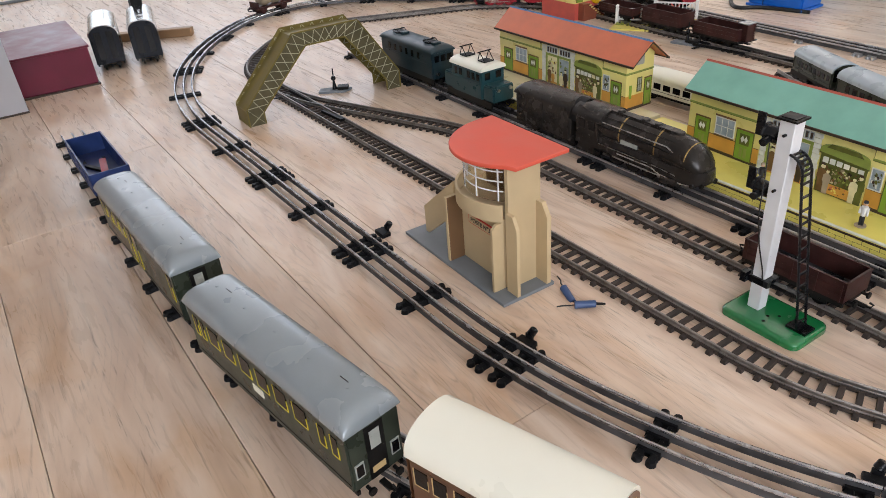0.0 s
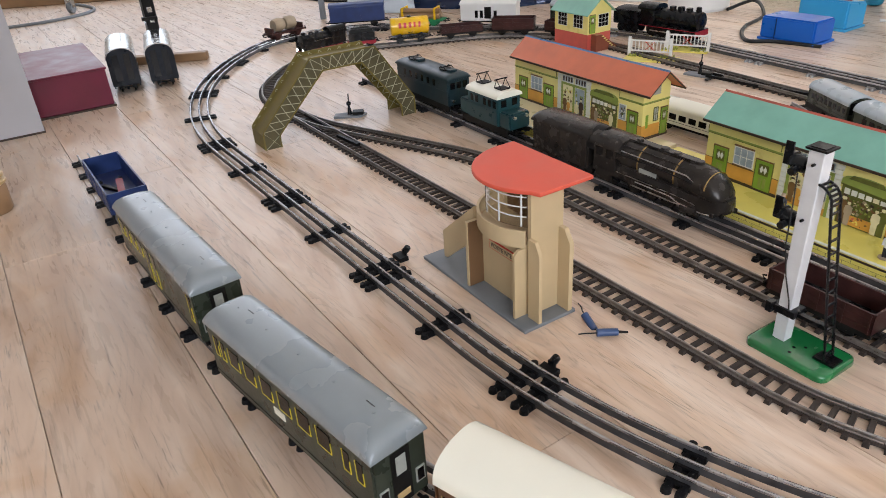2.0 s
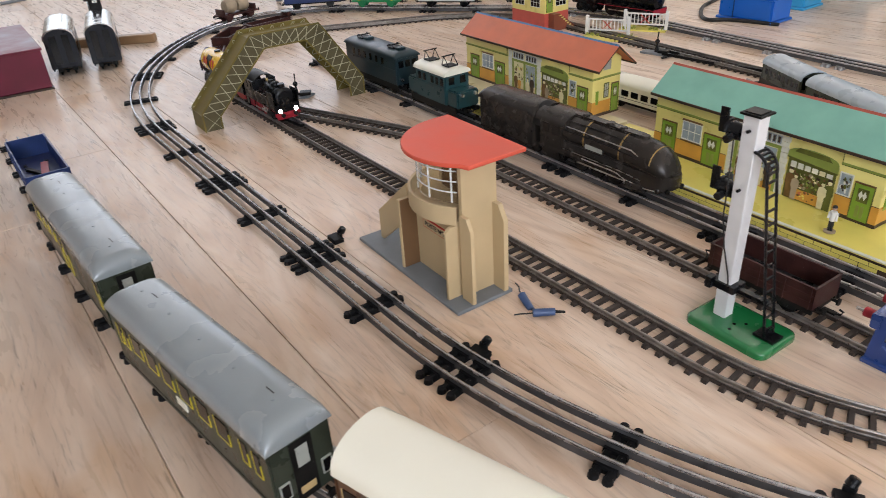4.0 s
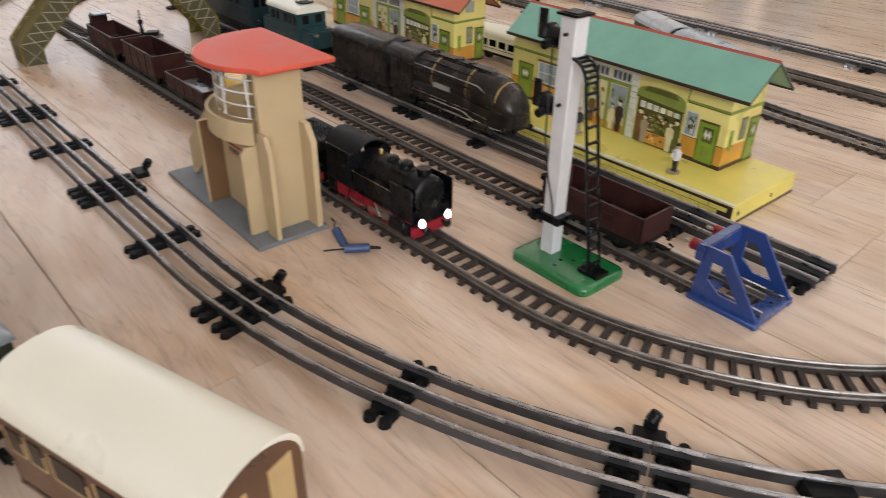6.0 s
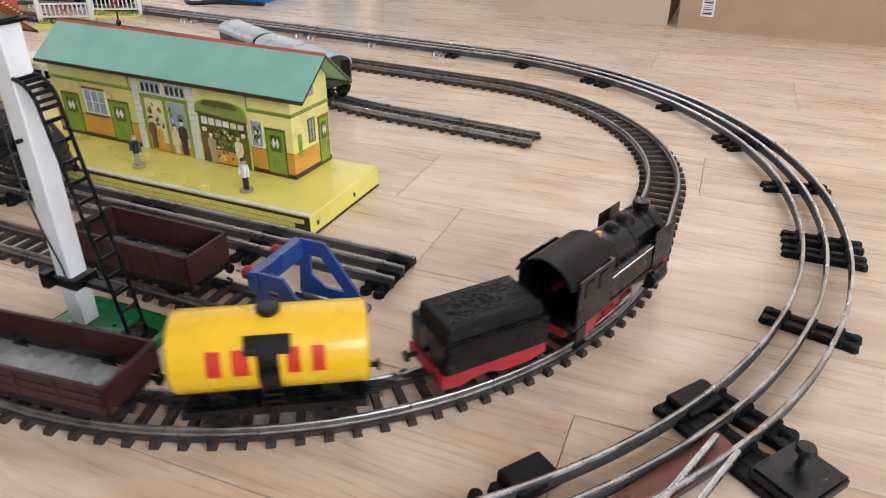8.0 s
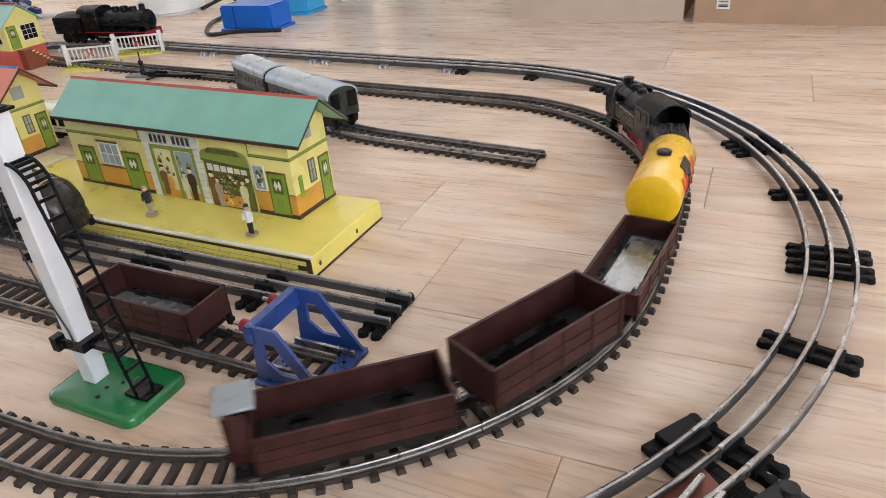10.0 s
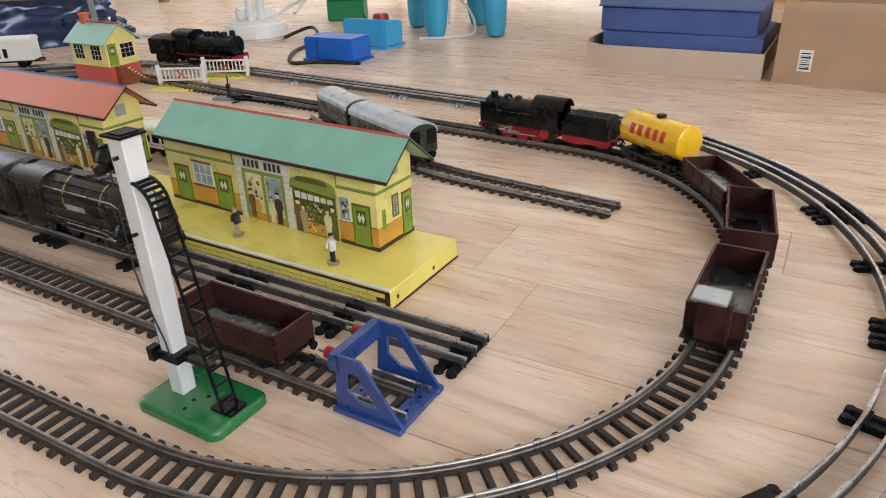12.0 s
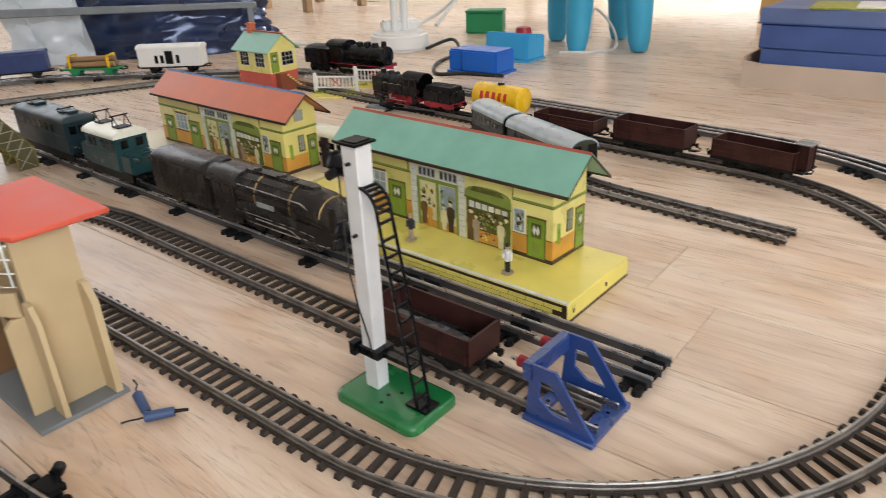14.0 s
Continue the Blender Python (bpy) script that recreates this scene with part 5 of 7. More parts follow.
# distance run by the engine's front along the inner loop
RUN = ((0.0, 3.634), (0.5, 3.762), (1.5, 4.012), (2.2, 4.234), (4.3, 4.990), (6.0, 5.614), (6.5, 5.810), (7.0, 5.966), (7.5, 6.070), (10.0, 6.570), (10.5, 6.660), (11.0, 6.746), (11.5, 6.834), (12.0, 6.930), (12.5, 7.046), (13.0, 7.188), (13.5, 7.355), (14.0, 7.538))
# slack in the couplings: the wagons close up in the bend and draw out on the straight
SLACK = ((0.0, 1.02), (6.5, 1.02), (7.5, 1.0), (8.8, 0.92), (10.0, 0.868), (11.0, 0.880), (12.0, 0.930), (13.0, 0.995), (14.0, 1.05))


def run_at(t):
    """Smooth distance at a time: a monotone cubic through RUN."""
    n = len(RUN)
    d = [(RUN[i + 1][1] - RUN[i][1]) / (RUN[i + 1][0] - RUN[i][0]) for i in range(n - 1)]
    m = [d[0]] + [2 * d[i - 1] * d[i] / (d[i - 1] + d[i]) for i in range(1, n - 1)] + [d[-1]]
    for i in range(n - 1):
        if t <= RUN[i + 1][0] or i == n - 2:
            h = RUN[i + 1][0] - RUN[i][0]
            x = (t - RUN[i][0]) / h
            return (RUN[i][1] * (1 + 2 * x) * (1 - x) ** 2 + h * m[i] * x * (1 - x) ** 2 + RUN[i + 1][1] * x * x * (3 - 2 * x) + h * m[i + 1] * x * x * (x - 1))


def slack(t):
    return float(np.interp(t, [k[0] for k in SLACK], [k[1] for k in SLACK]))


def riding(s, base):
    """The pose of a vehicle whose two axles stand base either side of s on the inner loop."""
    a, b = INNER.off(s + base, 0, 0, True), INNER.off(s - base, 0, 0, True)
    c, d = (a + b) / 2, a - b
    return pose(c.x, c.y, 0.0096, 0, 0, math.degrees(math.atan2(d.y, d.x)))


def motions():
    steps = [i * 0.1 for i in range(141)]
    for (ob, wheels), back, base in TRAIN:
        walk(ob, [(t, riding(run_at(t) - back * (1.0 if back < 0.1 else 0.6 + 0.4 * slack(t) if back < 0.2 else slack(t)), base)) for t in steps])
        for w in wheels:
            r = w.location.z
            x, z = w.location.x, w.location.z
            ticks = [i * 0.0333333 for i in range(421)]
            walk(w, [(t, Matrix.Translation((x, 0, z)) @ Matrix.Rotation((run_at(t) - 3.0) / r, 4, "Y")) for t in ticks])

# ---- parked coaches and engines ----


def nearest(route, x, y):
    return min((route.length * i / 800 for i in range(801)), key=lambda s: (route.at(s)[0] - x) ** 2 + (route.at(s)[1] - y) ** 2)


def parked(route, x, y, z=0.0135, flip=False):
    px, py, h = route.at(nearest(route, x, y))
    return pose(px, py, z, 0, 0, math.degrees(h) + (180 if flip else 0))


def bogie(parent, x, r=0.0105, half=0.0135, wb=0.016, m=None):
    b = part("bogie", Shape().box(x - 0.026, x + 0.026, half + 0.0042, half + 0.0062, 0.007, 0.016).box(x - 0.026, x + 0.026, -half - 0.0062, -half - 0.0042, 0.007, 0.016).box(x - 0.008, x + 0.008, -half - 0.004, half + 0.004, 0.012, 0.018), m or SOOT, parent)
    for k in (-wb, wb):
        wheel_pair(b, x + k, r, half)
    return b


def vault(L, Wd, eave, top, inset=0.0, n=17, over=0.0015):
    """A coach roof: a flattened vault along x, its ends rounded down when inset is given."""
    if inset:
        ends = [(1 - math.cos(p), max(math.sin(p), 0.02) ** 0.75) for p in np.linspace(0.0, math.pi / 2, 8)]
        xs = [(-L / 2 - over + inset * f, k) for f, k in ends] + [(L / 2 + over - inset * f, k) for f, k in reversed(ends)]
    else:
        xs = [(-L / 2 - over, 1.0), (L / 2 + over, 1.0)]
    bend = 0.66 if inset else 0.9
    rings = []
    for x, k in xs:
        w = Wd / 2 + over
        ring = [(x, w * math.copysign(abs(math.cos(a)) ** bend, math.cos(a)), eave + (top - eave) * k * math.sin(a) ** 0.85) for a in np.linspace(0.0, math.pi, n)]
        rings.append(ring + [(x, -w, eave - 0.0012), (x, w, eave - 0.0012)])
    return Shape().loft(rings)


def coach(name, label, m, L, Wd, eave, top, body_mat, roof_mat, wins, win_mat, trim, inset=0.014, category="toy coach", group="parked coaches", end_light=True, z0=0.017):
    t = thing(name, label, category, m, group)
    b = part("body", Shape().box(-L / 2, L / 2, -Wd / 2, Wd / 2, z0, eave).soft(0.0016, 2), body_mat, t)
    r = part("roof", vault(L, Wd, eave, top, inset), roof_mat, t)
    for x in (-L * 0.40, -L * 0.2, 0.0, L * 0.2, L * 0.40) if roof_mat is GREYROOF else ():
        part("roof_rivet", Shape().rod((x, 0, top - 0.0004), (x, 0, top + 0.0006), 0.0011, n=6), roof_mat, r)
    if not inset:
        for d in (-1, 1):
            arch = [((Wd / 2 - 0.0006) * math.cos(a), eave + (top - eave - 0.0016) * math.sin(a)) for a in np.linspace(0.0, math.pi, 15)]
            x = d * (L / 2 + 0.0016)
            part("end_arch", Shape().prism(arch, "x", min(x, x + d * 0.0006), max(x, x + d * 0.0006)), body_mat, b)
            part("end_wall", Shape().box(min(x, x + d * 0.0006), max(x, x + d * 0.0006), -Wd / 2 + 0.0006, Wd / 2 - 0.0006, z0 + 0.001, eave), body_mat, b)
            for y in (-0.013, 0.013):
                part("end_panel", Shape().box(min(x, x + d * 0.0010), max(x, x + d * 0.0010), y - 0.007, y + 0.007, z0 + 0.012, eave + (top - eave) * 0.35), win_mat if trim is None else trim, b)
    for x in (-L * 0.36, L * 0.34) if inset else ():
        part("roof_slot", Shape().box(x, x + 0.010, 0.004, 0.0048, top - 0.0012, top + 0.0001), SOOT, r)
    part("solebar", Shape().box(-L / 2, L / 2, -Wd / 2 + 0.002, -Wd / 2 + 0.005, z0 - 0.004, z0).box(-L / 2, L / 2, Wd / 2 - 0.005, Wd / 2 - 0.002, z0 - 0.004, z0), SOOT, t)
    for x in (-L * 0.34, L * 0.34):
        bogie(t, x)
    for sd in (-1, 1):
        y = sd * Wd / 2
        for x0, x1, zz0, zz1 in wins:
            w = part("window", Shape().box(x0, x1, y - 0.0005, y + 0.0005, zz0, zz1), win_mat, b)
            if trim:
                for a, c, d, e in ((x0 - 0.0011, x0, zz0 - 0.0012, zz1), (x0, x1, zz0 - 0.0012, zz0), (x1, x1 + 0.0004, zz0 - 0.0012, zz0 + (zz1 - zz0) * 0.6)):
                    part("window_line", Shape().box(a, c, y - 0.0006, y + 0.0006, d, e), trim, w)
        part("lining", Shape().box(-L / 2 + 0.003, L / 2 - 0.003, y - 0.0004, y + 0.0004, z0 + 0.006, z0 + 0.0066), SOOT, b)
    for d in (-1, 1):
        x = d * L / 2
        e = part("end_door", Shape().box(x - 0.0006, x + 0.0006, -0.0085, 0.0085, z0 + 0.002, eave - 0.004), SOOT, b)
        if end_light:
            part("end_light", Shape().box(x - 0.001, x + 0.001, -0.0045, 0.0045, eave - 0.026, eave - 0.009), PALE, e)
            part("end_plate", Shape().box(x - 0.001, x + 0.001, -0.006, 0.006, z0 + 0.008, z0 + 0.014), TANC, e)
            for s in (-1, 1):
                g = part("grille", Shape().box(x - 0.0009, x + 0.0009, s * 0.0165 - 0.004, s * 0.0165 + 0.004, z0 + 0.012, z0 + 0.026), PALE, b)
                part("grille_pane", Shape().box(x - 0.0012, x + 0.0012, s * 0.0165 - 0.003, s * 0.0165 + 0.003, z0 + 0.0135, z0 + 0.0245), PANE, g)
        coupling(t, x, d, 0.012)
        buffers(t, x, d, z0 - 0.001, 0.013, SOOT)
    return t


def row(xs, w, z0, z1):
    return [(x, x + w, z0, z1) for x in xs]


ZR = 0.0135
E1 = 0.0745
c2 = coach("passenger_coach", "dark green tin coach with grey roof and yellow window lines", pose(0.051, 0.653, ZR, 0, 0, -44.6), 0.246, 0.048, E1, 0.0885, COACHG, GREYROOF,
           row([-0.110, -0.098], 0.006, E1 - 0.029, E1 - 0.010) + row([-0.083 + 0.0275 * i for i in range(6)], 0.017, E1 - 0.027, E1 - 0.010) + row([0.088, 0.104], 0.0075, E1 - 0.029, E1 - 0.010), PANE, WINY)
part("destination_board", Shape().box(-0.012, 0.004, -0.0249, -0.0238, E1 - 0.039, E1 - 0.032), CREAM, c2)
coach("passenger_coach", "dark green tin luggage coach with grey roof and yellow lines", pose(-0.151, 0.886, ZR, 0, 0, -49.9), 0.272, 0.050, E1, 0.0885, COACHG, GREYROOF,
      row([-0.122, -0.098, -0.074, -0.050], 0.015, E1 - 0.028, E1 - 0.010) + row([-0.022, 0.000], 0.012, E1 - 0.050, E1 - 0.010) + row([0.118], 0.008, E1 - 0.036, E1 - 0.008), PANE, WINY)
coach("dining_coach", "brown lined toy coach with smooth cream roof", pose(0.238, 0.518, ZR, 0, 0, -35.5), 0.138, 0.054, 0.0715, 0.0925, BROWNC, CREAM,
      row([-0.064, -0.048], 0.011, 0.047, 0.062) + row([-0.030], 0.024, 0.047, 0.062) + row([0.002, 0.021, 0.040], 0.014, 0.047, 0.062), PANE, TANC, inset=0.0, group="parked coaches", end_light=False)

bw, _ = open_wagon(pose(-0.357, 1.162, ZR, 0, 0, -52.6), "dark blue toy wagon holding small metal parts", L=0.180, Wd=0.054, h=0.030, half=0.0135, body_mat=BLUEW, group="parked goods wagons", inside=BLUEIN)
load = thing("spare_part", "small dark metal part lying in blue wagon", "spare part", pose(-0.357, 1.162, ZR + 0.0176, 0, 0, -52.6))
part("strip", Shape().box(-0.030, 0.030, -0.006, 0.000, 0, 0.004), SOOT, load, at=pose(0, 0, 0, 0, 0, 24))
part("strip", Shape().box(-0.034, 0.030, -0.006, 0.004, 0.0, 0.003), REDM, load, at=pose(0.004, 0.006, 0.0035, 0, 0, -8))

# wagon at the buffer
# same pale panel, laid in for the floor's reflection
open_wagon(place(-0.352, 0.9175, 0.0096), "brown open goods wagon standing at the blue buffer stop", L=0.110, Wd=0.042, h=0.022, panel=(0.06, 0.94, TINSHEEN), group="open goods wagons")


def streamlined_engine(m):
    t = thing("streamlined_engine", "dark brown cast streamlined steam engine with brass bands", "toy locomotive", m)
    L0, L1 = -0.105, 0.105
    rings = []
    prof = ((-0.060, 0.024, 0.030, 0.070), (0.056, 0.024, 0.030, 0.0695), (0.078, 0.0240, 0.026, 0.0675), (0.090, 0.0235, 0.020, 0.0630), (0.099, 0.0215, 0.018, 0.0565), (0.106, 0.0180, 0.016, 0.0480), (0.110, 0.0125, 0.014, 0.0390), (0.1115, 0.005, 0.014, 0.031))
    for x, w, zb, zt in prof:
        c, hh = (0.022 + zt) / 2, (zt - 0.022) / 2
        rings.append([(x, w * math.cos(a), c + hh * math.sin(a)) for a in np.linspace(0, math.tau, 29)[:-1]])
    b = part("boiler", Shape().loft(rings), BRONZE, t)
    skirt = []
    for x, w in ((-0.104, 0.0255), (0.060, 0.0255), (0.088, 0.0250), (0.104, 0.0210), (0.112, 0.0140), (0.115, 0.0060)):
        skirt.append([(x, -w, 0.0165), (x, w, 0.0165), (x, w * 0.98, 0.024), (x, w * 0.86, 0.034), (x, -w * 0.86, 0.034), (x, -w * 0.98, 0.024)])
    sk = part("skirt", Shape().loft(skirt), BRONZE, t)
    # rim coloured as bright steel to draw the highlight on the skirt's edge
    part("skirt_rim_glint", Shape().tube([(-0.02, -0.0262, 0.0225), (0.040, -0.0262, 0.0225), (0.055, -0.0262, 0.018), (0.088, -0.0240, 0.015), (0.104, -0.016, 0.013)], 0.0009, 6), STEEL, sk)
    cab = part("cab", Shape().box(-0.105, -0.058, -0.0255, 0.0255, 0.020, 0.0575).soft(0.002, 2), BRONZE, t)
    part("cab_roof", vault(0.056, 0.051, 0.0565, 0.0715), BRONZE, cab, at=pose(-0.082, 0, 0))
    for sd in (-1, 1):
        for x in (-0.098, -0.078):
            part("cab_window", Shape().box(x, x + 0.013, sd * 0.0257 - 0.0004, sd * 0.0257 + 0.0004, 0.041, 0.0535), PANE, cab)
        part("handrail", Shape().tube([(-0.056, sd * 0.0228, 0.058), (0.060, sd * 0.0228, 0.057), (0.080, sd * 0.0215, 0.048), (0.090, sd * 0.020, 0.036)], 0.0009, 6), STEEL, b)
        part("silver_line", Shape().tube([(-0.056, sd * 0.0262, 0.0265), (0.050, sd * 0.0262, 0.0265), (0.075, sd * 0.0252, 0.024), (0.096, sd * 0.0205, 0.019)], 0.0007, 5), STEEL, sk)
        part("name_plate", Shape().box(-0.016, 0.014, sd * 0.0246 - 0.0006, sd * 0.0246 + 0.0006, 0.038, 0.044), PALE, b)
        part("lamp", Shape().rod((0.098, sd * 0.013, 0.024), (0.105, sd * 0.013, 0.024), 0.0042, n=10), BRONZE, b)
        for x in (-0.055, -0.020, 0.015, 0.050):
            part("rivet_row", Shape().box(x, x + 0.028, sd * 0.0258 - 0.0003, sd * 0.0258 + 0.0003, 0.0185, 0.0195), SOOT, sk)
    for x in (-0.022, 0.040):
        part("brass_band", Shape().loft([[(x + dx, 0.0243 * math.cos(a), 0.0463 + 0.0243 * math.sin(a)) for a in np.linspace(-0.3, math.pi + 0.3, 21)] + [(x + dx, 0.0238 * math.cos(a), 0.0463 + 0.0238 * math.sin(a)) for a in np.linspace(math.pi + 0.3, -0.3, 21)] for dx in (0, 0.0022)]), BRASS, b)
    for x, r, h in ((-0.040, 0.006, 0.074), (0.004, 0.007, 0.0735), (0.026, 0.006, 0.073), (0.062, 0.007, 0.0715)):
        part("dome", Shape().rod((x, 0, 0.064), (x, 0, h), r, r * 0.85, 14).soft(0.0008, 1), BRONZE, b)
    for sd in (-1, 1):
        for k, (z, y) in enumerate(((0.0640, 0.0165), (0.0520, 0.0240), (0.0365, 0.0243))):
            part("pipe", Shape().tube([(-0.055, sd * y, z), (-0.010 + 0.01 * k, sd * (y + 0.0008), z + 0.0012), (0.035, sd * y, z), (0.070, sd * y * 0.97, z - 0.003)], 0.0010, 6), SOOT if k % 2 else BRONZE, b)
        part("cylinder", Shape().rod((0.058, sd * 0.0215, 0.0125), (0.084, sd * 0.0205, 0.0125), 0.0068, n=14), BRONZE, t)
        part("coupling_rod", Shape().box(-0.034, 0.034, sd * 0.0195 - 0.0010, sd * 0.0195 + 0.0010, 0.0110, 0.0134), STEEL, t)
        part("piston_rod", Shape().rod((0.0, sd * 0.0205, 0.0125), (0.058, sd * 0.0205, 0.0125), 0.0010, n=6), STEEL, t)
        part("cab_step", Shape().box(-0.098, -0.066, sd * 0.0245 - 0.001, sd * 0.0245 + 0.001, 0.006, 0.0165), BRONZE, t)
    part("smokebox_door", Shape().rod((0.0945, 0, 0.0440), (0.1010, 0, 0.0455), 0.0150, 0.0125, 24), BRONZE, b)
    part("brass_ring", Shape().tube([(0.0895 - 0.0006 * math.sin(a), 0.0237 * math.cos(a), 0.0425 + 0.0212 * math.sin(a)) for a in np.linspace(0.15, math.pi - 0.15, 21)], 0.0008, 6), BRASS, b, "thin brass ring round nose")
    part("buffer_beam", Shape().box(0.100, 0.106, -0.022, 0.022, 0.0125, 0.0195).soft(0.001, 1), BRONZE, t)
    buffers(t, 0.106, 1, 0.0160, 0.0130, SOOT)
    part("roof_cowl", Shape().box(-0.055, 0.060, -0.008, 0.008, 0.066, 0.0715).soft(0.002, 2), BRONZE, b)
    for x in (-0.070, -0.030, 0.000, 0.030, 0.066):
        wheel_pair(t, x, 0.0125 if abs(x) < 0.04 else 0.009, 0.0135, "wheelset", BLACK)
    return t


def streamlined_tender(m):
    t = thing("tender", "dark brown cast tender with rounded corridor top", "toy tender", m)
    part("body", Shape().box(-0.066, 0.062, -0.0255, 0.0255, 0.010, 0.060).soft(0.003, 3), BRONZE, t)
    part("roof", vault(0.128, 0.051, 0.0575, 0.0705, 0.012), BRONZE, t, at=pose(-0.002, 0, 0))
    part("corridor_hood", Shape().prism([(0.0262 * math.cos(a), 0.0365 + 0.0370 * math.sin(a)) for a in np.linspace(0.25, math.pi - 0.25, 15)] + [(0.0238 * math.cos(a), 0.0365 + 0.0340 * math.sin(a)) for a in np.linspace(math.pi - 0.25, 0.25, 15)], "x", 0.058, 0.076), SOOT, t)
    for x in (-0.045, 0.040):
        bogie(t, x)
    for x in (-0.040, 0.0, 0.040):
        part("rivet_row", Shape().box(x, x + 0.0006, -0.0258, 0.0258, 0.014, 0.056), SOOT, t)
    return t


def electric_engine(m, label, body_mat, roof_mat, L, stepped, raised):
    t = thing("electric_engine", label, "toy locomotive", m, "toy electric engines")
    Wd, z0, eave = 0.050, 0.018, 0.068
    n0 = L * 0.30 if stepped else L * 0.47
    b = part("body", Shape().box(-n0, n0, -Wd / 2, Wd / 2, z0, eave).soft(0.002, 2), body_mat, t)
    if stepped:
        for d in (-1, 1):
            x0, x1 = sorted((d * n0, d * L / 2))
            part("bonnet", Shape().box(x0, x1, -Wd / 2 + 0.003, Wd / 2 - 0.003, z0, 0.046).soft(0.0025, 2), body_mat, t)
            for y in (-0.013, 0.013):
                part("bonnet_lamp", Shape().rod((d * L / 2, y, 0.040), (d * (L / 2 + 0.004), y, 0.040), 0.003, n=10), STEEL, t)
            for y in (-0.017, 0.006):
                part("cab_window", Shape().box(d * n0 - 0.0006, d * n0 + 0.0006, y, y + 0.011, 0.051, 0.063), PANE, b)
    else:
        for d in (-1, 1):
            for y in (-0.019, -0.005, 0.009):
                part("cab_window", Shape().box(d * n0 - 0.0006, d * n0 + 0.0006, y, y + 0.010, 0.050, 0.062), PANE, b)
            for y in (-0.015, 0.015):
                part("hood_lamp", Shape().rod((d * n0, y, 0.028), (d * (n0 + 0.004), y, 0.028), 0.003, n=10), STEEL, b)
    r = part("roof", vault(2 * n0, Wd, eave, 0.0775, 0.0 if stepped else 0.012, over=0.002), roof_mat, t)
    for sd in (-1, 1):
        for x in ((-0.034, -0.020, 0.004, 0.018, 0.032) if stepped else (-0.066, -0.044, -0.022, 0.0, 0.022, 0.044)):
            if abs(x) < n0 - 0.008:
                part("window", Shape().box(x, x + 0.008, sd * Wd / 2 - 0.0005, sd * Wd / 2 + 0.0005, 0.050, 0.062), PANE, b)
        part("grab_rail", Shape().tube([(-n0 + 0.004, sd * (Wd / 2 + 0.001), 0.046), (n0 - 0.004, sd * (Wd / 2 + 0.001), 0.046)], 0.0006, 5), body_mat, b)
        part("gutter", Shape().box(-n0, n0, sd * Wd / 2 - 0.0016, sd * Wd / 2 + 0.0016, eave - 0.001, eave + 0.0012), SOOT, r)
        part("bogie_side", Shape().box(-L * 0.45, L * 0.45, sd * 0.0205 - 0.001, sd * 0.0205 + 0.001, 0.006, 0.018), SOOT, t)
    for x in (-n0 * 0.62, n0 * 0.58):
        p = part("pantograph", Shape().box(x - 0.010, x + 0.010, -0.010, 0.010, 0.0778, 0.0792), SOOT, r)
        top = 0.094 if raised else 0.0825
        for y in (-0.009, 0.009):
            part("arm", Shape().tube([(x - 0.010, y, 0.079), (x - 0.003, y * 1.05, top), (x + 0.010, y * 1.05, 0.079)] if raised else [(x - 0.012, y, 0.080), (x - 0.006, y, 0.084), (x + 0.006, y, 0.084), (x + 0.012, y, 0.080)], 0.0008, 5), SOOT, p)
        part("contact_bar", Shape().rod((x - 0.003, -0.0135, top), (x - 0.003, 0.0135, top), 0.0011, n=6), SOOT, p)
        if not raised:
            part("roof_box", Shape().box(x + 0.014, x + 0.026, -0.008, 0.008, 0.077, 0.082).soft(0.001, 1), roof_mat, r)
    for x in (-L * 0.32, -L * 0.14, L * 0.14, L * 0.32):
        wheel_pair(t, x, 0.0110, 0.0135)
    for d in (-1, 1):
        buffers(t, d * L / 2 * (1 if stepped else 0.95), d, 0.016, 0.013, SOOT)
        coupling(t, d * L / 2 * 0.95, d, 0.012)
    return t


streamlined_engine(place(-0.648, 1.002, ZR))
streamlined_tender(place(-0.826, 1.002, ZR))
electric_engine(place(-1.030, 1.002, ZR), "teal electric engine with cream roof and raised pantographs", TEAL, CREAM, 0.150, True, True)
electric_engine(place(-1.236, 1.002, ZR), "dark blue green electric engine with lowered pantographs", DKTEAL, DKTEAL, 0.205, False, False)

# coaches on the open ended siding
coach("passenger_coach", "dark green toy coach with pale grey roof, farther one", parked(STUB, 0.787, 1.395, 0.0096), 0.112, 0.044, 0.044, 0.057, COACHG, PALEROOF, row([-0.050 + 0.0127 * i for i in range(8)], 0.007, 0.028, 0.037), PANE, None, 0.0, end_light=False)
coach("passenger_coach", "dark green toy coach with pale grey roof on siding", parked(STUB, 0.846, 1.245, 0.0096), 0.160, 0.046, 0.045, 0.059, COACHG, PALEROOF, row([-0.066 + 0.0165 * i for i in range(8)], 0.009, 0.028, 0.038), PANE, None, 0.0, end_light=False)

# two coaches with silver roofs beside the maroon box
for x, y, turn in ((-0.685, 1.905, -64), (-0.603, 1.940, -66)):
    coach("silver_roof_coach", "dark green toy coach with mirror bright silver roof", pose(x, y, 0.001, 0, 0, turn), 0.200, 0.063, 0.082, 0.105, COACHD, SILVER, row([-0.080, -0.045, -0.01, 0.025, 0.06], 0.018, 0.050, 0.070), PANE, None, 0.0, group="silver roofed coaches", end_light=False)

# ---- goods train standing on the far side of the outer loop ----


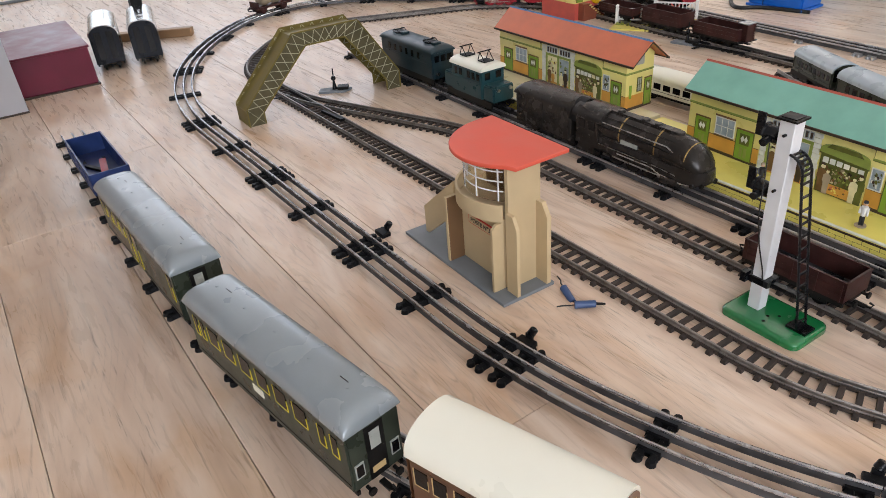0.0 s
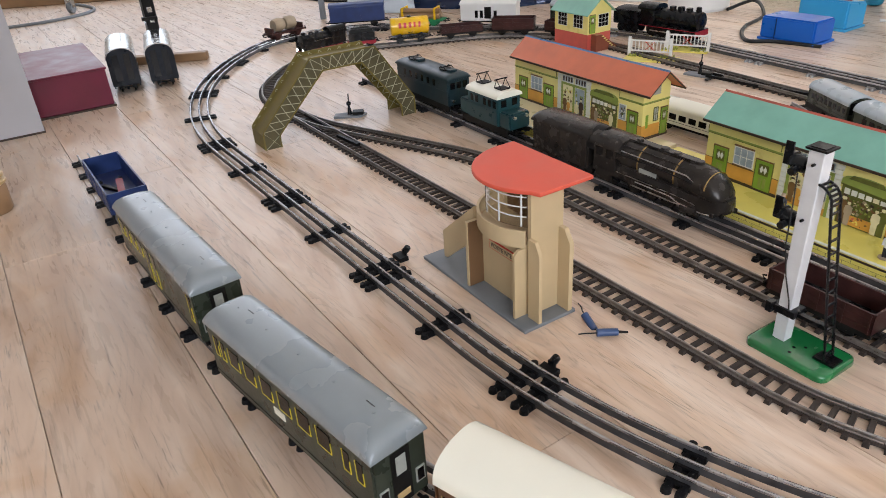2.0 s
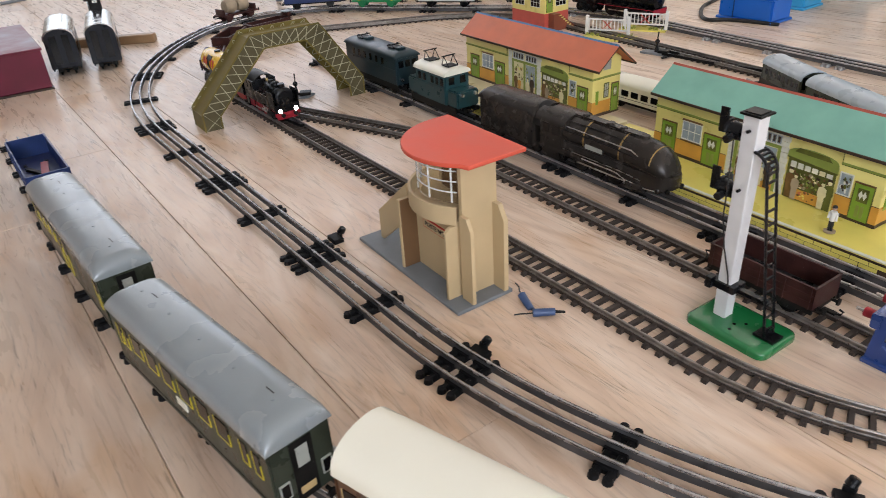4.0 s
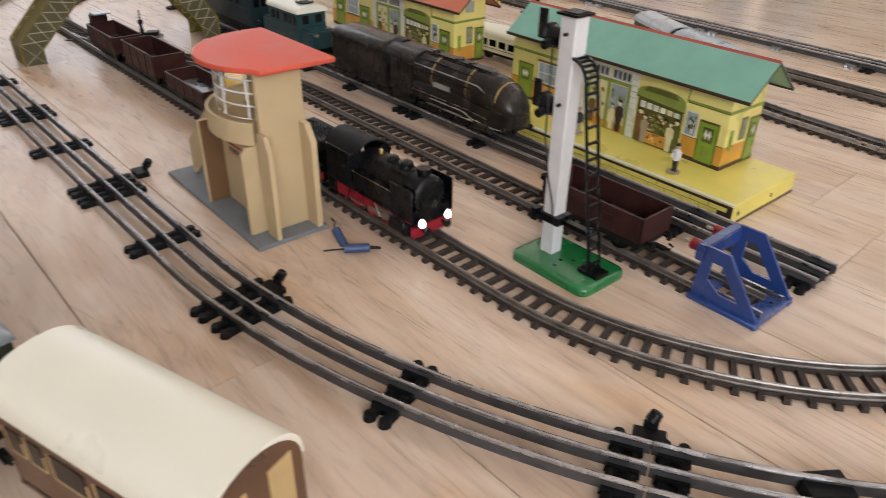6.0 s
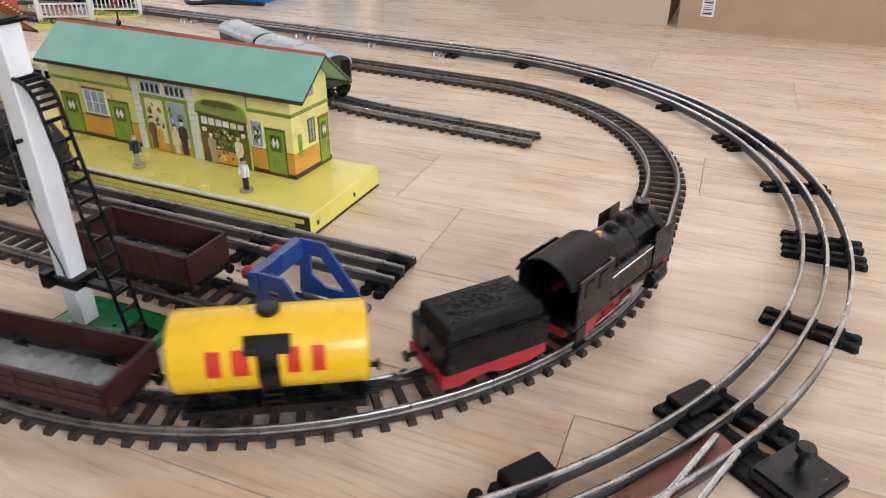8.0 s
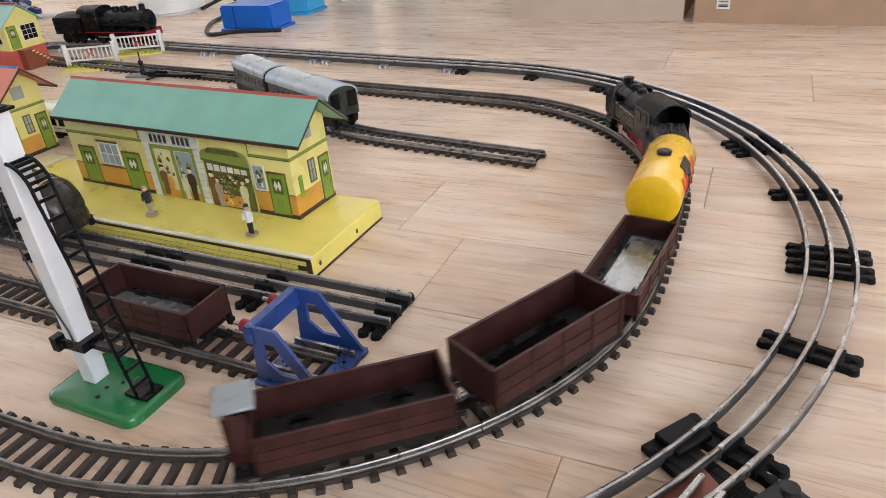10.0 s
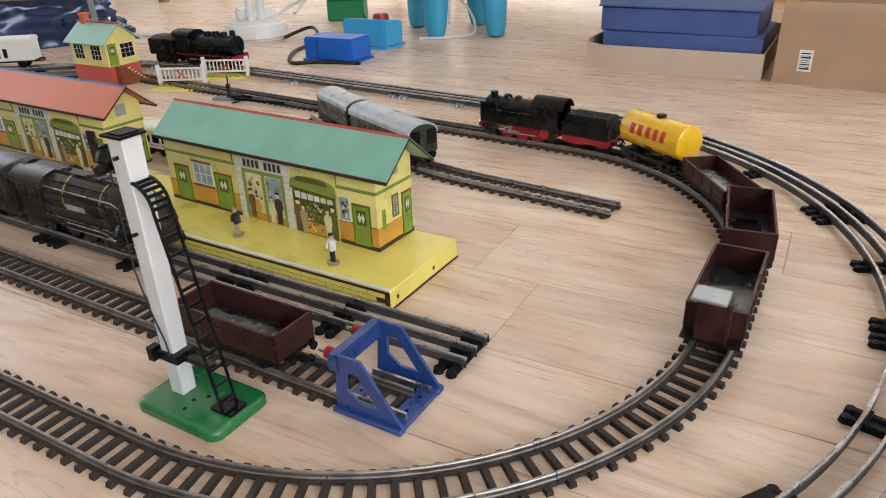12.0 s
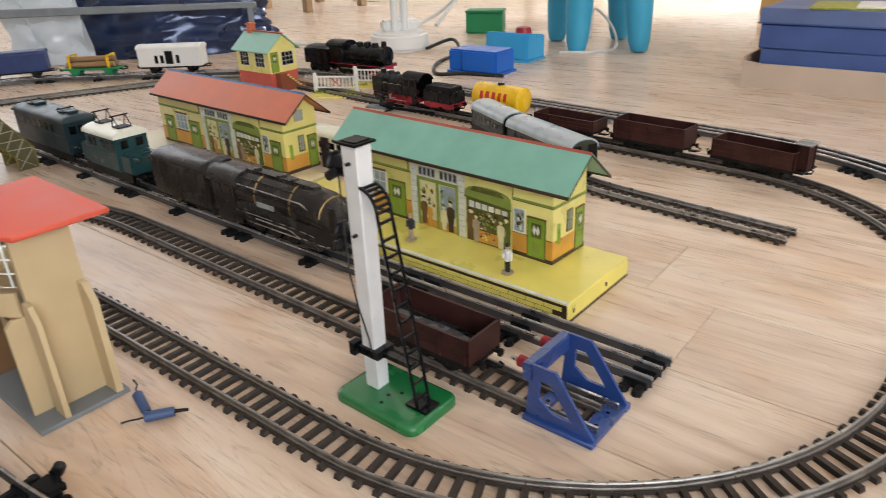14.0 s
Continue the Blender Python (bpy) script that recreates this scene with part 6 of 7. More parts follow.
def van(name, label, m, L, Wd, H, body_mat, roof_mat, marked=False):
    t = thing(name, label, "toy wagon", m, "standing goods train")
    b = part("body", Shape().box(-L / 2, L / 2, -Wd / 2, Wd / 2, 0.017, H).soft(0.001, 1), body_mat, t)
    part("roof", vault(L, Wd, H, H + 0.010), roof_mat, t)
    for sd in (-1, 1):
        part("door", Shape().box(-0.013, 0.013, sd * Wd / 2 - 0.0007, sd * Wd / 2 + 0.0007, 0.019, H - 0.002), body_mat, b)
        if marked:
            part("emblem", Shape().box(-0.010, 0.010, sd * Wd / 2 - 0.0012, sd * Wd / 2 + 0.0012, 0.024, H - 0.006), SOOT, b)
            for x in (-0.034, -0.019, 0.022):
                part("black_mark", Shape().box(-sd * x - 0.0045, -sd * x + 0.0045, sd * Wd / 2 - 0.0010, sd * Wd / 2 + 0.0010, 0.026, 0.046), BLACK, b)
    part("underframe", Shape().box(-L / 2, L / 2, -0.014, 0.014, 0.012, 0.017), SOOT, t)
    for x in (-L * 0.3, L * 0.3):
        wheel_pair(t, x, 0.0105, 0.0135)
    for d in (-1, 1):
        coupling(t, d * L / 2, d, 0.012)
        buffers(t, d * L / 2, d, 0.015, 0.013, SOOT)
    return t


def load_wagon(name, label, m, L, frame_mat, kind):
    t = thing(name, label, "toy wagon", m, "standing goods train")
    part("underframe", Shape().box(-L / 2, L / 2, -0.022, 0.022, 0.014, 0.019).soft(0.0008, 1), frame_mat, t)
    if kind == "logs":
        for y, z in ((-0.010, 0.027), (0.010, 0.027), (0.0, 0.040)):
            part("log", Shape().rod((-L * 0.42, y, z), (L * 0.42, y, z), 0.0078, 0.0070, 10), TIMBER, t)
        for x in (-L * 0.34, L * 0.34):
            part("stake", Shape().box(x - 0.003, x + 0.003, -0.0225, -0.019, 0.019, 0.050).box(x - 0.003, x + 0.003, 0.019, 0.0225, 0.019, 0.050).box(x - 0.003, x + 0.003, -0.0225, 0.0225, 0.0485, 0.0515), YEL, t)
    else:
        for x, r in ((-0.020, 0.019), (0.020, 0.019)):
            part("barrel", Shape().loft([[(x + k, y * 1.0, 0.019 + r + r * q) for y, q in [(r * s * math.cos(a), s * math.sin(a)) for a in np.linspace(0, math.tau, 17)[:-1]]] for k, s in ((-0.017, 0.82), (-0.006, 1.0), (0.006, 1.0), (0.017, 0.82))]), SAND, t)
        for d in (-1, 1):
            part("end_stanchion", Shape().box(d * L * 0.44 - 0.002, d * L * 0.44 + 0.002, -0.020, 0.020, 0.019, 0.034), frame_mat, t)
    for x in (-L * 0.3, L * 0.3):
        wheel_pair(t, x, 0.0105, 0.0135, m=frame_mat)
        for yy in (-1, 1):
            part("axle_guard", Shape().prism(((x - 0.012, 0.016), (x - 0.006, 0.004), (x + 0.006, 0.004), (x + 0.012, 0.016)), "y", yy * 0.0205 - 0.0008, yy * 0.0205 + 0.0008), frame_mat, t)
    for d in (-1, 1):
        coupling(t, d * L / 2, d, 0.012)
        buffers(t, d * L / 2, d, 0.015, 0.013, SOOT)
    return t


def standing_engine(m):
    t = thing("steam_engine", "black toy steam engine with thin red line", "toy locomotive", m, "standing goods train")
    rings = [[(x, w * math.cos(a), 0.046 + w * math.sin(a)) for a in np.linspace(0, math.tau, 25)[:-1]] for x, w in ((-0.020, 0.021), (0.088, 0.021), (0.0885, 0.0225), (0.102, 0.0225), (0.104, 0.016), (0.1045, 0.004))]
    b = part("boiler", Shape().loft(rings), BLACK, t)
    for x, h, r in ((0.092, 0.080, 0.007), (0.066, 0.075, 0.009), (0.042, 0.076, 0.010), (0.018, 0.075, 0.009)):
        part("dome", Shape().rod((x, 0, 0.062), (x, 0, h), r, r * 0.9, 14).soft(0.0012, 2), BLACK, b)
    part("running_board", Shape().box(-0.062, 0.106, -0.026, 0.026, 0.0255, 0.028), BLACK, t)
    part("red_line", Shape().box(-0.062, 0.106, -0.0264, 0.0264, 0.0240, 0.0256), REDM, t)
    cab = part("cab", Shape().box(-0.062, -0.020, -0.025, 0.025, 0.028, 0.066).soft(0.001, 1), BLACK, t)
    part("cab_roof", vault(0.050, 0.050, 0.065, 0.078), BLACK, cab, at=pose(-0.043, 0, 0))
    for sd in (-1, 1):
        part("cab_window", Shape().box(-0.052, -0.038, sd * 0.0253 - 0.0004, sd * 0.0253 + 0.0004, 0.050, 0.062), PANE, cab)
        part("cylinder", Shape().rod((0.070, sd * 0.021, 0.016), (0.096, sd * 0.021, 0.016), 0.0085, n=14), BLACK, t)
        part("coupling_rod", Shape().box(-0.032, 0.070, sd * 0.0205 - 0.001, sd * 0.0205 + 0.001, 0.0125, 0.0150), STEEL, t)
    for x in (-0.030, 0.004, 0.038):
        wheel_pair(t, x, 0.0165, 0.0135, "driving_wheel", SOOT, True)
    wheel_pair(t, 0.086, 0.009, 0.0135)
    part("buffer_beam", Shape().box(0.104, 0.107, -0.026, 0.026, 0.013, 0.026), REDM, t)
    ten = part("tender_body", Shape().box(-0.150, -0.068, -0.025, 0.025, 0.020, 0.056).soft(0.002, 2), BLACK, t)
    part("tender_coal", Shape().loft([[(x, y, z) for x, y in ((-0.145 + k, -0.022 + k), (-0.075 - k, -0.022 + k), (-0.075 - k, 0.022 - k), (-0.145 + k, 0.022 - k))] for z, k in ((0.056, 0.0), (0.062, 0.006), (0.064, 0.012))]), COAL, ten)
    for x in (-0.130, -0.108, -0.086):
        wheel_pair(ten, x, 0.0105, 0.0135)
    return t


standing_engine(parked(OUTER, 0.655, 2.055, ZR, True))
van("goods_van", "dark green toy goods van with grey roof", parked(OUTER, 0.445, 2.215, ZR), 0.120, 0.048, 0.060, COACHG, PALEROOF)
van("goods_van", "white toy refrigerator van with black marks", parked(OUTER, 0.235, 2.350, ZR), 0.165, 0.050, 0.062, WHITEPL, WHITEPL, True)
load_wagon("log_wagon", "green toy wagon loaded with brown logs and yellow stakes", parked(OUTER, 0.022, 2.385, ZR), 0.150, TOYG, "logs")
van("goods_van", "dark blue toy goods van on red frame", parked(OUTER, -0.175, 2.375, ZR), 0.165, 0.050, 0.060, BLUEW, BLUEW)
load_wagon("barrel_wagon", "dark red toy wagon loaded with two pale barrels", parked(OUTER, -0.330, 2.255, ZR), 0.120, DKRED, "barrels")

# cream and red railcar between the station houses
coach("railcar", "cream and dark red tin railcar standing behind station", place(-0.800, 1.262, 0.002), 0.19, 0.044, 0.040, 0.050, CREAM, CREAM, row([-0.082 + 0.021 * i for i in range(8)], 0.015, 0.022, 0.032), PANE, None, 0.0, "toy railcar", "railcars", False, 0.012)

# ---- signal cabin and level crossing ----


def signal_cabin(m):
    t = thing("signal_cabin", "yellow tin signal cabin with green roof and red base", "toy signal cabin", m)
    L, D = 0.122, 0.078
    part("base", Shape().box(0, L, 0, D, 0, 0.040), mat("cabin_red", (0.55, 0.10, 0.075), 0.4, 0, 0.1, 40), t, "red printed tin base")
    w = part("wall", Shape().prism(((0, 0.0402), (D, 0.0402), (D, 0.094), (D / 2, 0.124), (0, 0.094)), "x", 0.0, L), LITHY, t)
    for sd, (a, b) in enumerate(((-0.009, D / 2), (D + 0.009, D / 2))):
        part("roof_slope", Shape().prism(((a, 0.0865), (b, 0.1250), (b, 0.1268), (a, 0.0885)), "x", -0.008, L + 0.008), ROOFG, t)
    part("ridge", Shape().box(-0.008, L + 0.008, D / 2 - 0.003, D / 2 + 0.003, 0.1255, 0.1285), RIDGER, t)
    part("chimney", Shape().box(0.010, 0.024, D / 2 - 0.007, D / 2 + 0.007, 0.115, 0.145).box(0.008, 0.026, D / 2 - 0.009, D / 2 + 0.009, 0.140, 0.144), ROOFR, t)
    for x in (0.014, 0.072):
        pane_window(w, x, x + 0.032, 0.054, 0.084, 0, (3, 3), LITHW, PANE)
    door(w, 0.006, 0.024, 0.042, 0.085, L, "x")
    pane_window(w, 0.036, 0.068, 0.055, 0.084, L, (3, 3), LITHW, PANE, "x")
    st = part("stairs", Shape().prism(((0.012, 0.0), (D + 0.012, 0.0), (0.030, 0.040), (0.012, 0.040)), "x", L + 0.001, L + 0.020), mat("stair_brown", (0.22, 0.06, 0.03), 0.5), t, "brown printed stairs")
    for i in range(7):
        y = 0.030 + i * 0.0066
        part("step", Shape().box(L + 0.001, L + 0.0205, y, y + 0.0068, 0.0335 - i * 0.0053, 0.0365 - i * 0.0053), LITHY, st)
    return t


signal_cabin(place(-1.482, 1.535))


def crossing():
    t = thing("level_crossing", "yellow tin level crossing with white gates and grass", "toy level crossing", place(-1.235, 1.530, 0, 28))
    part("plate", Shape().prism(((0, 0), (0.125, 0.004), (0.122, 0.055), (0.0, 0.052)), "z", 0, 0.003), LITHP, t)
    part("plate", Shape().prism(((0.062, 0.112), (0.172, 0.112), (0.172, 0.165), (0.062, 0.165)), "z", 0, 0.003), LITHP, t)
    for x, y in ((0.004, 0.034), (0.080, 0.036), (0.066, 0.118), (0.130, 0.118)):
        g = Shape()
        rng = random.Random(int(x * 1000))
        for i in range(26):
            a, b = x + rng.random() * 0.035, y + rng.random() * 0.014
            g.rod((a, b, 0.003), (a + rng.uniform(-0.002, 0.002), b, 0.006 + rng.random() * 0.005), 0.0018, 0.0004, 5)
        part("grass_tuft", g, GRASS, t)
    for x0, y0 in ((0.0, 0.050), (0.070, 0.128)):
        gate = part("gate", Shape().box(x0 + 0.005, x0 + 0.097, y0, y0 + 0.002, 0.036, 0.0395).box(x0 + 0.005, x0 + 0.097, y0, y0 + 0.002, 0.012, 0.0155), WHITEPL, t, "white slatted gate")
        for i in range(11):
            x = x0 + 0.007 + i * 0.0085
            part("slat", Shape().box(x, x + 0.0022, y0 + 0.0002, y0 + 0.0018, 0.0155, 0.036), WHITEPL, gate)
        for x in (x0 - 0.001, x0 + 0.097):
            part("gate_post", Shape().box(x, x + 0.007, y0 - 0.0025, y0 + 0.0045, 0.003, 0.046).soft(0.0006, 1), WHITEPL, t)
        for e, f in (((x0 + 0.040, y0 - 0.0005, 0.016), (x0 + 0.062, y0 - 0.0005, 0.036)), ((x0 + 0.062, y0 - 0.0005, 0.016), (x0 + 0.040, y0 - 0.0005, 0.036))):
            part("gate_cross", Shape().bar(e, f, 0.0028, 0.001), SHELLRED, gate)
    return t


crossing()


def point_lever(m, label):
    t = thing("point_lever", label, "track lever", m, "point levers")
    part("plate", Shape().prism(((-0.028, -0.012), (0.026, -0.015), (0.038, 0.004), (0.018, 0.015), (-0.026, 0.010)), "z", 0, 0.004), GREYB, t)
    part("motor_box", Shape().box(0.010, 0.032, -0.010, 0.010, 0.004, 0.010).soft(0.001, 1), SOOT, t)
    part("lever", Shape().rod((0.004, 0, 0.004), (0.004, 0, 0.022), 0.005, 0.002, 10).rod((0.004, 0, 0.022), (0.005, 0, 0.046), 0.0014, n=6).ball((0.004, 0, 0.026), 0.005, 1.0, 10), BLACK, t)
    return t


point_lever(pose(-0.072, 1.565, 0, 0, 0, 5), "grey point motor plate with black lever and lantern")
point_lever(pose(0.668, 1.742, 0, 0, 0, -40), "grey blue point plate with short black lever")

# switch blades and frogs of the two small turnouts
for n, (x, y, h, side) in enumerate(((-0.110, 1.478, -53.5, 1), (0.745, 1.640, -52.0, -1))):
    t = thing("turnout_blades", "dull grey turnout blades between the two rails", "turnout", pose(x, y, 0.004, 0, 0, h), "turnout blades")
    part("blade", Shape().prism(((-0.10, -0.0115), (0.02, -0.006), (0.02, -0.0045), (-0.10, -0.0108)), "z", 0, 0.0052), TIE, t)
    part("blade", Shape().prism(((-0.10, 0.0108), (0.02, 0.0125), (0.02, 0.0138), (-0.10, 0.0115)), "z", 0, 0.0052), TIE, t)
    part("frog", Shape().prism(((0.06, 0.004), (0.13, 0.009), (0.13, 0.018), (0.06, 0.007)), "z", 0, 0.0050), TIE, t)
    part("tie_bar", Shape().box(-0.088, -0.082, -0.030, 0.030, -0.001, 0.0008), SOOT, t)


def track_terminal(m):
    t = thing("track_terminal", "black clamp with wire knob on the rail edge", "track clamp", m, "track clamps")
    part("clip", Shape().box(-0.010, 0.010, -0.006, 0.007, 0, 0.006).soft(0.0008, 1), TIE, t)
    part("tab", Shape().box(-0.0045, 0.0045, 0.005, 0.008, 0.004, 0.011).soft(0.0006, 1), TIE, t)
    part("knob", Shape().rod((0, 0.008, 0.009), (0.003, 0.011, 0.0155), 0.0046, 0.0040, 12).soft(0.0008, 1), BLACK, t)
    return t


track_terminal(pose(0.092, 0.978, 0, 0, 0, ANG))
track_terminal(pose(0.258, 0.748, 0, 0, 0, -43))
track_terminal(pose(0.505, 0.572, 0, 0, 0, -22))

# pressed turnout of the outer loop beside the camera
o_t = thing("outer_turnout", "black tinplate turnout with reddish brown filler plate", "turnout", pose(0.73, 0.497, 0, 0, 0, 0))
part("filler_plate", Shape().prism(((-0.10, -0.030), (0.045, -0.022), (0.048, -0.004), (-0.085, -0.012)), "z", 0.0052, 0.0075), mat("plate_red_brown", (0.16, 0.05, 0.035), 0.35, 0.3, 0.2, 40), o_t)
for k, (x, y) in enumerate(((0.058, 0.020), (-0.062, 0.024), (-0.14, 0.030))):
    part("junction_box", Shape().box(x - 0.014, x + 0.014, y - 0.010, y + 0.010, 0, 0.009).soft(0.0012, 1), TIE, o_t)
part("cross_tie", Shape().box(0.034, 0.060, -0.060, 0.030, 0.0, 0.0044).soft(0.0008, 1), TIE, o_t)
part("switch_stand", Shape().box(0.036, 0.075, -0.066, -0.034, 0.0045, 0.012).soft(0.0015, 2), BLACK, o_t)
part("switch_handle", Shape().rod((0.058, -0.047, 0.012), (0.060, -0.047, 0.022), 0.0022, 0.0018, 8).rod((0.060, -0.047, 0.022), (0.060, -0.047, 0.025), 0.0058, 0.0046, 14), BLACK, o_t)
for y0, y1 in ((-0.0262, -0.010), (-0.040, -0.024)):
    part("diverging_rail", Shape().tube([(-0.24, y0 - 0.075, 0.0115), (-0.14, y0 - 0.035, 0.0115), (-0.05, y0 - 0.008, 0.0115), (0.04, y1, 0.0115)], 0.0020, 8), RAILB, o_t)

# ---- clutter round the edges of the layout ----
mb = thing("maroon_box", "maroon cardboard box with shiny torn corner lying closed", "box", place(-1.762, 0.30))
part("body", Shape().box(-0.33, 0, 0, 0.18, 0.004, 0.086).soft(0.002, 1), MAROON, mb)
# dark sheet at the foot stands in for the box's shadow
part("flap_shadow", Shape().box(-0.33, 0.002, -0.002, 0.183, 0, 0.004), LITHB, mb)
part("lid_edge", Shape().box(-0.332, 0.003, -0.003, 0.183, 0.083, 0.088).soft(0.001, 1), MAROON, mb)
wc = thing("white_cabinet", "plain white cabinet side standing at the floor edge", "cabinet", place(-1.664, 0.325))
part("panel", Shape().box(-0.5, 0.0, -0.45, 0.0, 0.004, 0.75), mat("cabinet_grey_white", (0.50, 0.51, 0.55), 0.5, 0, 0.05, 6), wc)
part("plinth_line", Shape().box(-0.5, 0.001, -0.45, 0.001, 0, 0.004), LITHB, wc)

st = thing("wood_stick", "short brown wooden stick on the floor", "wood stick", pose(-0.60, 2.118, 0, 0, 0, 6))
part("stick", Shape().box(-0.16, 0.045, -0.014, 0.014, 0, 0.022).soft(0.002, 1), TIMBER, st)
gn = thing("metal_stand", "dark metal stand with silver slots leaning upright", "metal stand", pose(-0.655, 2.05, 0, 0, 0, -60))
part("upright", Shape().box(-0.020, 0.020, -0.014, 0.014, 0.0, 0.30).soft(0.002, 1), SOOT, gn)
part("edge_strip", Shape().box(-0.026, -0.020, -0.016, 0.016, 0.0, 0.30), SILVER, gn)
for z in (0.09, 0.12, 0.145, 0.19, 0.23):
    part("slot", Shape().box(0.0195, 0.0215, -0.006, 0.006, z, z + 0.014).soft(0.001, 1), SILVER, gn)
part("bracket", Shape().box(0.015, 0.032, -0.024, 0.014, 0.078, 0.088).box(0.015, 0.032, -0.024, 0.014, 0.128, 0.136), SOOT, gn)

lw = thing("caster_lamp_foot", "white wheeled stand foot with grey caster", "stand", pose(-1.42, 3.02, 0))
part("leg", Shape().rod((0, 0, 0.045), (0.02, 0.10, 0.30), 0.012, n=12), WHITEPL, lw)
part("caster", Shape().rod((-0.010, 0, 0.022), (0.010, 0, 0.022), 0.022, n=16).soft(0.003, 2), GREYB, lw)
part("fork", Shape().box(-0.014, 0.014, -0.010, 0.010, 0.022, 0.052), STEEL, lw)
tb = thing("timber_base", "low brown wooden board far on the floor", "board", pose(-1.35, 3.35, 0, 0, 0, 8))
part("board", Shape().box(-0.55, 0.45, -0.05, 0.05, 0, 0.05).soft(0.003, 1), TIMBER, tb)


def cable(label, m, pts, r, at=(0, 0, 0)):
    t = thing("cable", label, "cable", pose(*at), "loose cables")
    fine = []
    p = [Vector(q) for q in pts]
    for i in range(len(p) - 1):
        a, b, c, d = p[max(i - 1, 0)], p[i], p[i + 1], p[min(i + 2, len(p) - 1)]
        for k in range(8):
            f = k / 8
            fine.append(0.5 * (2 * b + (c - a) * f + (2 * a - 5 * b + 4 * c - d) * f * f + (3 * b - a - 3 * c + d) * f ** 3))
    part("strand", Shape().tube(fine + [p[-1]], r, 6), m, t)
    return t


cable("grey cable looping over the floor", GREYB, [(-1.62, 3.3, 0.005), (-1.35, 3.06, 0.005), (-1.40, 2.85, 0.005), (-1.62, 2.70, 0.005), (-1.85, 2.6, 0.005)], 0.006)
cable("brown cable lying behind the goods train", SOOT, [(-0.75, 3.35, 0.004), (-0.42, 2.98, 0.004), (-0.22, 2.95, 0.004), (-0.10, 3.15, 0.004), (-0.3, 3.6, 0.004)], 0.004)

# dark blue crumpled bag and low black frame behind the goods train
bag = Shape()
rng = random.Random(11)
rings = []
for i in range(29):
    z = 0.26 * i / 28
    ring = []
    for k in range(72):
        a = k * math.tau / 72
        w = 1.0 - 0.25 * (i / 28) + 0.12 * noise.noise(Vector((math.cos(a) * 2.6, math.sin(a) * 2.6, z * 16))) + 0.09 * noise.noise(Vector((math.cos(a) * 8, math.sin(a) * 8, z * 34))) + 0.05 * noise.noise(Vector((math.cos(a) * 19, math.sin(a) * 19, z * 60)))
        ring.append((0.38 * w * math.cos(a), 0.17 * w * math.sin(a), z))
    rings.append(ring)
bg = thing("plastic_bag", "dark blue shiny crumpled plastic bag on the floor", "bag", pose(0.15, 2.84, 0.0, 0, 0, -14))
part("sheet", bag.loft(rings), BAG, bg)
liner = Shape()
rows_ = []
for i in range(15):
    z = 0.215 * (1 - i / 14)
    rows_.append([(-0.40 + 0.085 * math.sin(j * 0.55) * 0.3 + 0.0135 * j + 0.05 * (1 - z / 0.2), -0.185 + 0.030 * noise.noise(Vector((j * 0.35, z * 18, 2.0))) - 0.05 * (1 - z / 0.215), z + 0.001) for j in range(19)])
rows_ += [[(x, y + 0.0025, z) for x, y, z in r] for r in rows_[::-1]]
part("pale_liner", liner.loft(rows_, True), mat("milky_film", (0.62, 0.68, 0.74), 0.25, 0, 0.1, 9, coat=0.4), bg, "milky clear plastic liner hanging out")
fr = thing("table_rail", "low pale grey metal rail on thin legs before bag", "table", pose(-0.25, 2.62, 0, 0, 0, 0))
part("rail", Shape().prism(((-0.10, 0.148), (0.71, 0.132), (0.71, 0.148), (-0.10, 0.172)), "y", -0.012, 0.012).soft(0.003, 1), GREYB, fr)
for x, z in ((-0.08, 0.146), (0.69, 0.131)):
    part("leg", Shape().box(x - 0.008, x + 0.008, -0.010, 0.010, 0.0, z + 0.003), GREYB, fr)

# white pedestal foot with rods, and its cables
pf = thing("pedestal_foot", "round white pedestal foot with thin white rods", "stand", pose(0.865, 2.475, 0))
part("disc", Shape().rod((0, 0, 0), (0, 0, 0.050), 0.092, 0.086, 40).soft(0.008, 3), WHITEPL, pf)
part("box", Shape().box(-0.045, 0.065, 0.005, 0.070, 0.050, 0.080).soft(0.006, 2), WHITEPL, pf)
for x, y, d in ((-0.012, 0.0, 0.012), (0.020, 0.01, 0.012)):
    part("rod", Shape().rod((x, y, 0.05), (x, y, 0.50), d, n=14), WHITEPL, pf)
cable("black cable running from pedestal foot to blue box", CABLEB, [(0.93, 2.40, 0.005), (1.02, 2.44, 0.02), (1.00, 2.30, 0.004), (0.90, 2.16, 0.004), (0.86, 2.02, 0.004), (0.92, 1.99, 0.004), (1.00, 1.92, 0.003)], 0.005)
cable("white cable curling over the floor", CABLEW, [(0.30, 2.95, 0.006), (0.55, 2.72, 0.006), (0.80, 2.62, 0.006), (1.05, 2.78, 0.05), (1.12, 2.70, 0.12), (1.00, 2.55, 0.05)], 0.006)
cable("white cable behind the stool legs", CABLEW, [(1.25, 2.16, 0.004), (1.33, 2.12, 0.004), (1.42, 2.16, 0.004), (1.44, 2.22, 0.05), (1.40, 2.26, 0.10), (1.36, 2.20, 0.03)], 0.004)

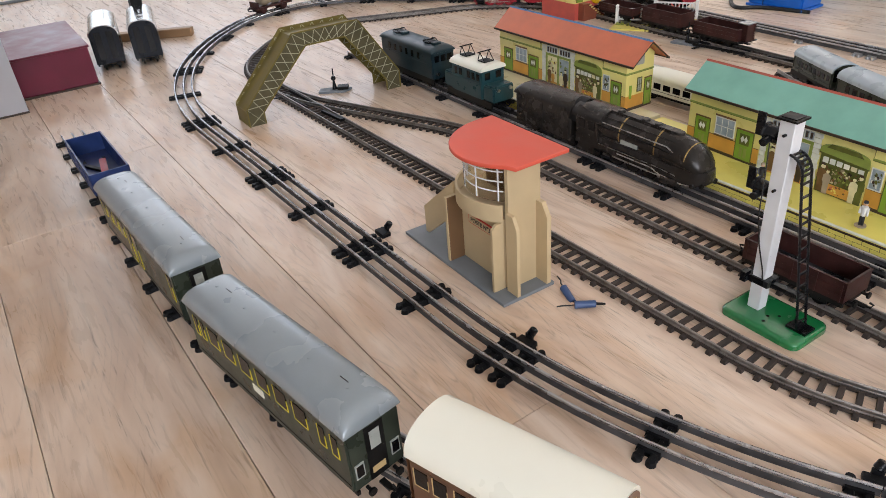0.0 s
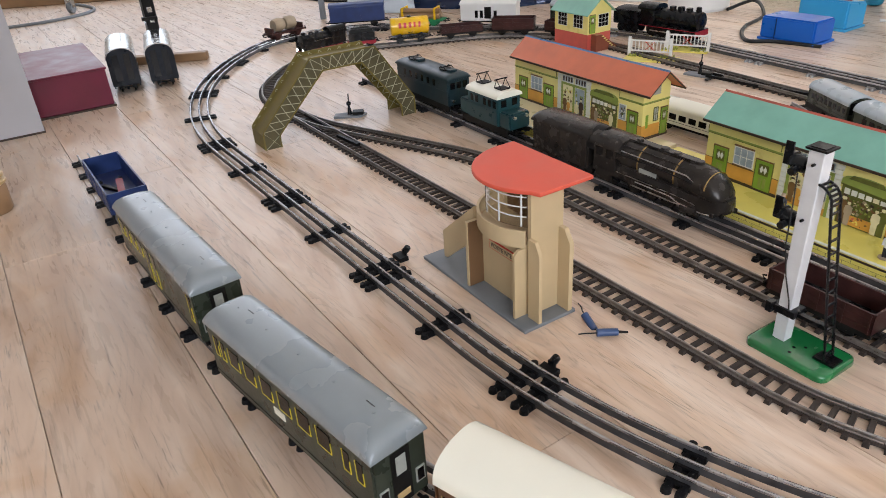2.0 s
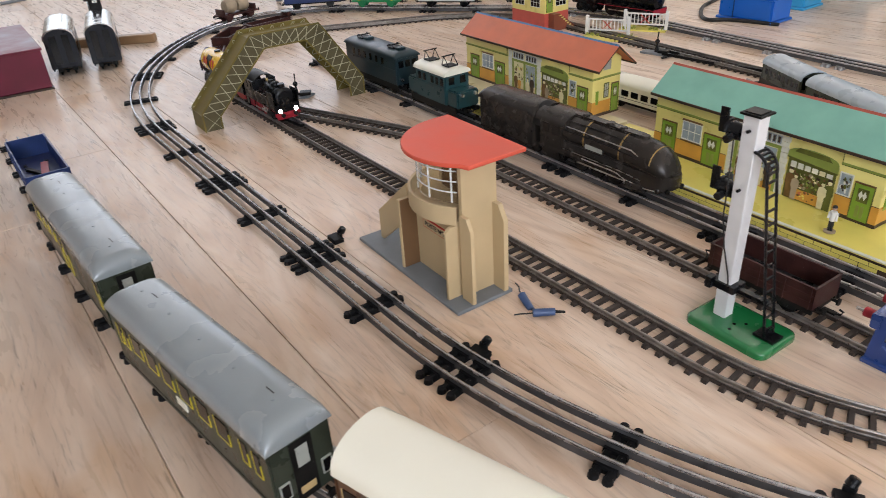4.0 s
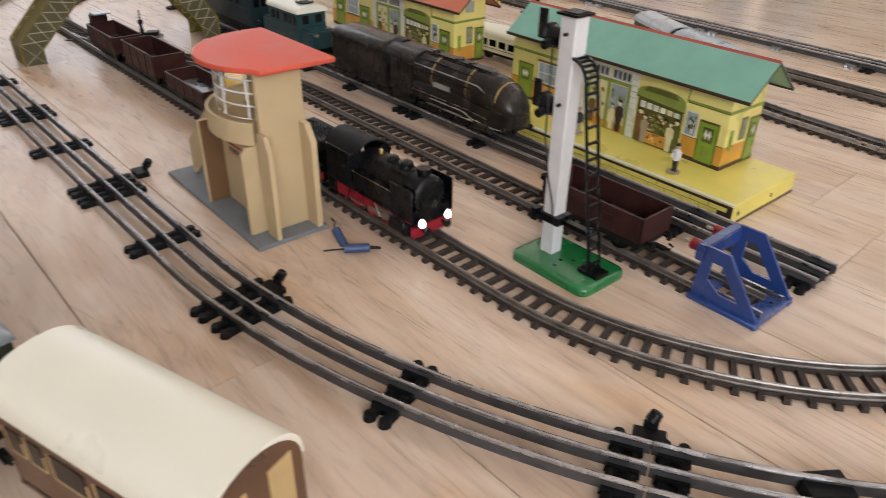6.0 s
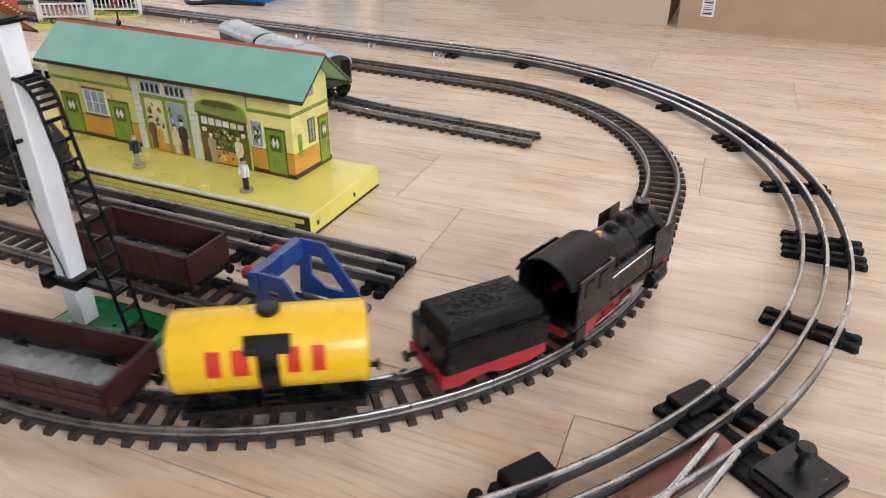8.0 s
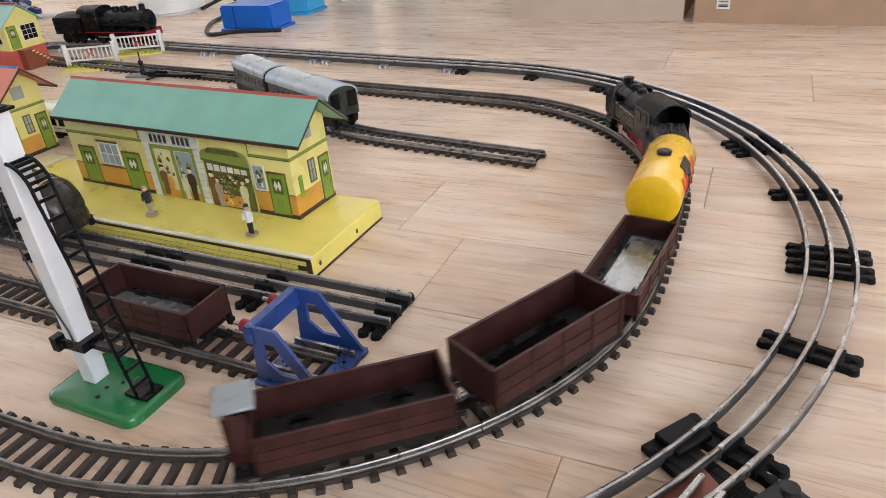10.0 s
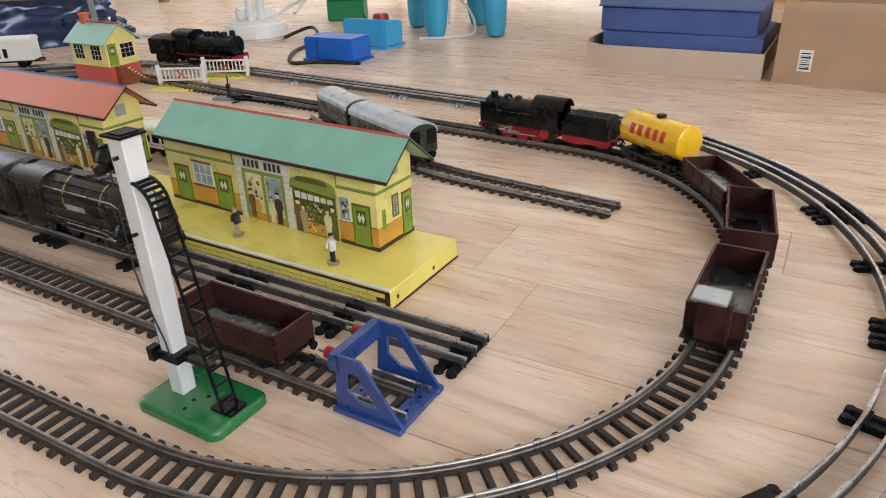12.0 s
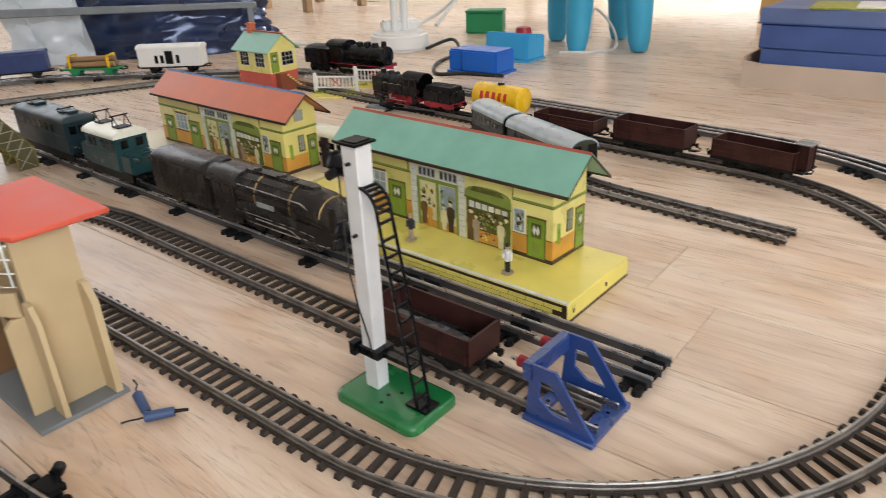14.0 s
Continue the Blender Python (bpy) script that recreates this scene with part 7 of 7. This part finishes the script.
# blue power boxes
b1 = thing("power_box", "bright blue plastic power box on the floor", "power box", pose(0.940, 1.987, 0, 0, 0, -53))
part("case", Shape().box(-0.071, 0.071, 0.003, 0.086, 0.004, 0.057).soft(0.004, 2), TOYB, b1)
part("foot_edge", Shape().box(-0.075, 0.075, 0, 0.090, 0, 0.006).soft(0.001, 1), TOYB, b1)
part("seam", Shape().box(-0.031, -0.029, 0.0018, 0.0035, 0.006, 0.055), BLUEW, b1)
b2 = thing("power_box", "light blue plastic power box with red knob", "power box", pose(1.078, 2.118, 0, 0, 0, -53))
part("case", Shape().prism(((0.0, 0.004), (0.088, 0.004), (0.088, 0.062), (0.0, 0.074)), "x", -0.066, 0.066).soft(0.004, 2), TOYL, b2)
part("foot_edge", Shape().box(-0.069, 0.069, -0.003, 0.091, 0, 0.006).soft(0.001, 1), TOYL, b2)
part("knob", Shape().rod((0.02, 0.055, 0.066), (0.02, 0.055, 0.082), 0.022, 0.019, 20).soft(0.002, 2), REDM, b2)
g1 = thing("green_box", "flat dark green box standing on edge", "box", pose(1.205, 2.67, 0, 0, 0, -30))
part("case", Shape().box(-0.062, 0.062, -0.035, 0.035, 0, 0.066).soft(0.004, 1), TOYG, g1)
part("lid", Shape().box(-0.064, 0.064, -0.037, 0.037, 0.066, 0.074).soft(0.002, 1), TOYG, g1)

# turquoise stool
ts = thing("stool", "turquoise plastic stool with thick rounded legs", "stool", pose(1.40, 2.233, 0))
for x, y in ((-0.100, -0.075), (0.052, -0.147), (-0.062, 0.148), (0.110, 0.075)):
    rings = []
    for z, r in ((0.0, 0.014), (0.004, 0.023), (0.03, 0.030), (0.12, 0.037), (0.25, 0.039), (0.36, 0.036)):
        rings.append([(x * (1 - z * 0.5) + r * math.cos(a), y * (1 - z * 0.5) + r * math.sin(a), z) for a in np.linspace(0, math.tau, 21)[:-1]])
    part("leg", Shape().loft(rings), TURQ, ts)
part("seat", Shape().rod((0, 0, 0.34), (0, 0, 0.385), 0.17, 0.165, 32).soft(0.012, 3), TURQ, ts)

# wooden chair far behind the bag
wch = thing("wooden_chair", "plain brown wooden chair far behind the bag", "chair", pose(0.697, 3.697, 0, 0, 0, 28))
for x, y, z in ((0.0, 0.0, 0.43), (0.305, 0.0, 0.43), (0.0, 0.36, 0.88), (0.305, 0.36, 0.88)):
    part("leg", Shape().box(x - 0.018, x + 0.018, y - 0.018, y + 0.018, 0, z).soft(0.003, 1), TIMBER, wch)
part("seat", Shape().box(-0.03, 0.335, -0.03, 0.34, 0.43, 0.455).soft(0.006, 2), TIMBER, wch)
part("backrest", Shape().box(0.018, 0.287, 0.352, 0.370, 0.66, 0.86).soft(0.004, 1), TIMBER, wch)

# cartons
c1 = thing("carton_tray", "low open cardboard tray holding two blue boxes", "carton", pose(1.424, 1.612, 0, 0, 0, -53.5))
part("front", Shape().box(0, 0.358, 0, 0.004, 0, 0.050), CARDP, c1)
part("back", Shape().box(0, 0.358, 0.246, 0.25, 0, 0.075), CARD, c1)
part("end", Shape().box(0, 0.004, 0.004, 0.246, 0, 0.062), CARD, c1)
part("end", Shape().box(0.354, 0.358, 0.004, 0.246, 0, 0.050), CARD, c1)
part("bottom", Shape().box(0.004, 0.354, 0.004, 0.246, 0.0, 0.003), CARD, c1)
part("flap", Shape().prism(((0.0, 0.049), (0.0, 0.055), (0.045, 0.050)), "y", -0.004, 0.0002), CARDP, c1)
k1 = thing("flat_box", "dark blue lidded cardboard box, lower one", "box", pose(1.424, 1.612, 0.0035, 0, 0, -53.5), "stacked blue boxes")
part("case", Shape().box(0.030, 0.350, 0.010, 0.240, 0, 0.075).soft(0.002, 1), BOXB, k1)
k2 = thing("flat_box", "blue lidded cardboard box, upper one, slightly open", "box", pose(1.424, 1.612, 0.079, 0, 0, -54.5), "stacked blue boxes")
part("case", Shape().box(0.022, 0.335, 0.015, 0.225, 0, 0.048).soft(0.002, 1), BOXB, k2)
part("lid", Shape().box(0.018, 0.339, 0.011, 0.229, 0.049, 0.080).soft(0.002, 1), mat("box_lid_blue", (0.11, 0.16, 0.33), 0.5, 0, 0.12, 14), k2)
part("lid_rim", Shape().box(0.016, 0.341, 0.009, 0.231, 0.049, 0.0525).soft(0.001, 1), BOXB, k2)
pp = thing("paper_stack", "loose pale papers on the blue boxes", "paper", pose(1.604, 1.492, 0.1595, 0, 0, -48))
part("sheet", Shape().box(-0.10, 0.08, -0.06, 0.07, 0, 0.003), GRASS, pp)
part("sheet", Shape().box(-0.02, 0.11, -0.05, 0.05, 0.003, 0.006), WHITEPL, pp)
c2b = thing("carton", "plain brown open cardboard carton with barcode label", "carton", pose(1.639, 1.300, 0, 0, 0, -56.5))
part("front", Shape().box(0, 0.42, 0, 0.005, 0, 0.135), CARD, c2b)
part("back", Shape().box(0, 0.42, 0.30, 0.305, 0, 0.150), CARD, c2b)
part("end", Shape().box(0, 0.005, 0.005, 0.30, 0, 0.135), CARD, c2b)
part("end", Shape().box(0.415, 0.42, 0.005, 0.30, 0, 0.135), CARD, c2b)
part("bottom", Shape().box(0.005, 0.415, 0.005, 0.30, 0, 0.004), CARD, c2b)
part("flap", Shape().prism(((0.0, 0.135), (0.010, 0.150), (0.006, 0.150), (0.0, 0.139)), "x", 0.0, 0.42), CARD, c2b)
lb = part("label", Shape().box(0.040, 0.064, -0.0007, 0, 0.026, 0.066), WHITEPL, c2b, "white barcode label")
for i, w in enumerate((3, 1, 2, 1, 1, 3, 1, 2)):
    part("label_bar", Shape().box(0.0435, 0.0605, -0.0012, -0.0007, 0.030 + i * 0.0041, 0.030 + i * 0.0041 + w * 0.0009), CABLEB, lb)
sh = thing("low_furniture", "honey coloured wooden furniture front with pale panel", "furniture", pose(1.95, 2.55, 0, 0, 0, -50))
part("front", Shape().box(0.15, 1.9, 0.20, 0.6, 0.0, 0.9), mat("honey_wood", (0.50, 0.30, 0.10), 0.45, 0, 0.15, 8), sh)
part("pale_panel", Shape().box(-0.40, 0.14, 0.22, 0.26, 0.10, 0.9).soft(0.003, 1), PALE, sh)
for x, y in ((-1.0, 0.55), (-0.72, 0.68)):
    part("leg", Shape().box(x, x + 0.05, y, y + 0.05, 0, 0.9), TIMBER, sh)

# turned wooden leg of a piece of furniture beside the parked coaches
tl = thing("side_table", "turned wooden leg with pale rings under an added table top", "table", pose(-0.567, 1.165, 0))
for name, zs in (("foot", ((0.0, 0.025), (0.004, 0.028), (0.040, 0.0285), (0.044, 0.026))), ("ring", ((0.044, 0.026), (0.047, 0.031), (0.051, 0.031), (0.054, 0.027))), ("ring", ((0.054, 0.027), (0.057, 0.030), (0.061, 0.030), (0.064, 0.025))), ("shaft", ((0.064, 0.025), (0.075, 0.024), (0.20, 0.027), (0.384, 0.029)))):
    part(name, Shape().loft([[(r * math.cos(a), r * math.sin(a), z) for a in np.linspace(0, math.tau, 29)[:-1]] for z, r in zs]), TIMBER if name != "ring" else TANC, tl)

# unseen top, apron and other legs, added to shade the floor nearby
part("unseen_top", Shape().box(-0.78, 0.06, -0.72, 0.06, 0.45, 0.485).soft(0.004, 2), TIMBER, tl)
part("unseen_apron", Shape().box(-0.74, 0.02, -0.68, 0.02, 0.385, 0.4495), TIMBER, tl)
for x, y in ((-0.72, 0.0), (-0.72, -0.66), (0.0, -0.66)):
    part("unseen_leg", Shape().loft([[(x + r * math.cos(a), y + r * math.sin(a), z) for a in np.linspace(0, math.tau, 21)[:-1]] for z, r in ((0.0, 0.025), (0.044, 0.028), (0.064, 0.025), (0.384, 0.029))]), TIMBER, tl)

# ---- floor planks ----
PL, PW, TH = 1.28, 0.126, -53.0
tx, ty = math.cos(radians(TH)), math.sin(radians(TH))
nx, ny = -ty, tx
plank = Shape().box(0.0002, PL - 0.0001, 0.0003, PW - 0.0003, -0.0044, 0.0)
bmesh.ops.bevel(plank.bm, geom=[e for e in plank.bm.edges if all(v.co.z > -0.001 for v in e.verts)], offset=0.0005, segments=1, affect="EDGES")
PLANK = plank.data("plank", OAK, False)
rng = random.Random(21)
# seams between the rows of planks, and the end joints that are in plain sight
EDGES = [0.241 - 0.144 * i for i in range(14, 0, -1)] + [0.241, 0.385, 0.529, 0.659, 0.789, 0.908, 1.026, 1.145, 1.263, 1.368] + [1.368 + 0.126 * i for i in range(1, 17)]
ENDS = {0.241: -1.05, 0.385: -1.27, 0.529: -0.37, 1.145: -0.23}
for c, d in zip(EDGES, EDGES[1:]):
    shift = ENDS.get(c, rng.random() * PL)
    for k in range(-5, 5):
        a = k * PL + shift
        mx, my = (a + PL / 2) * tx + c * nx, (a + PL / 2) * ty + c * ny
        if -2.9 < mx < 3.4 and -1.0 < my < 4.2:
            part("plank", PLANK, None, floor, at=pose(a * tx + c * nx, a * ty + c * ny, 0, 0, 0, TH) @ Matrix.Diagonal((1, (d - c) / PW, 1, 1)))


motions()
